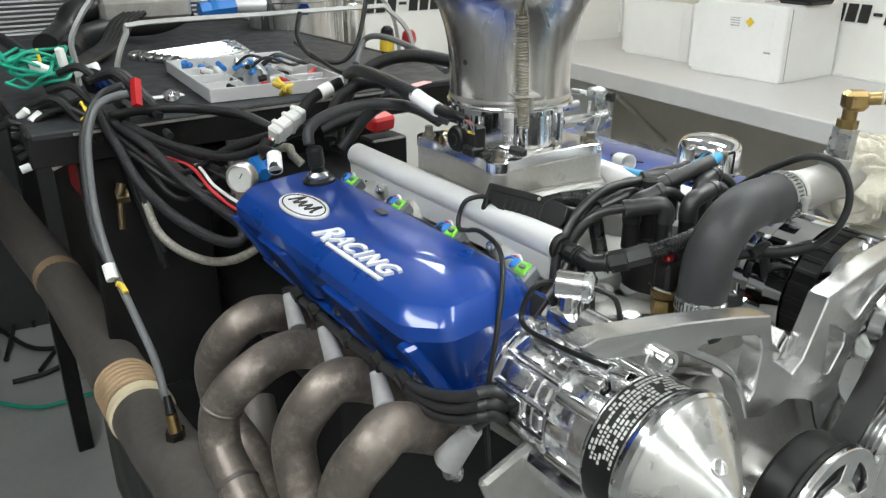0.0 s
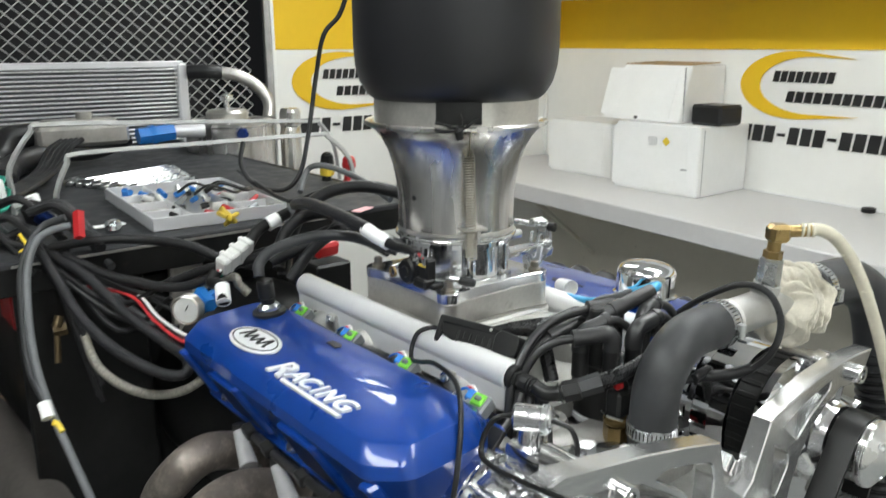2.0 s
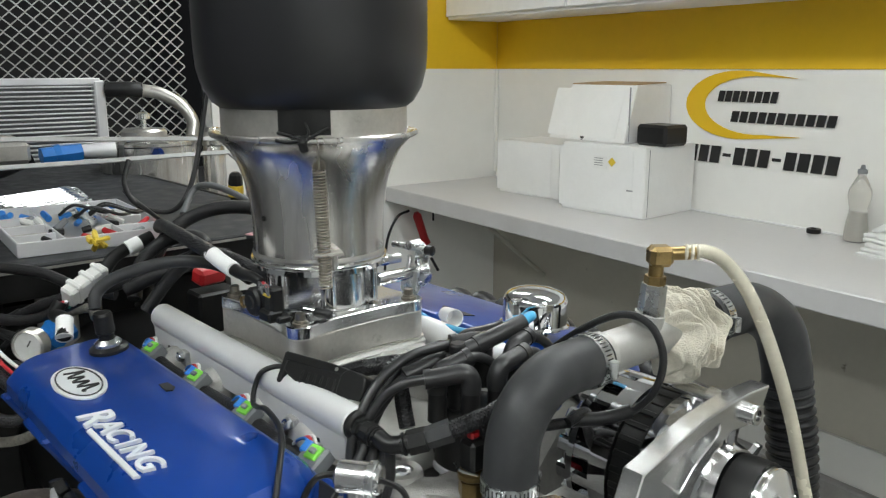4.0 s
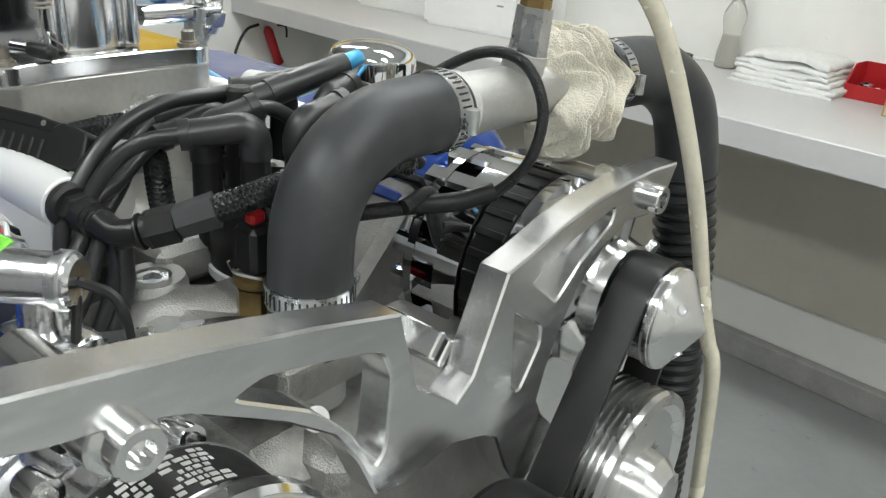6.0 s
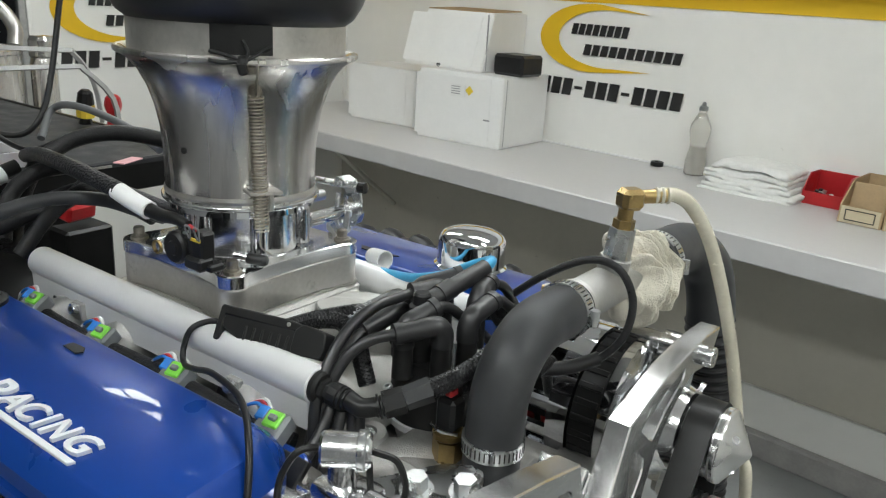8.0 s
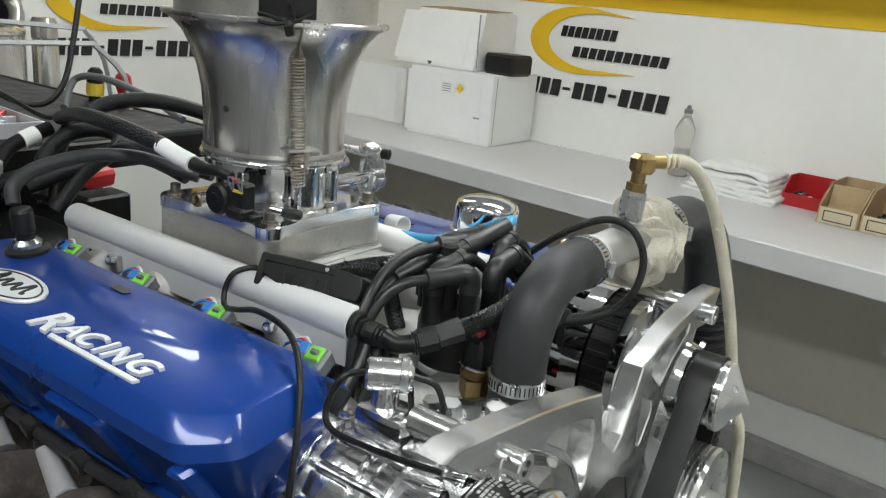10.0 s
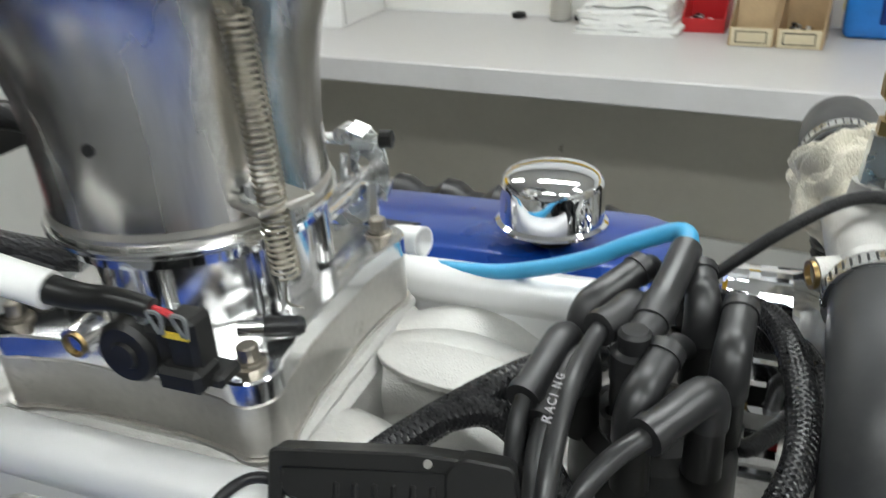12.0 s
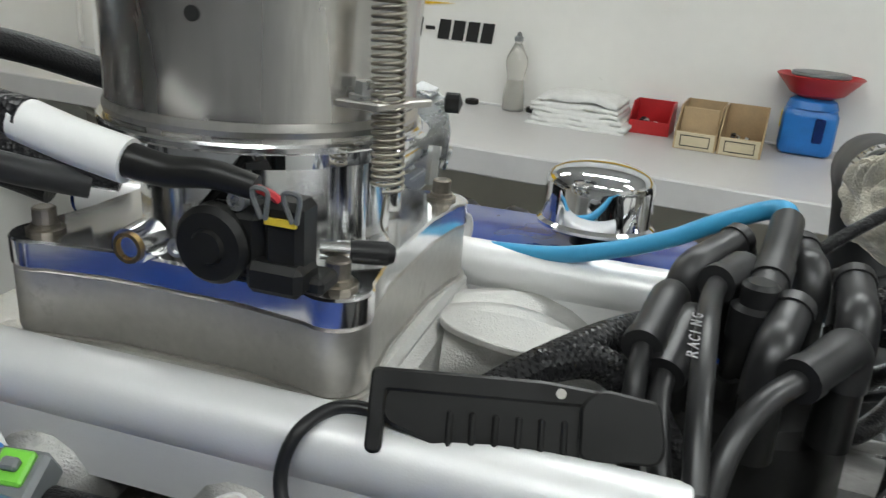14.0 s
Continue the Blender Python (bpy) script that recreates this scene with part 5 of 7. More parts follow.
part("nose_cone", lathe([(0.0350, 0.448), (0.0350, 0.455), (0.0342, 0.4562), (0.002, 0.4765), (0, 0.4768)], (0, AY, AZ), (1, 0, 0), 48), TURNED, al, "machined conical nose")
for k in range(3):
    a = radians(10 + 120 * k)
    part("nose_bolt", lathe([(0.0045, -0.003), (0.0045, 0.001), (0.003, 0.001), (0.0025, -0.001), (0, -0.001)], (0.4640, AY + 0.0215 * math.cos(a), AZ + 0.0215 * math.sin(a)), (0.75, 0.66 * math.cos(a), 0.66 * math.sin(a)), 14), CHROME, al)
part("terminal_boot", lathe([(0.011, 0), (0.012, 0.01), (0.009, 0.016)], (0.304, 0.122, 1.474), (0, -0.6, 0.8), 18), RED, al, "red terminal boot")
part("terminal_nut", hexbolt((0.304, 0.113, 1.485), (0, -0.6, 0.8), 0.007, 0.012), STEEL, al)
part("terminal_post", rod((0.304, 0.108, 1.494), (0.304, 0.102, 1.502), 0.003), STEEL, al)
part("top_case_tab", box((0.312, 0.190, 1.533), (0.05, 0.03, 0.014), 0.003), CHROME, al)

# ---- pulleys and belt ----
wp = thing("water_pump_pulley", "black water pump pulley with silver spokes", "pulley", (0.44, 0.0, 1.345))
part("drum", lathe([(0.060, 0.425), (0.068, 0.426), (0.070, 0.430), (0.070, 0.455), (0.0725, 0.458), (0.0725, 0.462), (0.060, 0.462)], (0, 0.0, 1.345), (1, 0, 0), 56), PLASTIC, wp)
ho = []
for k in range(5):
    a = 72 * k
    ho.append(round_poly(arc(0, 0, 0.060, a + 8, a + 60, 6) + arc(0, 0, 0.040, a + 56, a + 12, 4), 0.004, 2))
part("spoke_plate", prism(arc(0, 0, 0.0715, 0, 360, 48)[:-1], 0.006, basis((0.4625, 0.0, 1.345), (0, 1, 0), (0, 0, 1)), ho, bev=0.001), BILLET, wp, "silver spoked face")
part("hub", lathe([(0.036, 0.466), (0.034, 0.478), (0.024, 0.487), (0.012, 0.490), (0.010, 0.486), (0, 0.486)], (0, 0.0, 1.345), (1, 0, 0), 40), TURNED, wp)
for k in range(4):
    a = radians(45 + 90 * k)
    part("hub_bolt", capscrew((0.478, 0.022 * math.cos(a), 1.345 + 0.022 * math.sin(a)), (1, 0, 0), 0.005, 0.008), CHROME, wp)
ps = thing("ribbed_pulley", "polished ribbed pulley with a bolted hub", "pulley", (0.44, 0.150, 1.343))
prof = [(0.060, 0.420)]
for k in range(7):
    prof += [(0.0735, 0.421 + k * 0.0052), (0.0735, 0.4228 + k * 0.0052), (0.0662, 0.4238 + k * 0.0052), (0.0662, 0.4252 + k * 0.0052)]
prof += [(0.0745, 0.458), (0.0735, 0.462), (0.066, 0.4635), (0.060, 0.459), (0.0, 0.459)]
part("ribbed_drum", lathe(prof, (0, 0.150, 1.343), (1, 0, 0), 72), TURNED, ps)
part("hub", lathe([(0.032, 0.459), (0.030, 0.472), (0.022, 0.482), (0.010, 0.484), (0, 0.484)], (0, 0.150, 1.343), (1, 0, 0), 40), TURNED, ps)
for k in range(3):
    a = radians(30 + 120 * k)
    part("hub_bolt", capscrew((0.474, 0.150 + 0.020 * math.cos(a), 1.343 + 0.020 * math.sin(a)), (1, 0, 0), 0.005, 0.007), CHROME, ps)
cr = thing("crank_pulley", "black crankshaft pulley low on the engine", "pulley", (0.40, 0, 1.14))
part("damper", lathe([(0.05, 0.38), (0.080, 0.381), (0.080, 0.455), (0.05, 0.457)], (0, 0.0, 1.14), (1, 0, 0), 56), PLASTIC, cr)


def belt_loop(pulleys, x0, x1, th=0.0045):
    """A belt round pulleys (y, z, r), given clockwise."""
    ring = []
    n = len(pulleys)
    for i in range(n):
        (ya, za, ra), (yb, zb, rb), (yc, zc, rc) = pulleys[i - 1], pulleys[i], pulleys[(i + 1) % n]
        def tang(p, q):
            d = Vector((q[0] - p[0], q[1] - p[1]))
            l = d.length
            ang = math.atan2(d.y, d.x)
            off = math.acos(max(-1, min(1, (p[2] - q[2]) / l)))
            return ang + off
        a0, a1 = tang((ya, za, ra), (yb, zb, rb)), tang((yb, zb, rb), (yc, zc, rc))
        while a1 > a0:
            a1 -= 2 * math.pi
        m = 14
        for k in range(m + 1):
            a = a0 + (a1 - a0) * k / m
            ring.append((yb, zb, rb, a))
    bm = bmesh.new()
    loops = []
    for y, z, r, a in ring:
        c, s = math.cos(a), math.sin(a)
        loops.append([Vector((x0, y + r * c, z + r * s)), Vector((x1, y + r * c, z + r * s)), Vector((x1, y + (r + th) * c, z + (r + th) * s)), Vector((x0, y + (r + th) * c, z + (r + th) * s))])
    return rings(bm, loops, closed=True)


solo("drive_belt", belt_loop([(AY, AZ, 0.0336), (0.0, 1.14, 0.081)], 0.421, 0.447), PLASTIC, "flat black ribbed drive belt", "belt", angle=0.9)

wb = thing("plug_wire_bundle", "black plug wires dropping past the fuel rail end", "plug wires", (0.23, -0.1, 1.5))
for pts in ([(0.232, -0.098, 1.540), (0.236, -0.108, 1.520), (0.238, -0.123, 1.495), (0.235, -0.141, 1.473), (0.230, -0.156, 1.456)],
            [(0.240, -0.095, 1.535), (0.242, -0.099, 1.513), (0.242, -0.112, 1.485), (0.240, -0.129, 1.464), (0.240, -0.143, 1.454)],
            [(0.226, -0.103, 1.539), (0.228, -0.116, 1.523), (0.228, -0.133, 1.506), (0.225, -0.152, 1.491)],
            [(0.246, -0.094, 1.533), (0.246, -0.095, 1.509), (0.246, -0.104, 1.487), (0.245, -0.119, 1.467)]):
    part("wire", tube(pts, 0.0046, 12), BLACKBOOT, wb)

# ---- cooling outlet: hose, pipe, rag, fittings ----
el = thing("coolant_hose", "thick grey-black rubber elbow hose with steel clamps", "hose", (0.338, -0.040, 1.49))
path = [(0.334, -0.040, 1.488), (0.334, -0.040, 1.515)] + [(0.335, 0.020 - 0.060 * math.cos(radians(a)), 1.545 + 0.058 * math.sin(radians(a))) for a in range(0, 91, 15)] + [(0.337, 0.040, 1.604), (0.336, 0.062, 1.604)]
part("elbow", tube(path, 0.0225, 28, 4), HOSE, el)


def clamp(c, axis, r, parent):
    u, w, d = frame_of(axis)
    cl = part("hose_clamp", lathe([(r, -0.006), (r + 0.0012, -0.006), (r + 0.0012, 0.006), (r, 0.006)], c, axis, 40), STEEL, parent, "slotted steel hose clamp")
    for k in range(40):
        a = 2 * math.pi * k / 40
        p = Vector(c) + (u * math.cos(a) + w * math.sin(a)) * (r + 0.0012)
        bm = box((0, 0, 0), (0.0006, 0.0011, 0.0075))
        o = u * math.cos(a) + w * math.sin(a)
        m = Matrix((o, d.cross(o), d)).transposed().to_4x4()
        bm.transform(Matrix.Translation(p) @ m)
        part("slot", bm, INK_AND_SHADE, cl)
    bm = rod(Vector(c) + u * (r + 0.004) - w * 0.007, Vector(c) + u * (r + 0.004) + w * 0.007, 0.0040, seg=10)
    part("worm", bm, STEEL, cl)


clamp((0.334, -0.040, 1.521), (0, 0, 1), 0.0229, el)
clamp((0.336, 0.053, 1.6035), (0, 1, 0), 0.0229, el)
part("pump_neck", rod((0.334, -0.040, 1.455), (0.334, -0.040, 1.492), 0.020), CAST, eng)
pp = thing("outlet_pipe", "scuffed aluminium outlet pipe with welded bung", "pipe", (0.336, 0.15, 1.58))
part("pipe", rod((0.336, 0.060, 1.604), (0.334, 0.262, 1.600), 0.0190, seg=32), CAST, pp)
part("bead", lathe([(0.0190, 0), (0.0212, 0.003), (0.0190, 0.006)], (0.336, 0.068, 1.604), (0, 1, 0), 28), CAST, pp)
part("bung", rod((0.338, 0.135, 1.618), (0.340, 0.136, 1.630), 0.014), CAST, pp)
part("hex_fitting", rod((0.340, 0.136, 1.626), (0.342, 0.137, 1.658), 0.0125, 0.0115, seg=6), STEEL, pp, "steel hex adapter")
part("small_port", rod((0.328, 0.074, 1.608), (0.309, 0.067, 1.607), 0.009, 0.0085), CAST, pp)
part("port_plug", lathe([(0.0072, 0), (0.0072, 0.003), (0.0055, 0.003), (0.005, 0), (0, 0)], (0.3095, 0.067, 1.607), (-1, -0.35, -0.05), 18), BRASS, pp, "brass plug")
bz_ = thing("brass_elbow", "brass elbow with barb on the outlet pipe", "fitting", (0.342, 0.137, 1.658))
part("nut", rod((0.342, 0.137, 1.657), (0.3425, 0.137, 1.666), 0.0098, seg=6), BRASS, bz_)
part("neck", rod((0.3425, 0.137, 1.665), (0.343, 0.137, 1.676), 0.0068), BRASS, bz_)
part("elbow_block", box((0.344, 0.140, 1.684), (0.019, 0.022, 0.019), 0.004, Euler((0, 0, radians(-35))).to_matrix()), BRASS, bz_)
part("barb", rod((0.350, 0.146, 1.686), (0.368, 0.160, 1.688), 0.0062), BRASS, bz_)
hp = [(0.360, 0.154, 1.688), (0.372, 0.170, 1.688), (0.383, 0.190, 1.675), (0.396, 0.215, 1.640), (0.410, 0.242, 1.580), (0.424, 0.264, 1.510), (0.437, 0.280, 1.435), (0.444, 0.290, 1.400), (0.452, 0.293, 1.375), (0.458, 0.298, 1.30), (0.47, 0.31, 1.1), (0.49, 0.34, 0.8)]
ch = thing("clear_hose", "yellowed translucent hose hanging from the brass elbow", "hose", (0.36, 0.156, 1.69))
part("hose_wall", tube(hp, 0.0064, 14), CLEARHOSE, ch)
for k in range(3):
    part("barb_ring", lathe([(0.0066, 0), (0.0075, 0.001), (0.0066, 0.003)], Vector((0.360, 0.154, 1.688)) + Vector((0.004, 0.0032, 0)) * k, (0.8, 0.6, 0), 16), CLEARHOSE, ch)
dh = thing("drain_hose", "black corrugated hose dropping to the floor", "hose", (0.334, 0.25, 1.55))
part("plain_bend", tube([(0.334, 0.238, 1.600), (0.334, 0.285, 1.599), (0.338, 0.335, 1.594), (0.350, 0.372, 1.568), (0.358, 0.386, 1.525), (0.362, 0.390, 1.480)], 0.0275, 24), HOSE, dh)
part("corrugated_run", corrugated([(0.360, 0.389, 1.500), (0.374, 0.394, 1.40), (0.388, 0.398, 1.20), (0.40, 0.40, 0.8), (0.39, 0.45, FZ + 0.03)], 0.0275, 0.0016, 0.0028), RUBBER, dh)
clamp((0.334, 0.250, 1.6000), (0, 1, 0), 0.0280, dh)


def rag():
    """Cloth wound round the pipe, with oblique folds and a hanging corner."""
    bm = bmesh.new()
    NA, NB = 120, 70
    grid = []
    for j in range(NB + 1):
        v = j / NB
        y = 0.158 + 0.072 * v
        row = []
        for i in range(NA):
            a = 2 * math.pi * i / NA
            end = min(v, 1 - v)
            swell = 0.0192 + 0.0055 * min(1, end * 5)
            fold = 0.0095 * abs(math.sin(2.0 * a + 20 * v + 3.0 * noise.noise(Vector((math.cos(a), math.sin(a), v * 4)))))
            big = 0.012 * noise.noise(Vector((math.cos(a) * 1.3 + 4, math.sin(a) * 1.3, v * 3.2)))
            fine = 0.0028 * noise.noise(Vector((math.cos(a) * 5, math.sin(a) * 5, v * 16)))
            hang = 0.016 * max(0, math.cos(a - radians(-58))) ** 4 * max(0, math.sin(math.pi * v)) * (1.3 - v)
            lift = 0.008 * max(0, math.cos(a - radians(95))) ** 3 * max(0, math.sin(math.pi * v))
            r = swell + (fold + big + fine) * min(1, end * 8) + hang + lift
            yy = y + 0.008 * math.sin(a * 2 + 1) + 0.005 * math.sin(a * 5)
            row.append(bm.verts.new((0.335 + r * math.cos(a), yy, 1.601 + r * math.sin(a))))
        grid.append(row)
    for r0, r1 in zip(grid, grid[1:]):
        for i in range(NA):
            bm.faces.new((r0[i], r0[(i + 1) % NA], r1[(i + 1) % NA], r1[i]))
    return bm


solo("rag", rag(), RAG, "crumpled off-white rag wrapped round the pipe", "rag", angle=2.5)

# sensor wire looping over the pipe
sw = thing("sensor_wire", "black loom wire looped over the outlet pipe", "cable", (0.33, 0.1, 1.6))
part("wire", tube([(0.232, 0.092, 1.555), (0.260, 0.094, 1.583), (0.292, 0.101, 1.611), (0.325, 0.112, 1.630), (0.352, 0.118, 1.626), (0.368, 0.118, 1.600), (0.366, 0.110, 1.568), (0.348, 0.096, 1.545), (0.328, 0.075, 1.540)], 0.0036, 9), WIRE, sw)
part("sleeve", tube([(0.352, 0.098, 1.549), (0.335, 0.082, 1.541), (0.315, 0.062, 1.538)], 0.0062, 9), RUBBER, sw)
part("lead", tube([(0.320, 0.066, 1.538), (0.30, 0.03, 1.536), (0.285, 0.02, 1.53), (0.27, 0.05, 1.52)], 0.005, 9), WIRE, sw)
part("battery_lead", tube([(0.304, 0.108, 1.49), (0.305, 0.095, 1.52), (0.318, 0.075, 1.543), (0.318, 0.05, 1.54)], 0.005, 9), WIRE, sw)

# ---- distributor ----
DX, DY = 0.243, 0.012
ds = thing("distributor", "black distributor cap with angled plug boots", "distributor", (DX, DY, 1.48))
part("base", rod((DX, DY, 1.465), (DX, DY, 1.492), 0.034, 0.040, 32), CAST, ds)
part("cap_wall", lathe([(0.0415, 1.492), (0.0425, 1.495), (0.0415, 1.530), (0.038, 1.541), (0.030, 1.545), (0, 1.546)], (DX, DY, 0), seg=40), PLASTIC, ds)
part("cap_rim", lathe([(0.0405, 1.487), (0.0440, 1.488), (0.0440, 1.4935), (0.0415, 1.495)], (DX, DY, 0), seg=40), ANODISED, ds)
for a in (-125, 60):
    p = Vector((DX + 0.040 * math.cos(radians(a)), DY + 0.040 * math.sin(radians(a)), 1.508))
    part("screw_ear", box(p, (0.016, 0.014, 0.020), 0.003, Euler((0, 0, radians(a))).to_matrix()), PLASTIC, ds)
    part("cap_screw", capscrew(p + Vector((0.003 * math.cos(radians(a)), 0.003 * math.sin(radians(a)), 0.006)), (0.5 * math.cos(radians(a)), 0.5 * math.sin(radians(a)), 1), 0.0045, 0.008), STEEL, ds)
part("vent_stub", lathe([(0.006, 0), (0.006, 0.010), (0.0035, 0.010), (0.003, 0.004), (0, 0.004)], (0.226, -0.012, 1.555), (0, -0.15, 1), 14), PLASTIC, ds)
part("centre_tower", rod((0.233, -0.005, 1.540), (0.233, -0.005, 1.587), 0.0105, 0.010), PLASTIC, ds)
part("centre_boot", lathe([(0.0108, 1.580), (0.0108, 1.594), (0.0078, 1.596), (0.0078, 1.604), (0.006, 1.606), (0, 1.606)], (0.233, -0.005, 0), seg=24), RUBBER, ds)


def boot_wire(tower, tip, pts, label="black plug wire with moulded angled boot"):
    """A boot that sits on a tower and lies over to its tip, with a wire that goes on along pts."""
    t = thing("plug_wire", label, "plug wire", tower, "plug wires")
    a, b = Vector(tower), Vector(tip)
    d = (b - a).normalized()
    part("tower", rod(a - Vector((0, 0, 0.045)), a - Vector((0, 0, 0.012)), 0.0090, 0.0082, 16), PLASTIC, t)
    part("boot", tube([a - Vector((0, 0, 0.018)), a - Vector((0, 0, 0.007)), a + d * 0.006, a + (b - a) * 0.55, b], (0.0094, 0.0080), 16), BLACKBOOT, t)
    part("boot_cuff", rod(b - d * 0.003, b + d * 0.003, 0.0090, 0.0088, 16), BLACKBOOT, t)
    if pts:
        part("wire", tube([b] + [Vector(p) for p in pts], 0.0046, 12), BLACKBOOT, t)
    return t


boot_wire((0.199, 0.010, 1.589), (0.190, -0.034, 1.581), [(0.189, -0.048, 1.570), (0.191, -0.062, 1.546), (0.198, -0.085, 1.522), (0.206, -0.115, 1.47), (0.20, -0.16, 1.43)])
boot_wire((0.204, 0.026, 1.594), (0.226, 0.058, 1.603), [(0.232, 0.072, 1.598), (0.247, 0.10, 1.55)])
wC = boot_wire((0.230, 0.030, 1.600), (0.217, 0.004, 1.599), [(0.214, -0.012, 1.598), (0.212, -0.042, 1.597), (0.2115, -0.072, 1.586), (0.213, -0.094, 1.567), (0.217, -0.112, 1.540), (0.222, -0.126, 1.48), (0.215, -0.16, 1.43)], "black plug wire with pale printing and angled boot")
boot_wire((0.209, 0.000, 1.584), (0.200, -0.038, 1.573), [(0.199, -0.050, 1.566), (0.202, -0.070, 1.552), (0.207, -0.095, 1.535), (0.212, -0.13, 1.45)])
boot_wire((0.238, -0.034, 1.586), (0.247, -0.006, 1.596), [(0.251, 0.014, 1.590), (0.262, 0.06, 1.55)])
boot_wire((0.268, -0.022, 1.592), (0.247, -0.053, 1.588), [(0.234, -0.069, 1.584), (0.224, -0.083, 1.573), (0.219, -0.097, 1.553), (0.219, -0.110, 1.525), (0.224, -0.125, 1.47)])
boot_wire((0.275, 0.004, 1.591), (0.277, 0.036, 1.599), [(0.274, 0.060, 1.590), (0.288, 0.10, 1.55)])
boot_wire((0.260, 0.038, 1.597), (0.256, 0.062, 1.603), [(0.260, 0.085, 1.592), (0.26, 0.12, 1.55)])
run_ = resample([(0.2125, -0.036, 1.5975), (0.2120, -0.046, 1.5965), (0.2115, -0.072, 1.586), (0.213, -0.094, 1.567)], 0.0042)
for k, ch_ in enumerate("GNICAR"):
    p_, q_ = run_[1 + k], run_[2 + k]
    along = (p_ - q_).normalized()
    out_ = Vector((-0.10, -0.55, 0.83))
    out_ = (out_ - along * out_.dot(along)).normalized()
    part("letter", letters(ch_, 0.0042, 0.0004, basis(q_ + out_ * 0.00435 - along.cross(out_) * 0.0021, along, out_.cross(along)), 0.0034 if ch_ != "I" else 0.0012, 0.2, 0.01), GREYINK, wC, "pale printed letter")
cw = thing("coil_wire", "light blue coil wire with grey boot", "ignition wire", (0.235, 0.03, 1.60))
part("boot", tube([(0.235, 0.002, 1.597), (0.239, 0.016, 1.601), (0.244, 0.042, 1.608), (0.248, 0.066, 1.614)], 0.0080, 14), BLACKBOOT, cw)
part("boot_cuff", tube([(0.238, 0.012, 1.600), (0.241, 0.026, 1.604)], 0.0090, 14), BLACKBOOT, cw)
part("wire", tube([(0.248, 0.062, 1.613), (0.248, 0.074, 1.617), (0.240, 0.084, 1.614), (0.217, 0.088, 1.602), (0.195, 0.090, 1.589), (0.166, 0.095, 1.576), (0.135, 0.100, 1.566), (0.099, 0.105, 1.561), (0.068, 0.108, 1.559), (0.0, 0.112, 1.566), (-0.10, 0.12, 1.56)], 0.0050, 12), SKYWIRE, cw)

# braided crossover fuel line with fittings
fx = thing("fuel_line", "black braided crossover fuel line with fittings", "fuel line", (0.25, -0.08, 1.55))
part("hose_end", lathe([(0.0100, 0), (0.0100, 0.007), (0.008, 0.008), (0.008, 0.010), (0.0095, 0.0105), (0.0095, 0.012), (0.008, 0.0125)], (0.215, -0.105, 1.549), (1, 0.05, -0.05), 6), PLASTIC, fx)
part("hose_nut", lathe([(0.0080, 0.012), (0.0098, 0.0125), (0.0098, 0.021), (0.0085, 0.0215), (0.0095, 0.022), (0.0095, 0.0245), (0.0080, 0.025), (0.0088, 0.0262), (0.0088, 0.028), (0.007, 0.029)], (0.215, -0.105, 1.549), (1, 0.05, -0.05), 12), PLASTIC, fx)
part("hose_elbow", tube([(0.243, -0.104, 1.549), (0.255, -0.102, 1.546), (0.266, -0.094, 1.548)], 0.0075, 14), PLASTIC, fx)
part("socket", rod((0.268, -0.092, 1.549), (0.279, -0.081, 1.5535), 0.0105, seg=6), PLASTIC, fx)
for k in range(4):
    part("socket_ring", rod(Vector((0.2635, -0.0965, 1.5470)) + Vector((0.0016, -0.0016, 0.0007)) * -k * 0.0 + Vector((0.0016, 0.0016, 0.0007)) * k, Vector((0.2645, -0.0955, 1.5474)) + Vector((0.0016, 0.0016, 0.0007)) * k, 0.0098 if k % 2 else 0.0082, seg=20), PLASTIC, fx)
part("socket", rod((0.279, -0.081, 1.554), (0.292, -0.066, 1.561), 0.0094, 0.0100, seg=6), HOSE, fx)
part("braid", braid([(0.288, -0.071, 1.559), (0.300, -0.052, 1.566), (0.307, -0.020, 1.574), (0.304, 0.020, 1.582), (0.293, 0.058, 1.583), (0.270, 0.088, 1.572), (0.240, 0.102, 1.558), (0.215, 0.105, 1.550)], 0.0068), BRAIDS, fx)
part("braid", braid([(0.300, -0.040, 1.555), (0.312, -0.012, 1.562), (0.316, 0.022, 1.568), (0.306, 0.062, 1.566), (0.285, 0.09, 1.55)], 0.0064), BRAIDS, fx)

# braided loom behind the clamp
lm = thing("braided_loom", "black braided wiring loom across the intake", "cable", (0.15, -0.04, 1.55))
part("loom", braid([(0.115, -0.085, 1.548), (0.135, -0.066, 1.562), (0.160, -0.040, 1.572), (0.182, -0.012, 1.575), (0.200, 0.022, 1.566), (0.21, 0.05, 1.55)], 0.0076, 8, 0.026), BRAIDS, lm)
part("loom", braid([(0.150, -0.050, 1.570), (0.172, -0.038, 1.571), (0.192, -0.040, 1.560), (0.205, -0.046, 1.545), (0.215, -0.05, 1.53)], 0.0072, 8, 0.026), BRAIDS, lm)

# timing light clamp
tc_ = thing("timing_clamp", "black spring clamp of a timing light", "clamp", (0.15, -0.075, 1.555))
ax = Vector((0.97, 0.24, 0)).normalized()
upv = Vector((-0.12, 0.485, 0.866)).normalized()
Bc = basis((0.102, -0.112, 1.5545), ax, upv)
part("lower_jaw", prism(round_poly([(0.005, 0.0235), (0.005, 0.013), (0.020, 0.008), (0.028, 0.0), (0.072, 0.003), (0.078, 0.006), (0.078, 0.0235)], 0.004), 0.017, Bc @ Matrix.Translation((0, 0, -0.0085)), bev=0.0015), PLASTIC, tc_)
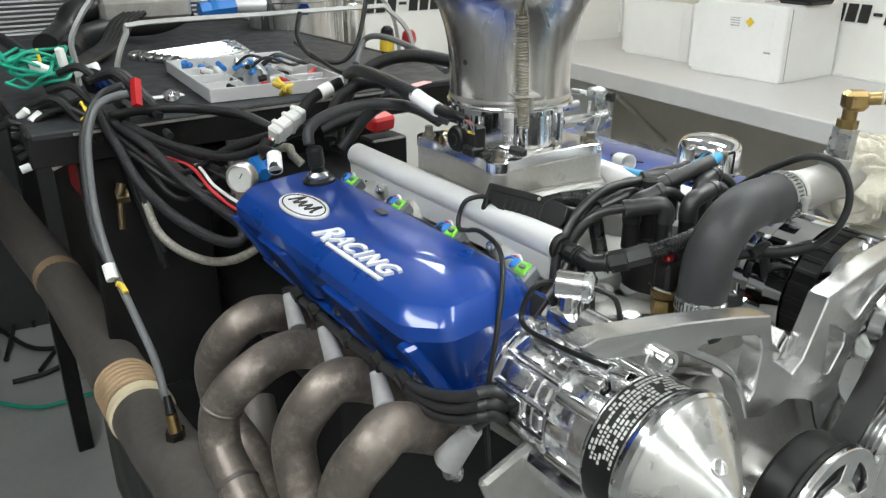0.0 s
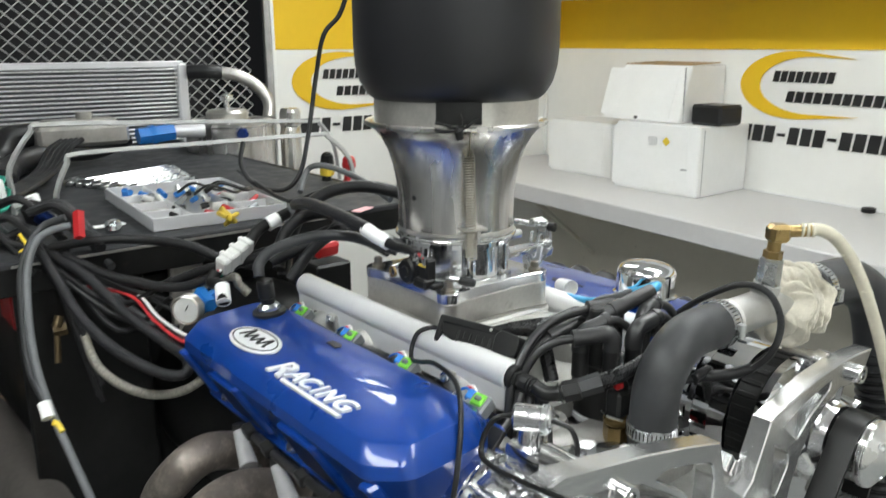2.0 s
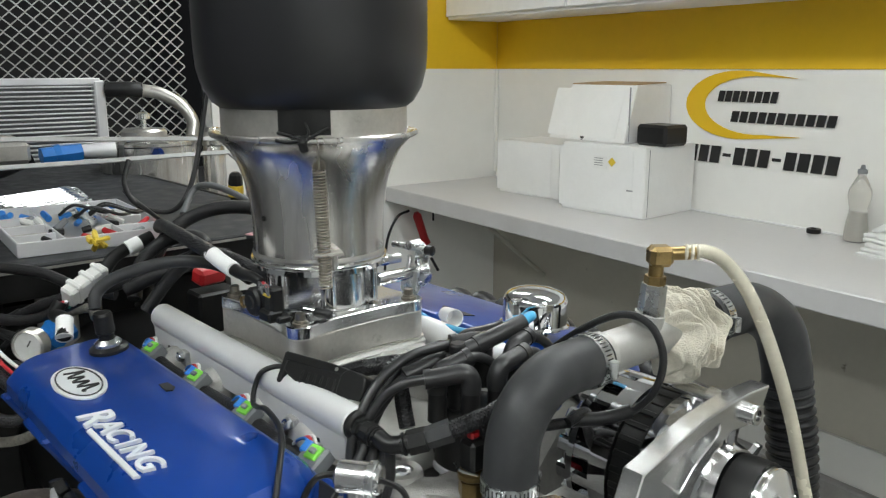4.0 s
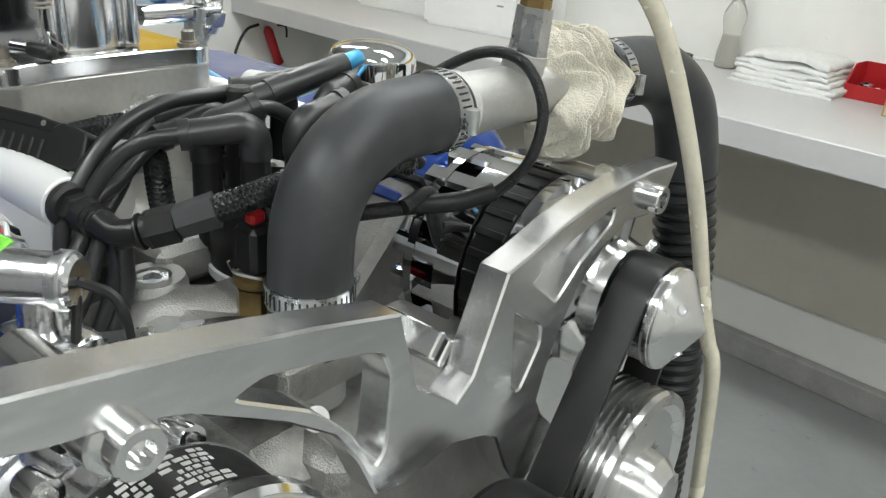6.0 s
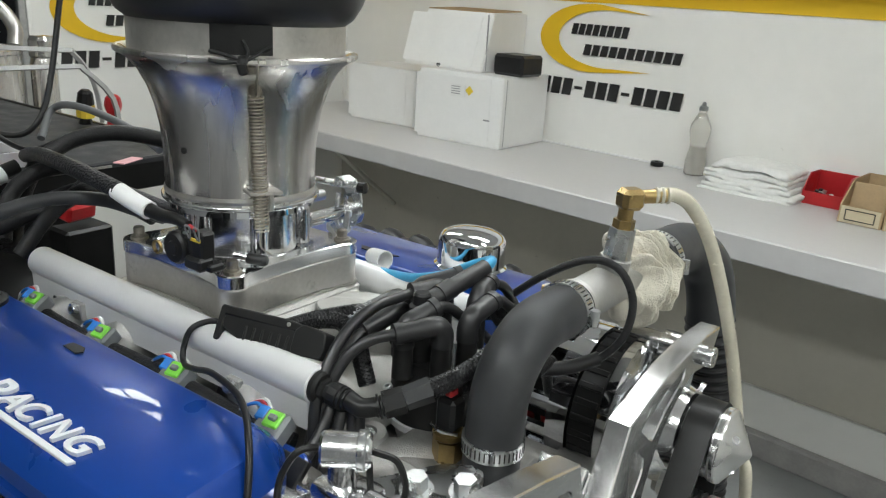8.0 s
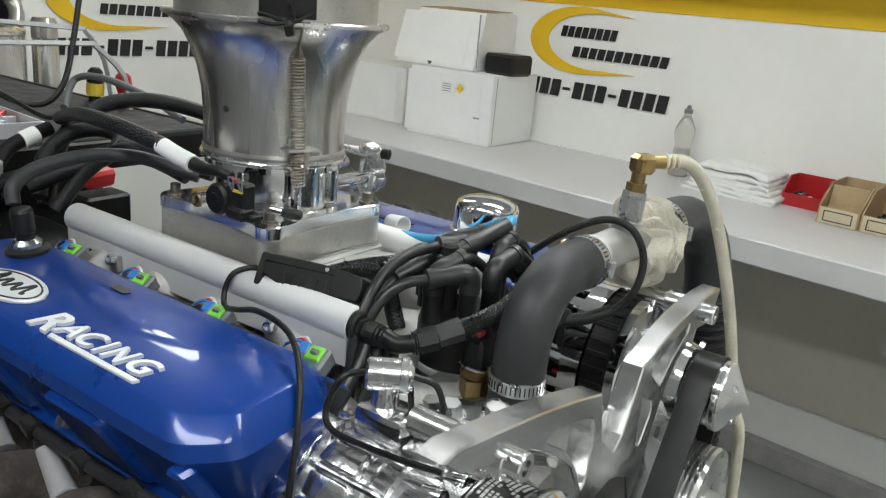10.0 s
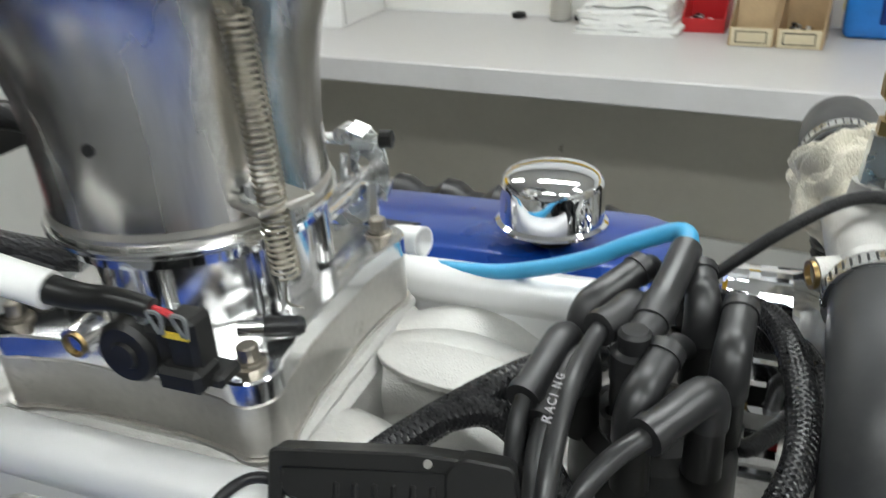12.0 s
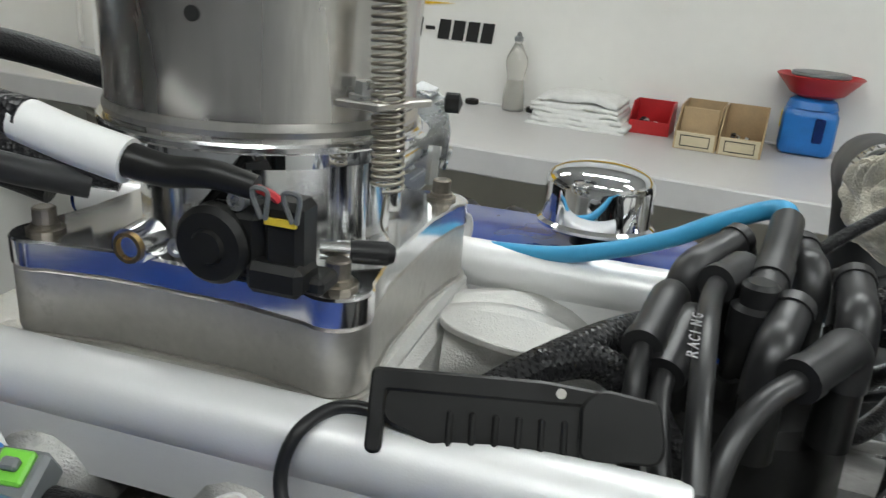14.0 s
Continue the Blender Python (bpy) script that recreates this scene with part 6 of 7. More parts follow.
part("upper_jaw", prism(round_poly([(0.0, 0.002), (0.004, 0.002), (0.004, 0.024), (0.078, 0.024), (0.080, 0.028), (0.060, 0.030), (0.0, 0.030)], 0.002), 0.019, Bc @ Matrix.Translation((0, 0, -0.0095)), bev=0.001), PLASTIC, tc_)
part("clamp_head", prism(round_poly([(0.074, 0.006), (0.100, 0.006), (0.102, 0.011), (0.100, 0.026), (0.080, 0.029), (0.074, 0.024)], 0.003), 0.021, Bc @ Matrix.Translation((0, 0, -0.0105)), bev=0.001), PLASTIC, tc_)
for k in range(6):
    p = Bc @ Vector((0.028 + 0.008 * k, 0.011, 0.0080))
    part("grip_rib", box(p, (0.0025, 0.003, 0.014), 0.0008, Bc.to_3x3() @ Euler((radians(90), 0, 0)).to_matrix()), PLASTIC, tc_)
part("pivot_pin", rod(Bc @ Vector((0.066, 0.027, -0.0098)), Bc @ Vector((0.066, 0.027, 0.0100)), 0.0018), SPACER, tc_)
part("clamp_lead", tube([Bc @ Vector((0.008, 0.014, 0)), (0.088, -0.106, 1.567), (0.078, -0.120, 1.562), (0.075, -0.127, 1.546), (0.084, -0.134, 1.536), (0.11, -0.143, 1.543), (0.15, -0.155, 1.557), (0.20, -0.170, 1.559), (0.238, -0.195, 1.547), (0.257, -0.215, 1.51), (0.267, -0.232, 1.46), (0.28, -0.24, 1.40), (0.30, -0.24, 1.33)], 0.0026, 9), RUBBER, tc_)

# plug wires under the near head
pw = thing("plug_wire_bundle", "bundle of black printed plug wires under the cover", "plug wires", (0.2, -0.25, 1.40))
for k in range(3):
    dz = 0.011 * k
    part("wire", tube([(0.215, -0.14 - 0.01 * k, 1.45), (0.258, -0.200, 1.440 - dz), Vector((0.307, -0.262, 1.492)) - Vector((0, 0, dz)), Vector((0.287, -0.276, 1.481)) - Vector((0, 0, dz)), Vector((0.248, -0.284, 1.468)) - Vector((0, 0, dz * 0.8)), (0.204, -0.286, 1.463), (0.127, -0.286, 1.457), (0.047, -0.284, 1.454), (-0.036, -0.280, 1.452)][: (9, 7, 6)[k]], 0.0052, 12), BLACKBOOT, pw)
for k, p in enumerate(((0.215, -0.287, 1.465), (0.169, -0.287, 1.461), (0.105, -0.287, 1.457), (0.030, -0.286, 1.456), (-0.018, -0.284, 1.457))):
    part("loom_clip", box(p, (0.016, 0.012, 0.015), 0.002, Euler((0.3, 0.3, 0)).to_matrix()), PLASTIC, pw)
for a, b in (((-0.054, -0.280, 1.442), (-0.010, -0.290, 1.418)), ((0.045, -0.284, 1.442), (0.097, -0.296, 1.425)), ((0.163, -0.286, 1.447), (0.200, -0.298, 1.430))):
    t = thing("plug_boot", "grey ceramic spark plug boot", "plug boot", b, "plug boots")
    part("sleeve", rod(a, b, 0.0070, 0.0105, 18, bev=0.001), BOOT, t)
    part("cap", rod(Vector(a) + Vector((-0.002, 0, 0.008)), a, 0.0065, 0.0072), RUBBER, t)
t = thing("plug_boot", "grey ceramic spark plug boot beside the compressor", "plug boot", (0.265, -0.275, 1.402), "plug boots")
part("sleeve", rod((0.288, -0.262, 1.446), (0.265, -0.275, 1.402), 0.0085, 0.0135, 18, bev=0.0015), BOOT, t)
part("lead", tube([(0.288, -0.262, 1.446), (0.292, -0.250, 1.455), (0.281, -0.230, 1.452)], 0.0050, 12), BLACKBOOT, t)


# ---- exhaust headers ----
hd = thing("exhaust_header", "four-tube steel header, heat-stained brown", "exhaust header", (0.06, -0.32, 1.2))
part("flange", prism(round_poly([(-0.15, 1.345), (0.28, 1.345), (0.28, 1.40), (-0.15, 1.40)], 0.012), 0.010, basis((0, -0.250, 0), (1, 0, 0), (0, 0.25, 1)) @ Matrix.Translation((0, 0.03, 0))), EXH, hd)
TUBES = (
    [(-0.085, -0.235, 1.385), (-0.061, -0.310, 1.423), (-0.060, -0.352, 1.410), (-0.112, -0.362, 1.344), (-0.124, -0.352, 1.268), (-0.077, -0.340, 1.232), (-0.039, -0.330, 1.184)],
    [(0.005, -0.235, 1.378), (0.009, -0.310, 1.406), (0.029, -0.366, 1.404), (0.010, -0.392, 1.365), (0.015, -0.400, 1.321), (0.058, -0.400, 1.298), (0.109, -0.400, 1.275)],
    [(0.118, -0.235, 1.388), (0.136, -0.310, 1.433), (0.139, -0.345, 1.419), (0.122, -0.358, 1.376), (0.132, -0.362, 1.344), (0.153, -0.362, 1.310), (0.181, -0.360, 1.275)],
    [(0.222, -0.235, 1.388), (0.243, -0.310, 1.440), (0.258, -0.345, 1.441), (0.242, -0.362, 1.404), (0.240, -0.366, 1.369), (0.266, -0.370, 1.342)],
)
for k, pts in enumerate(TUBES):
    part("primary_tube", tube(pts, 0.0220, 22, 7), EXH, hd, "heat-stained bent steel tube")
for k, p in ((1, 3), (1, 5), (2, 5)):
    c = Vector(TUBES[k][p])
    d_ = Vector(TUBES[k][p + 1 if p + 1 < len(TUBES[k]) else p]) - Vector(TUBES[k][p - 1])
    part("weld_bead", lathe([(0.0219, -0.003), (0.0237, -0.001), (0.0237, 0.001), (0.0219, 0.003)], c, d_, 24), EXH2, hd)
for x in (-0.045, 0.06, 0.17, 0.262):
    part("flange_bolt", hexbolt((x, -0.262, 1.385), (0, -1, 0.2), 0.007, 0.012), STEEL, hd)

fh = thing("exhaust_header", "black heat-wrapped header tubes of the far bank", "exhaust header", (0.0, 0.33, 1.45))
part("wrapped_run", corrugated([(-0.24, 0.335, 1.470), (-0.10, 0.338, 1.490), (0.03, 0.338, 1.492), (0.16, 0.335, 1.482), (0.24, 0.330, 1.46)], 0.0250, 0.0050, 0.0125, 18), RUBBER, fh)
for x in (-0.085, 0.005, 0.118, 0.222):
    part("primary_tube", tube([(x, 0.235, 1.400), (x + 0.01, 0.290, 1.440), (x + 0.015, 0.330, 1.465)], 0.021, 16), RUBBER, fh)

ex_ = thing("exhaust_pipe", "large grey exhaust pipe running back from the header", "exhaust pipe", (-0.6, -0.41, 1.1))
line = [(0.003, -0.384, 1.164), (-0.136, -0.400, 1.167), (-0.319, -0.403, 1.144), (-0.526, -0.403, 1.135), (-0.754, -0.406, 1.139), (-0.998, -0.413, 1.143), (-1.217, -0.430, 1.151), (-1.511, -0.455, 1.177), (-2.099, -0.513, 1.250)]
part("pipe", tube(line, (0.046, 0.050), 28, 6), EXH2, ex_)
c1, c2 = Vector(line[2]), Vector(line[3])
dv = (c2 - c1).normalized()
part("band", lathe([(0.0470, -0.012), (0.0505, -0.010), (0.0505, 0.010), (0.0470, 0.012)], c1 + dv * 0.07, dv, 36), TAN, ex_, "pale heat band")
part("flex_bellows", corrugated([c1 + dv * 0.085, c1 + dv * 0.13, c1 + dv * 0.175], 0.0490, 0.0012, 0.0035, 32), RUST, ex_, "brown corrugated flex section")
part("heat_ring", lathe([(0.0485, -0.02), (0.0500, 0), (0.0485, 0.02)], Vector(line[5]), Vector(line[6]) - Vector(line[5]), 32), RUST, ex_)
part("sensor_bung", rod((-0.197, -0.400, 1.199), (-0.189, -0.401, 1.224), 0.013, seg=6), PLASTIC, ex_)
part("sensor_body", rod((-0.188, -0.401, 1.222), (-0.193, -0.402, 1.247), 0.009, 0.008), BRASS, ex_, "brass sensor body")
part("sensor_neck", rod((-0.193, -0.402, 1.247), (-0.205, -0.401, 1.268), 0.0075, 0.005), PLASTIC, ex_)
part("second_pipe", tube([(-0.244, -0.272, 1.191), (-0.188, -0.286, 1.141), (-0.138, -0.291, 1.077)], 0.03, 20), EXH2, ex_)

# ---- dyno stand with its top ----
st = thing("dyno_stand", "oily black steel dyno housing under the bench top", "dyno housing", (-1.0, -0.05, 0))
part("housing", box((-0.93, -0.075, 0.95), (0.62, 0.56, 1.10), 0.02), BLACKSTEEL, st)
part("bellhousing", lathe([(0.19, -0.62), (0.19, -0.30), (0.17, -0.235)], (0, 0, 1.25), (1, 0, 0), 40), BLACKSTEEL, st)
part("side_panel", box((-0.585, -0.30, 1.28), (0.012, 0.20, 0.44), 0.004), BLACKSTEEL, st)
part("inner_bracket", box((-0.60, -0.12, 1.44), (0.02, 0.06, 0.16), 0.004), SPACER, st, "dull steel bracket")
part("leg", box((-0.70, -0.30, (FZ + 0.44) / 2), (0.06, 0.06, 0.44 - FZ), 0.005), BLACKSTEEL, st)
part("leg", box((-0.70, 0.16, (FZ + 0.44) / 2), (0.06, 0.06, 0.44 - FZ), 0.005), BLACKSTEEL, st)
part("leg", box((-1.18, -0.30, (FZ + 0.44) / 2), (0.06, 0.06, 0.44 - FZ), 0.005), BLACKSTEEL, st)
part("leg", box((-1.18, 0.16, (FZ + 0.44) / 2), (0.06, 0.06, 0.44 - FZ), 0.005), BLACKSTEEL, st)
part("red_guard", box((-0.80, -0.37, 1.45), (0.10, 0.012, 0.13), 0.004), RED, st, "dark red guard")
part("floor_pedestal", box((0.0, 0.0, (FZ + 0.88) / 2), (0.7, 0.20, 0.88 - FZ), 0.01), BLACKSTEEL, st)
tbx = thing("work_surface", "dark rubber-matted steel top over the dyno", "work surface", (-1.25, -0.03, 1.49))
part("mat", box((-1.255, -0.045, 1.5485), (1.39, 0.83, 0.013), 0.003), MAT_TOP, tbx)
part("steel_edge", box((-0.566, -0.045, 1.526), (0.010, 0.84, 0.050), 0.002), BLACKSTEEL, tbx, "black steel front edge")
part("edge_strip", box((-0.5595, -0.10, 1.5475), (0.003, 0.60, 0.004)), SPACER, tbx, "bare steel strip")
part("deck", box((-1.255, -0.045, 1.5215), (1.37, 0.82, 0.036), 0.003), BLACKSTEEL, tbx)
part("edge_flange", box((-1.25, 0.374, 1.540), (1.38, 0.010, 0.034), 0.002), BLACKSTEEL, tbx)
part("support_leg", box((-1.85, -0.35, (FZ + 1.5) / 2), (0.05, 0.05, 1.5 - FZ), 0.004), BLACKSTEEL, tbx)
part("support_leg", box((-1.85, 0.30, (FZ + 1.5) / 2), (0.05, 0.05, 1.5 - FZ), 0.004), BLACKSTEEL, tbx)

# bent flat rails over the top
rl = thing("guard_rail", "bent grey steel flat-bar rails", "rail", (-0.9, 0.0, 1.555))
part("bar", tube([(-0.935, -0.315, 1.555), (-0.932, -0.315, 1.60), (-0.930, -0.314, 1.648), (-0.928, -0.270, 1.712), (-0.926, -0.24, 1.723), (-0.900, 0.05, 1.712), (-0.875, 0.30, 1.700), (-0.872, 0.325, 1.695), (-0.868, 0.36, 1.64), (-0.866, 0.372, 1.56)], 0.0055, 4, 3), DULLBAR, rl)
part("bar", tube([(-0.862, -0.255, 1.555), (-0.860, -0.255, 1.60), (-0.858, -0.230, 1.655), (-0.855, -0.205, 1.672), (-0.83, 0.05, 1.675), (-0.80, 0.27, 1.678), (-0.795, 0.30, 1.672), (-0.78, 0.345, 1.62), (-0.775, 0.352, 1.556)], 0.0055, 4, 3), DULLBAR, rl)

# radiator
rd = thing("radiator", "aluminium radiator core with horizontal tubes", "radiator", (-1.9, 0.0, 1.555))
part("top_tank", box((-1.90, -0.02, 1.808), (0.060, 0.86, 0.020), 0.003), ANODISED, rd)
part("side_tank", box((-1.90, 0.405, 1.680), (0.066, 0.034, 0.262), 0.005), ANODISED, rd)
part("side_tank", box((-1.90, -0.445, 1.680), (0.066, 0.034, 0.262), 0.005), ANODISED, rd)
part("fin_pack", box((-1.905, -0.02, 1.678), (0.040, 0.81, 0.246)), GREYPL, rd, "dark fin pack")
for k in range(18):
    part("core_tube", box((-1.89, -0.02, 1.566 + k * 0.0133), (0.050, 0.81, 0.0042), 0.001), ANODISED, rd)
part("foot", box((-1.9, -0.2, 1.557), (0.08, 0.5, 0.006)), ANODISED, rd)
hz = thing("radiator_hose", "grey hose from radiator to the tank", "hose", (-1.85, 0.42, 1.75))
part("rubber_end", tube([(-1.87, 0.425, 1.782), (-1.84, 0.47, 1.783), (-1.83, 0.52, 1.78)], 0.024, 16), RUBBER, hz)
part("pipe", tube([(-1.83, 0.515, 1.78), (-1.80, 0.57, 1.768), (-1.76, 0.62, 1.73), (-1.73, 0.64, 1.68), (-1.70, 0.62, 1.63)], 0.020, 16), SPACER, hz)
tk_ = thing("coolant_tank", "round brushed aluminium tank with clamped lid", "tank", (-1.62, 0.45, 1.45))
part("tank_wall", lathe([(0.135, 1.44), (0.135, 1.628), (0.138, 1.632), (0.138, 1.640), (0.120, 1.646), (0.075, 1.648)], (-1.60, 0.44, 0), seg=48), BRUSHED, tk_)
part("lid", lathe([(0.062, 1.647), (0.064, 1.652), (0.064, 1.668), (0.055, 1.676), (0, 1.678)], (-1.60, 0.43, 0), seg=36), SPACER, tk_)
part("valve_knob", lathe([(0.008, 1.676), (0.008, 1.70), (0.020, 1.704), (0.020, 1.718), (0.010, 1.724), (0, 1.725)], (-1.60, 0.43, 0), seg=20), POLISHED, tk_)
part("side_fitting", rod((-1.465, 0.41, 1.615), (-1.445, 0.405, 1.615), 0.018, seg=6), DEEPBLUE, tk_)
part("pressure_bottle", lathe([(0.03, 1.46), (0.034, 1.465), (0.034, 1.60), (0.030, 1.615), (0.034, 1.62), (0.034, 1.66), (0.028, 1.672), (0, 1.674)], (-1.56, 0.625, 0), seg=28), BRUSHED, tk_)
part("stand", box((-1.60, 0.44, 1.425), (0.2, 0.3, 0.03), 0.004), BLACKSTEEL, tk_)
part("stand_leg", box((-1.60, 0.46, (FZ + 1.41) / 2), (0.06, 0.10, 1.41 - FZ), 0.004), BLACKSTEEL, tk_)
al2 = thing("hose_fitting", "blue and silver line fitting on a hose", "fitting", (-1.5, 0.2, 1.62))
part("nut", rod((-1.49, 0.115, 1.625), (-1.49, 0.215, 1.632), 0.024, seg=6), JUG, al2)
part("tail", rod((-1.49, 0.215, 1.632), (-1.48, 0.30, 1.632), 0.017, 0.022), ANODISED, al2)
part("nut", rod((-1.492, 0.15, 1.627), (-1.49, 0.165, 1.630), 0.028, seg=6), JUG, al2)
mv = thing("motor_valve", "cast housing with black coolant hoses", "valve housing", (-1.5, -0.05, 1.56))
part("casting", box((-1.50, -0.03, 1.640), (0.09, 0.23, 0.055), 0.010), SPACER, mv)
part("casting_top", box((-1.50, -0.03, 1.672), (0.07, 0.18, 0.020), 0.006), SPACER, mv)
part("knob", rod((-1.49, -0.02, 1.68), (-1.49, -0.02, 1.70), 0.02), SPACER, mv)
part("hose", tube([(-1.50, 0.09, 1.63), (-1.50, 0.0, 1.60), (-1.48, -0.12, 1.60), (-1.40, -0.22, 1.585), (-1.2, -0.28, 1.58)], 0.028, 16), RUBBER, mv)
part("hose", tube([(-1.52, -0.14, 1.645), (-1.50, -0.20, 1.64), (-1.46, -0.24, 1.60), (-1.35, -0.30, 1.58)], 0.032, 16), RUBBER, mv)
for k in range(5):
    part("lead", tube([(-1.38, -0.06 - 0.012 * k, 1.64), (-1.34, -0.10 - 0.012 * k, 1.625), (-1.26, -0.16 - 0.01 * k, 1.585), (-1.08, -0.26 - 0.01 * k, 1.575), (-0.95, -0.33, 1.58)], 0.007, 8), RUBBER, mv)

# sorting tray
ty = thing("parts_tray", "grey metal tray with dividers and loose connectors", "tray", (-0.74, 0.0, 1.555))
TM = Matrix.Translation((-0.790, -0.024, 1.5555)) @ Matrix.Rotation(radians(-5), 4, "Z")
TW, TD, TH = 0.365, 0.245, 0.024


def tbox(c, s, bev=0.001):
    bm = box(c, s, bev)
    bm.transform(TM)
    return bm


part("tray_floor", tbox((0, 0, 0.002), (TW, TD, 0.004)), SPACER, ty)
for sx in (-1, 1):
    part("tray_wall", tbox((sx * TW / 2, 0, TH / 2), (0.004, TD + 0.004, TH)), ANODISED, ty)
    part("tray_wall", tbox((0, sx * TD / 2, TH / 2), (TW, 0.004, TH)), ANODISED, ty)
part("divider", tbox((0, -TD / 2 + 0.075, TH * 0.42), (TW - 0.006, 0.003, TH * 0.8)), ANODISED, ty)
part("divider", tbox((0, TD / 2 - 0.075, TH * 0.42), (TW - 0.006, 0.003, TH * 0.8)), ANODISED, ty)
for k in range(3):
    for y in (-TD / 2 + 0.038, TD / 2 - 0.038):
        part("divider", tbox((-TW / 2 + TW * (k + 1) / 4, y, TH * 0.40), (0.003, 0.070, TH * 0.75)), ANODISED, ty)
rng = random.Random(11)
for k in range(34):
    p = TM @ Vector((rng.uniform(-0.15, 0.15), rng.uniform(-0.11, 0.11) if k % 3 else rng.uniform(-0.05, 0.05), 0.006))
    m_ = (BLUEW, PLASTIC, GREYPL, JUG, STEEL, PALEPL, RED, STEEL)[k % 8]
    d_ = Vector((rng.uniform(-1, 1), rng.uniform(-1, 1), rng.uniform(0.1, 0.5))).normalized()
    L_ = rng.uniform(0.016, 0.034)
    solo("loose_connector", rod(p + Vector((0, 0, 0.004)), p + Vector((0, 0, 0.004)) + d_ * L_, rng.uniform(0.005, 0.008), rng.uniform(0.004, 0.007), 8, bev=0.001), m_, "small connector or fastener loose in the tray", "connector", "tray oddments")
for k in range(4):
    a = TM @ Vector((rng.uniform(-0.04, 0.06), rng.uniform(-0.06, 0.05), 0.03))
    solo("loose_lead", tube([a, a + Vector((0.03, 0.02, 0.02)), a + Vector((0.05, 0.06, 0.005)), a + Vector((0.02, 0.09, 0.0))], 0.003, 7), RUBBER, "short black lead in the tray", "lead", "tray oddments")
yt = thing("yellow_tag", "yellow twisted tag on the tray edge", "tag", (-0.6, 0.0, 1.58))
for k in range(4):
    part("strand", tube([(-0.562, -0.062, 1.592), (-0.467, -0.089, 1.600), (-0.468, -0.082, 1.590), (-0.513, -0.073, 1.580)] if k == 0 else [(-0.525, -0.083, 1.594), (-0.430, -0.108, 1.606), (-0.489, -0.066, 1.596)] if k == 1 else [(-0.539, -0.069, 1.598), (-0.460, -0.093, 1.596), (-0.487, -0.088, 1.582)] if k == 2 else [(-0.478, -0.088, 1.600), (-0.486, -0.071, 1.584)], 0.0042, 6), GOLDW, yt)

# row of spanners on the mat
for k in range(8):
    f_ = k / 7
    a = Vector((-1.215, -0.135, 1.5615)).lerp(Vector((-1.015, -0.062, 1.5615)), f_)
    b = Vector((-1.300, 0.110, 1.5615)).lerp(Vector((-1.085, 0.085, 1.5615)), f_)
    g = 1.0 - 0.35 * f_
    d_ = (b - a).normalized()
    ang = math.atan2(d_.y, d_.x)
    R = Euler((0, 0, ang)).to_matrix()
    t = thing("spanner", "polished combination spanner lying in a row", "spanner", a, "spanners")
    part("ring", lathe([(0.0085 * g, 0), (0.0155 * g, 0), (0.0165 * g, 0.002), (0.0165 * g, 0.010), (0.0150 * g, 0.012), (0.0085 * g, 0.012)], a - Vector((0, 0, 0.004)), (0.15, -0.2, 1), 20), STEEL, t)
    part("shank", box((a + b) / 2 + Vector((0, 0, 0.002)), ((b - a).length - 0.024 * g, 0.0095 * g, 0.0065), 0.002, R), STEEL, t)
    jaw = round_poly([(-0.014, -0.007), (0.004, -0.019), (0.022, -0.016), (0.024, -0.010), (0.006, -0.008), (0.003, 0.006), (0.022, 0.010), (0.018, 0.019), (0.002, 0.018), (-0.014, 0.007)], 0.003, 2)
    part("open_jaw", prism([(x * g, y * g) for x, y in jaw], 0.008, Matrix.Translation(b - Vector((0, 0, 0.0035))) @ R.to_4x4(), bev=0.0008), STEEL, t)
sk = thing("socket_adapter", "steel socket adapter lying on the mat", "socket", (-0.73, -0.2, 1.556))
sp_ = Vector((-0.668, -0.216, 1.565))
part("socket", lathe([(0.012, 0), (0.014, 0.003), (0.014, 0.016), (0.009, 0.020), (0.006, 0.020), (0.005, 0.012), (0, 0.012)], sp_ - Vector((0, 0, 0.008)), (0.6, -0.1, 0.8), 20), CHROME, sk)
part("paper_tag", box(sp_ + Vector((-0.03, 0.0, -0.004)), (0.016, 0.06, 0.003), 0.001), LABEL, sk)


# screwdrivers
def screwdriver(base, top, colour, label):
    b, t_ = Vector(base), Vector(top)
    d_ = (t_ - b).normalized()
    t = thing("screwdriver", label, "screwdriver", base, "screwdrivers")
    L_ = (t_ - b).length
    part("handle", lathe([(0.008, 0.0), (0.013, 0.01), (0.010, 0.03), (0.0155, 0.045), (0.0165, L_ * 0.7), (0.014, L_ * 0.92), (0.008, L_)], b, d_, 10), colour, t)
    part("blade", rod(b - d_ * 0.06, b + d_ * 0.01, 0.004), STEEL, t)
    return t, d_, L_


s1, d1, L1 = screwdriver((-0.895, 0.352, 1.544), (-0.886, 0.352, 1.623), PLASTIC, "black and yellow screwdriver standing upright")
part("grip_stripe", lathe([(0.0166, 0), (0.0172, 0.005), (0.0172, 0.02), (0.0166, 0.025)], Vector((-0.891, 0.352, 1.569)), d1, 12), GOLDW, s1, "yellow grip insert")
screwdriver((-0.811, 0.362, 1.552), (-0.808, 0.362, 1.622), RED, "red-handled screwdriver standing upright")
screwdriver((-0.711, 0.330, 1.529), (-0.792, 0.360, 1.535), JUG, "blue-handled screwdriver lying on the edge")
solo("pink_slip", box((-0.523, 0.207, 1.562), (0.02, 0.05, 0.002), 0.0005, Euler((0, 0, 0.4)).to_matrix()), mat("pink_paper", (0.72, 0.40, 0.42), 0.7), "pink paper slip on the steel edge", "paper")

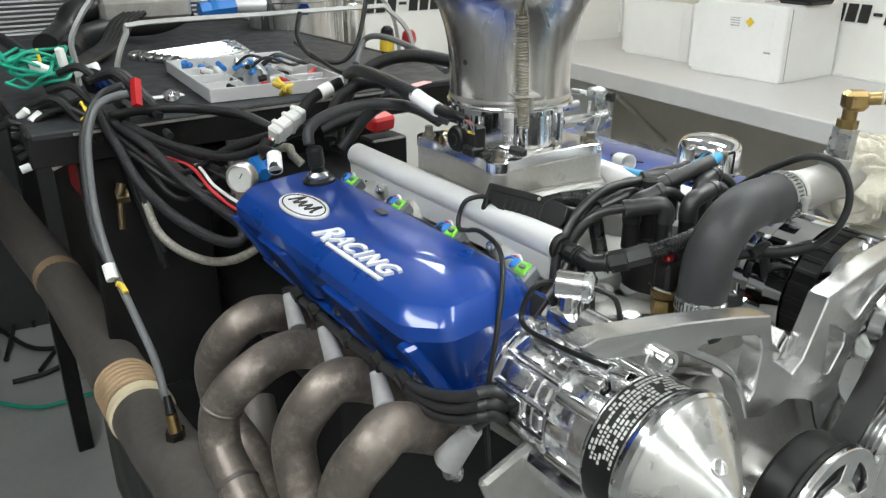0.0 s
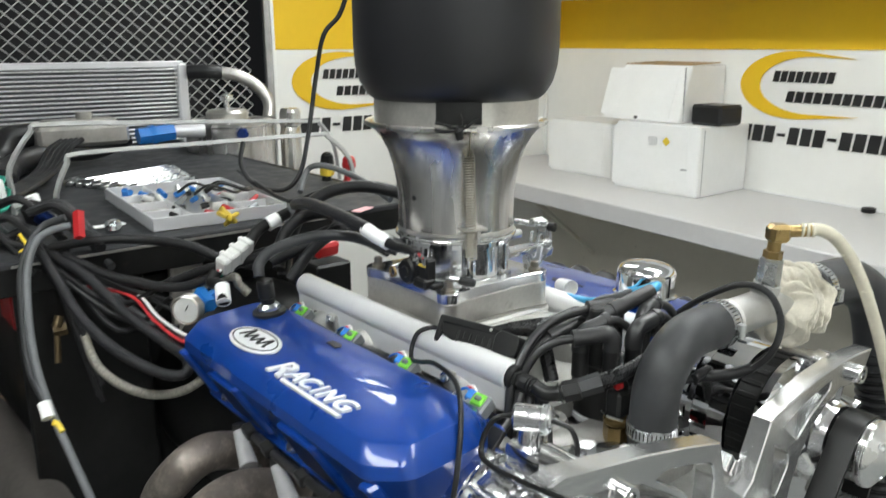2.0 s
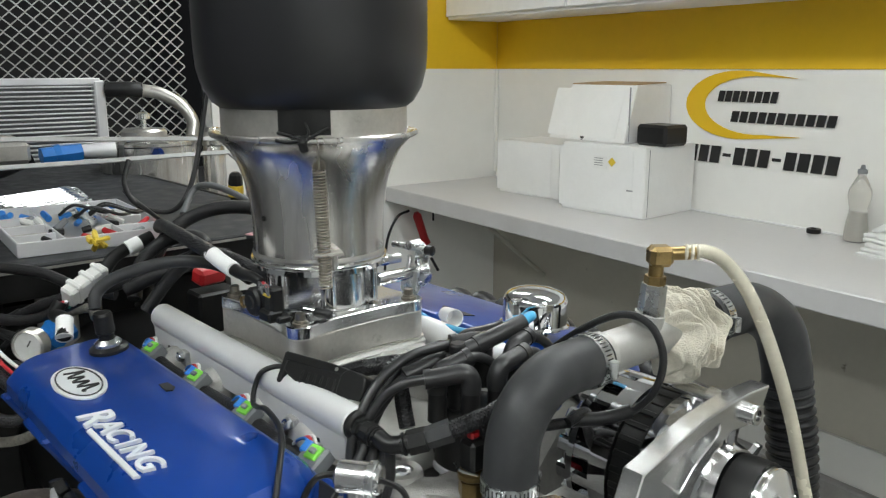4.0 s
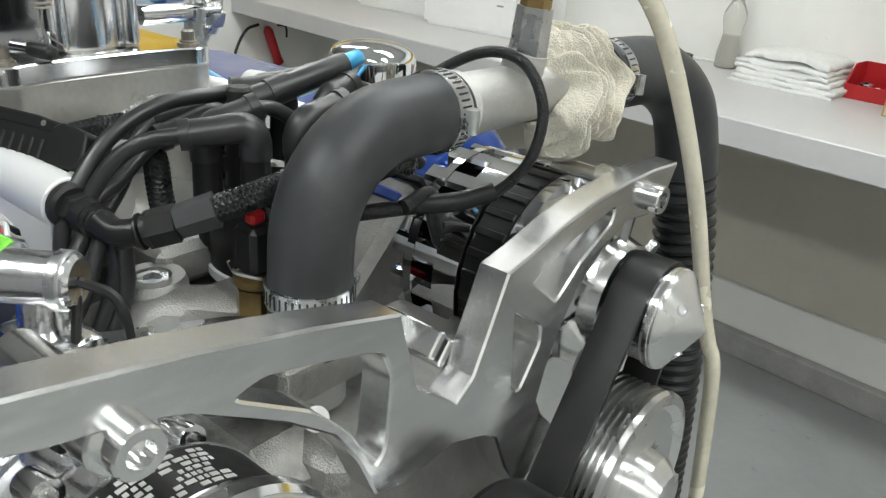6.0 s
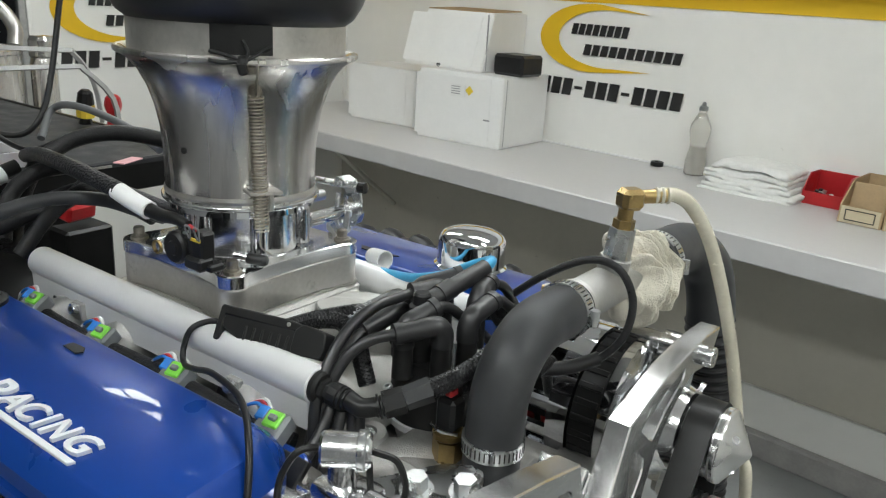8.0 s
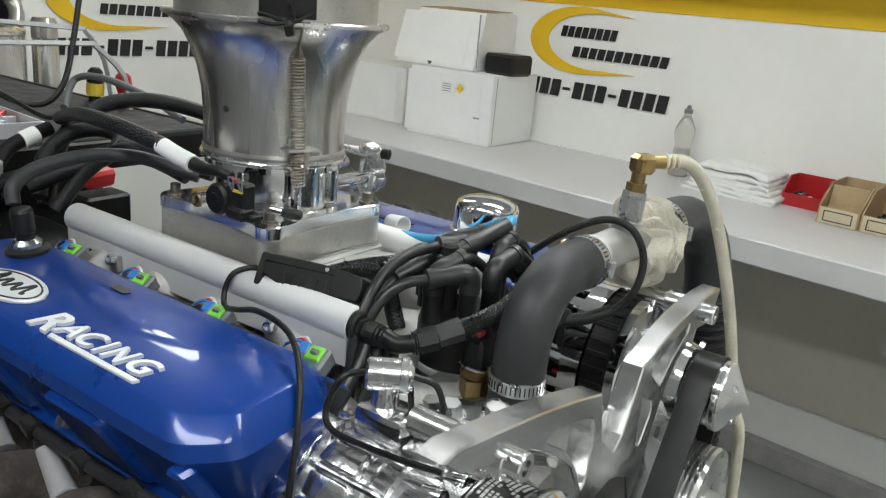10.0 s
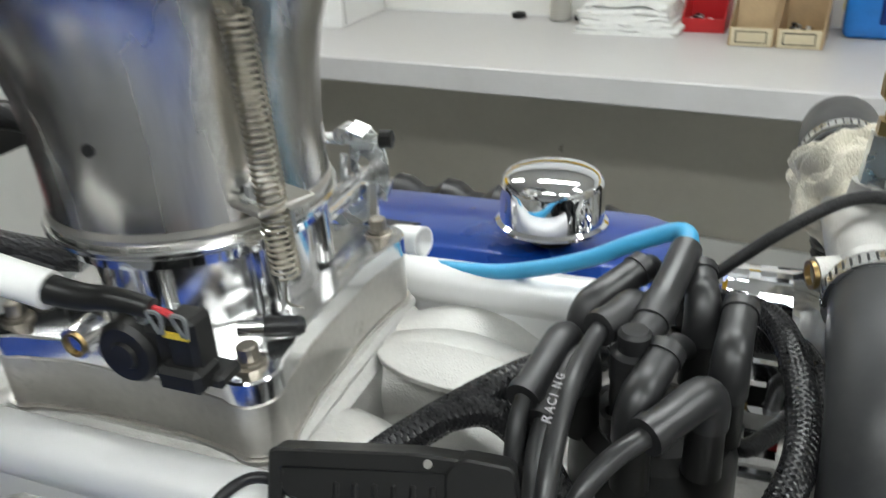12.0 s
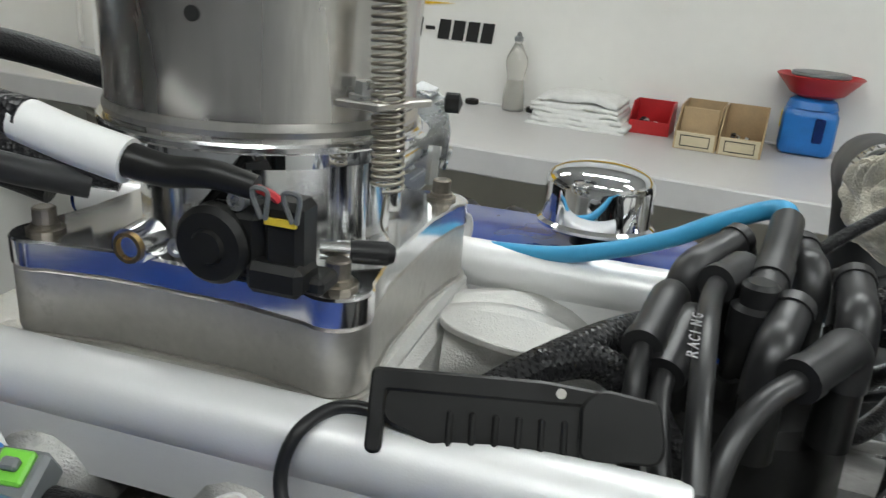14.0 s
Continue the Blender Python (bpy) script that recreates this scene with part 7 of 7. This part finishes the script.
# ---- wiring at the back of the engine ----
def cable(name, label, pts, r, material, cat="cable", seg=9, group=""):
    return solo(name, tube(pts, r * 0.74, seg), material, label, cat, group)


C = "loose cables"
cable("loom", "thick black wiring loom over the dyno edge", [(-0.570, -0.340, 1.566), (-0.541, -0.295, 1.575), (-0.505, -0.235, 1.576), (-0.433, -0.180, 1.572), (-0.384, -0.147, 1.555), (-0.344, -0.110, 1.546)], 0.0105, WIRE, group=C)
cable("loom", "black loom hanging in a long loop", [(-0.574, -0.359, 1.572), (-0.522, -0.348, 1.532), (-0.445, -0.340, 1.488), (-0.365, -0.318, 1.455), (-0.294, -0.286, 1.436), (-0.264, -0.261, 1.436), (-0.278, -0.250, 1.451), (-0.329, -0.259, 1.462), (-0.410, -0.284, 1.488), (-0.494, -0.313, 1.533), (-0.568, -0.342, 1.558)], 0.0105, BRAID, group=C)
cable("loom", "thick braided loom drooping behind the engine", [(-0.603, -0.318, 1.548), (-0.548, -0.293, 1.514), (-0.486, -0.263, 1.473), (-0.416, -0.236, 1.446), (-0.349, -0.207, 1.442)], 0.014, BRAID, group=C)
cable("loom", "black loom running to the white connector", [(-0.554, -0.325, 1.554), (-0.464, -0.279, 1.531), (-0.381, -0.222, 1.524), (-0.328, -0.180, 1.546), (-0.294, -0.132, 1.576), (-0.251, -0.081, 1.593), (-0.237, -0.047, 1.608)], 0.0095, WIRE, group=C)
cable("loom", "black loom curving over the rear of the engine", [(-0.415, -0.232, 1.517), (-0.354, -0.186, 1.550), (-0.299, -0.147, 1.568), (-0.249, -0.100, 1.592), (-0.215, -0.046, 1.616), (-0.178, -0.023, 1.619)], 0.010, WIRE, group=C)
cable("loom", "heavy black loom arched over the rear of the engine", [(-0.253, -0.109, 1.548), (-0.276, -0.086, 1.589), (-0.291, -0.054, 1.628), (-0.295, -0.009, 1.652), (-0.270, 0.035, 1.661), (-0.221, 0.072, 1.654), (-0.161, 0.098, 1.637)], 0.013, WIRE, group=C)
cable("loom", "black loom looped behind the throttle body", [(-0.241, -0.122, 1.565), (-0.264, -0.102, 1.602), (-0.266, -0.072, 1.626), (-0.250, -0.039, 1.633), (-0.221, -0.033, 1.625), (-0.210, -0.063, 1.607), (-0.227, -0.102, 1.593), (-0.247, -0.128, 1.576)], 0.012, WIRE, group=C)
cable("loom", "bundle of black leads behind the throttle body", [(-0.214, -0.119, 1.555), (-0.208, -0.086, 1.594), (-0.177, -0.059, 1.624), (-0.130, -0.044, 1.615), (-0.097, -0.035, 1.605)], 0.011, WIRE, group=C)
cable("loom", "black sleeve running to the throttle body", [(-0.186, -0.054, 1.625), (-0.134, -0.046, 1.626), (-0.079, -0.039, 1.620), (-0.060, -0.030, 1.616)], 0.012, BRAID, group=C)
sl = thing("sensor_lead", "black taped lead with white label to the sensor", "cable", (-0.05, -0.09, 1.66))
part("braid", tube([(-0.30, -0.06, 1.640), (-0.20, -0.095, 1.662), (-0.10, -0.112, 1.666), (-0.034, -0.110, 1.658)], 0.0080, 12), BRAID, sl)
part("label_sleeve", tube([(-0.038, -0.110, 1.658), (-0.018, -0.108, 1.652), (0.004, -0.106, 1.647)], 0.0085, 14), LABEL, sl, "white wrapped label")
part("taped_end", tube([(0.000, -0.106, 1.648), (0.018, -0.104, 1.645), (0.036, -0.103, 1.646), (0.052, -0.101, 1.643)], (0.0068, 0.0045), 12), PLASTIC, sl)
part("lead", tube([(0.048, -0.101, 1.644), (0.058, -0.099, 1.640), (0.059, -0.097, 1.634)], 0.0016, 6), PINKW, sl)
hs = cable("vent_hose", "grey-black rubber vent hose to the throttle body", [(-0.143, -0.200, 1.590), (-0.150, -0.195, 1.606), (-0.158, -0.170, 1.618), (-0.150, -0.120, 1.628), (-0.120, -0.080, 1.628), (-0.088, -0.055, 1.618), (-0.070, -0.040, 1.612)], 0.0095, HOSE, "hose", 14)
cn = thing("white_connector", "pale grey multi-pin connector with label sleeves", "connector", (-0.289, -0.167, 1.585))
c0, c1 = Vector((-0.283, -0.189, 1.571)), Vector((-0.300, -0.138, 1.591))
fx_ = (c1 - c0).normalized()
Bx = basis((c0 + c1) / 2, fx_, fx_.cross(Vector((0.6, -0.5, 0.7))).cross(fx_) * -1)
bm = box((0, 0, 0), (0.062, 0.026, 0.020), 0.003)
bm.transform(Bx)
part("shell", bm, PALEPL, cn)
for dx in (-0.016, 0.004, 0.022):
    bm = box((dx, 0, 0.001), (0.008, 0.030, 0.023), 0.002)
    bm.transform(Bx)
    part("ridge", bm, PALEPL, cn)
part("tail", tube([c0 - fx_ * 0.010, c0 - fx_ * 0.02 + Vector((0, 0, -0.01)), (-0.251, -0.204, 1.553), (-0.228, -0.213, 1.539)], 0.0085, 10), PLASTIC, cn)
part("label_sleeve", tube([(-0.249, -0.204, 1.554), (-0.229, -0.212, 1.537)], 0.0100, 12), LABEL, cn, "white wrapped label")
part("tail", tube([c1, (-0.307, -0.119, 1.608), (-0.309, -0.093, 1.619), (-0.309, -0.067, 1.627)], 0.0085, 10), PLASTIC, cn)
part("label_sleeve", tube([(-0.307, -0.103, 1.615), (-0.308, -0.085, 1.621)], 0.0105, 12), LABEL, cn, "white wrapped label")
for k, m_ in enumerate((PINKW, WHITEP, PLASTIC, TEAL)):
    part("lead", tube([c0 + Vector((0.002, 0.004 * k - 0.006, -0.004)), c0 + Vector((-0.01, 0.003 * k - 0.006, -0.016))], 0.0022, 6), m_, cn)
# pressure gauge with blue fitting
gp = Vector((-0.314, -0.231, 1.509))
gn = (Vector((0.739, -0.589, 1.84)) - gp).normalized() * 0.55 + Vector((0.35, -0.75, -0.1))
ga = thing("pressure_gauge", "small round pressure gauge on a blue fitting", "gauge", gp)
part("case", lathe([(0.018, -0.014), (0.0215, -0.012), (0.0215, 0.004), (0.019, 0.006), (0.018, 0.003), (0, 0.003)], gp, gn, 32), SPACER, ga)
part("dial", lathe([(0.0178, 0.0032), (0, 0.0040)], gp, gn, 28), PALEPL, ga, "pale worn dial")
part("pointer", rod(gp + gn.normalized() * 0.0042, gp + gn.normalized() * 0.0042 + Vector((0.004, 0.003, 0.008)), 0.0008, seg=6), INK_AND_SHADE, ga)
part("union", rod((-0.327, -0.210, 1.505), (-0.337, -0.172, 1.512), 0.013, seg=6), JUG, ga, "blue anodised union")
part("union", rod((-0.348, -0.196, 1.519), (-0.312, -0.196, 1.508), 0.011, seg=6), JUG, ga, "blue anodised union")
cable("braided_line", "stainless braided line curving behind the engine", [(-0.321, -0.133, 1.511), (-0.330, -0.144, 1.526), (-0.352, -0.140, 1.531), (-0.399, -0.153, 1.518), (-0.440, -0.167, 1.492)], 0.009, STEELBRAID, "fuel line", group=C)
cable("braided_line", "stainless braided line in a deep loop", [(-0.529, -0.317, 1.429), (-0.475, -0.318, 1.398), (-0.421, -0.303, 1.380), (-0.367, -0.277, 1.374), (-0.319, -0.250, 1.387), (-0.288, -0.225, 1.412), (-0.281, -0.213, 1.434)], 0.009, STEELBRAID, "fuel line", group=C)
cable("signal_wire", "red signal wire drooping behind the engine", [(-0.721, -0.427, 1.539), (-0.673, -0.413, 1.514), (-0.628, -0.377, 1.521), (-0.554, -0.327, 1.509), (-0.454, -0.268, 1.505), (-0.379, -0.257, 1.482), (-0.325, -0.244, 1.465), (-0.286, -0.229, 1.462)], 0.0035, PINKW, "wire", 7, C)
cable("signal_wire", "white signal wire drooping behind the engine", [(-0.723, -0.424, 1.546), (-0.674, -0.409, 1.520), (-0.628, -0.369, 1.524), (-0.551, -0.320, 1.502), (-0.453, -0.261, 1.508), (-0.378, -0.251, 1.486), (-0.326, -0.237, 1.472), (-0.287, -0.225, 1.470)], 0.0035, WHITEP, "wire", 7, C)
lam = thing("lambda_lead", "grey sensor lead hanging down to the exhaust", "cable", (-0.515, -0.375, 1.572))
part("lead", tube([(-0.531, -0.317, 1.605), (-0.536, -0.346, 1.600), (-0.527, -0.370, 1.586), (-0.512, -0.388, 1.549), (-0.480, -0.400, 1.498), (-0.442, -0.407, 1.441), (-0.390, -0.407, 1.388), (-0.318, -0.399, 1.326), (-0.263, -0.396, 1.289), (-0.210, -0.402, 1.256)], 0.0056, 10), GREYCABLE, lam)
part("lead", tube([(-0.544, -0.320, 1.616), (-0.558, -0.349, 1.604), (-0.547, -0.374, 1.579), (-0.531, -0.394, 1.537), (-0.493, -0.406, 1.469), (-0.457, -0.412, 1.419), (-0.411, -0.407, 1.385)], 0.0056, 10), HOSE, lam)
part("label_sleeve", tube([(-0.388, -0.413, 1.394), (-0.372, -0.413, 1.377)], 0.0090, 12), LABEL, lam, "white wrapped label")
part("tie", tube([(-0.363, -0.411, 1.374), (-0.361, -0.405, 1.370), (-0.351, -0.402, 1.362)], 0.004, 7), GOLDW, lam)
cable("red_plug", "red plastic plug on the loom", [(-0.541, -0.301, 1.623), (-0.516, -0.310, 1.588)], 0.011, RED, "plug", 4, C)
cable("black_lead", "black lead with barrel connectors and white bands", [(-0.668, -0.351, 1.582), (-0.661, -0.394, 1.567), (-0.664, -0.430, 1.559), (-0.641, -0.452, 1.535), (-0.614, -0.444, 1.513), (-0.589, -0.429, 1.501), (-0.578, -0.406, 1.509), (-0.580, -0.385, 1.530), (-0.594, -0.374, 1.557)], 0.010, WIRE, group=C)
for a, b in (((-0.656, -0.442, 1.553), (-0.661, -0.425, 1.563)), ((-0.584, -0.437, 1.498), (-0.584, -0.423, 1.503))):
    cable("white_band", "white label band on a black lead", [a, b], 0.0125, LABEL, "label", 12, C)
cable("barrel_connector", "black barrel connector on the lead", [(-0.623, -0.457, 1.542), (-0.593, -0.443, 1.511)], 0.0155, PLASTIC, "connector", 12, C)
rng = random.Random(21)
gc = Vector((-0.837, -0.395, 1.595))
for k in range(6):
    pts = []
    for i in range(11):
        a = 2 * math.pi * i / 9 + k * 0.9
        r_ = rng.uniform(0.036, 0.062)
        pts.append(gc + Vector((r_ * 1.3 * math.cos(a), r_ * 0.95 * math.sin(a), rng.uniform(-0.012, 0.022) + 0.006 * k)))
    cable("green_lead", "coiled thin green network lead", pts, 0.0040, TEAL, "network lead", 9, "green leads")
rng = random.Random(5)
tg = thing("tag_cluster", "cluster of small white tags and connectors", "tags", (-0.728, -0.369, 1.616))
part("tag", box((-0.782, -0.394, 1.616), (0.03, 0.012, 0.016), 0.002, Euler((0.3, 0.4, 0.9)).to_matrix()), LABEL, tg)
part("tag", box((-0.790, -0.360, 1.631), (0.014, 0.012, 0.034), 0.002, Euler((0.2, 0.1, 0.4)).to_matrix()), LABEL, tg)
part("tag", box((-0.722, -0.335, 1.616), (0.05, 0.016, 0.016), 0.003, Euler((0.1, -0.3, 0.6)).to_matrix()), LABEL, tg)
part("plug", box((-0.688, -0.331, 1.601), (0.030, 0.030, 0.036), 0.004, Euler((0.5, 0.2, 0.6)).to_matrix()), PLASTIC, tg)
part("plug", box((-0.665, -0.322, 1.593), (0.034, 0.022, 0.022), 0.004, Euler((0.2, 0.5, 0.5)).to_matrix()), DEEPBLUE, tg)
part("tie", tube([(-0.620, -0.371, 1.583), (-0.596, -0.368, 1.569), (-0.596, -0.379, 1.559)], 0.003, 6), GOLDW, tg)
part("tie", tube([(-0.836, -0.391, 1.642), (-0.814, -0.392, 1.627), (-0.803, -0.397, 1.618)], 0.003, 6), GOLDW, tg)
for k in range(7):
    a = Vector((-0.663, -0.377, 1.590)) + Vector((rng.uniform(-0.05, 0.05), rng.uniform(-0.06, 0.06), rng.uniform(-0.02, 0.03)))
    part("lead", tube([a, a + Vector((0.03, 0.03, 0.01)), a + Vector((0.05, 0.06, -0.03)), a + Vector((0.10, 0.07, -0.05))], 0.007, 8), WIRE if k % 3 else HOSE, tg)
cable("loom", "dark harness falling from the table edge", [(-1.042, -0.421, 1.642), (-0.936, -0.400, 1.621), (-0.721, -0.379, 1.567), (-0.632, -0.354, 1.556), (-0.564, -0.322, 1.556)], 0.014, BRAID, group=C)
cable("loom", "black harness trailing off the table corner", [(-0.824, -0.488, 1.512), (-0.786, -0.443, 1.543), (-0.725, -0.404, 1.569), (-0.657, -0.364, 1.567)], 0.012, BRAID, group=C)
cable("overhead_lead", "thin black lead hanging from above to the table", [(-0.550, 0.234, 2.056), (-0.578, 0.210, 1.934), (-0.597, 0.180, 1.888), (-0.606, 0.164, 1.806), (-0.591, 0.134, 1.703), (-0.566, 0.099, 1.639), (-0.577, 0.069, 1.609), (-0.619, 0.033, 1.618), (-0.661, 0.027, 1.650), (-0.690, 0.048, 1.688)], 0.006, RUBBER, group=C)
cable("grey_lead", "grey lead on the table edge", [(-0.294, 0.110, 1.627), (-0.381, 0.115, 1.647), (-0.474, 0.105, 1.661), (-0.525, 0.094, 1.652), (-0.493, 0.057, 1.618)], 0.007, GREYCABLE, group=C)
cable("black_lead", "black lead lying across the mat", [(-0.707, 0.042, 1.632), (-0.597, 0.033, 1.618), (-0.500, 0.038, 1.603), (-0.461, 0.073, 1.620), (-0.442, 0.107, 1.628)], 0.005, RUBBER, group=C)
cable("floor_hose", "green garden hose across the floor", [(-2.364, -0.623, 0.190), (-2.184, -0.455, 0.190), (-2.163, -0.322, 0.190), (-2.168, -0.198, 0.190)], 0.011, TEAL, "hose", group=C)
for k in range(4):
    cable("floor_cable", "dark cable coiled in the shade under the dyno", [(-2.636, -0.495, 0.190), (-3.350, -0.305, 0.190), (-3.350, -0.031, 0.190), (-3.350, 0.067, 0.190), (-2.802, -0.202, 0.190), (-2.460, -0.393, 0.190)] if k == 0 else [(-2.998, -0.496, 0.190), (-2.675, -0.382, 0.190), (-2.622, -0.213, 0.190), (-2.719, -0.076, 0.190)] if k == 1 else [(-2.428, -0.499, 0.190), (-2.434, -0.356, 0.190), (-2.556, -0.204, 0.190), (-2.850, -0.071, 0.190)] if k == 2 else [(-2.900, -0.349, 0.190), (-3.291, -0.292, 0.190), (-3.350, -0.114, 0.190), (-3.005, -0.089, 0.190)], 0.014, RUBBER, group=C)
vlv = thing("brass_valve", "small brass drain valve on the dyno housing", "valve", (-0.557, -0.346, 1.432))
part("body", rod((-0.560, -0.354, 1.437), (-0.557, -0.335, 1.439), 0.012, seg=6), BRONZE, vlv)
part("handle", rod((-0.541, -0.352, 1.447), (-0.545, -0.346, 1.463), 0.007), BRONZE, vlv)
part("tail", rod((-0.547, -0.352, 1.431), (-0.534, -0.358, 1.391), 0.005), BRONZE, vlv)
wd = solo("timber_beam", box((-1.55, -0.60, 1.50), (0.9, 0.05, 0.05), 0.004), mat("old_timber", (0.30, 0.20, 0.11), 0.7, var=0.2, scale=12), "old timber batten beside the dyno top", "batten")
part("bracket", box((-1.4, -0.53, 1.485), (0.04, 0.10, 0.02), 0.002), BLACKSTEEL, wd)
rs = thing("red_case", "red plastic case low behind the engine", "case", (-0.44, 0.07, 1.50))
part("case", box((-0.440, 0.070, 1.524), (0.030, 0.050, 0.026), 0.005, Euler((0, 0.2, 0.2)).to_matrix()), RED, rs)
part("base", box((-0.44, 0.075, 1.40), (0.05, 0.07, 0.20), 0.004), BLACKSTEEL, rs)
# more of the harness that lies along the table edge
rng = random.Random(33)
for k in range(9):
    o = rng.uniform(-16, 16)
    e = rng.uniform(-0.05, 0.05)
    a = Vector((-0.680, -0.470, 1.520)) + Vector((e, 0, rng.uniform(-0.03, 0.05)))
    b = Vector((-0.637, -0.397, 1.547)) + Vector((e, 0, rng.uniform(-0.02, 0.03)))
    c = Vector((-0.566, -0.344, 1.545)) + Vector((e * 0.5, 0, rng.uniform(-0.03, 0.02)))
    d = Vector((-0.466, -0.283, 1.495)) + Vector((e * 0.4, 0, rng.uniform(-0.05, 0.05)))
    g = Vector((-0.402, -0.218, 1.487)) + Vector((e * 0.5, 0, rng.uniform(-0.03, 0.05)))
    pts = [a, b, c, d, g] if k % 3 else [a, b, c, c + Vector((0.03, 0.02, -0.09)), c + Vector((0.05, 0.04, -0.20))]
    cable("thin_loom", "thin black lead in the harness along the table edge", pts, rng.uniform(0.0045, 0.0075), WIRE if k % 2 else RUBBER, group=C)
for k, (p, q, m_) in enumerate((((-0.697, -0.454, 1.556), (-0.688, -0.442, 1.567), LABEL), ((-0.612, -0.476, 1.491), (-0.612, -0.461, 1.495), LABEL), ((-0.815, -0.405, 1.622), (-0.803, -0.402, 1.609), LABEL), ((-0.624, -0.392, 1.539), (-0.612, -0.389, 1.530), GOLDW))):
    cable("wire_marker", "small marker sleeve on a lead", [p, q], 0.009, m_, "label", 10, C)
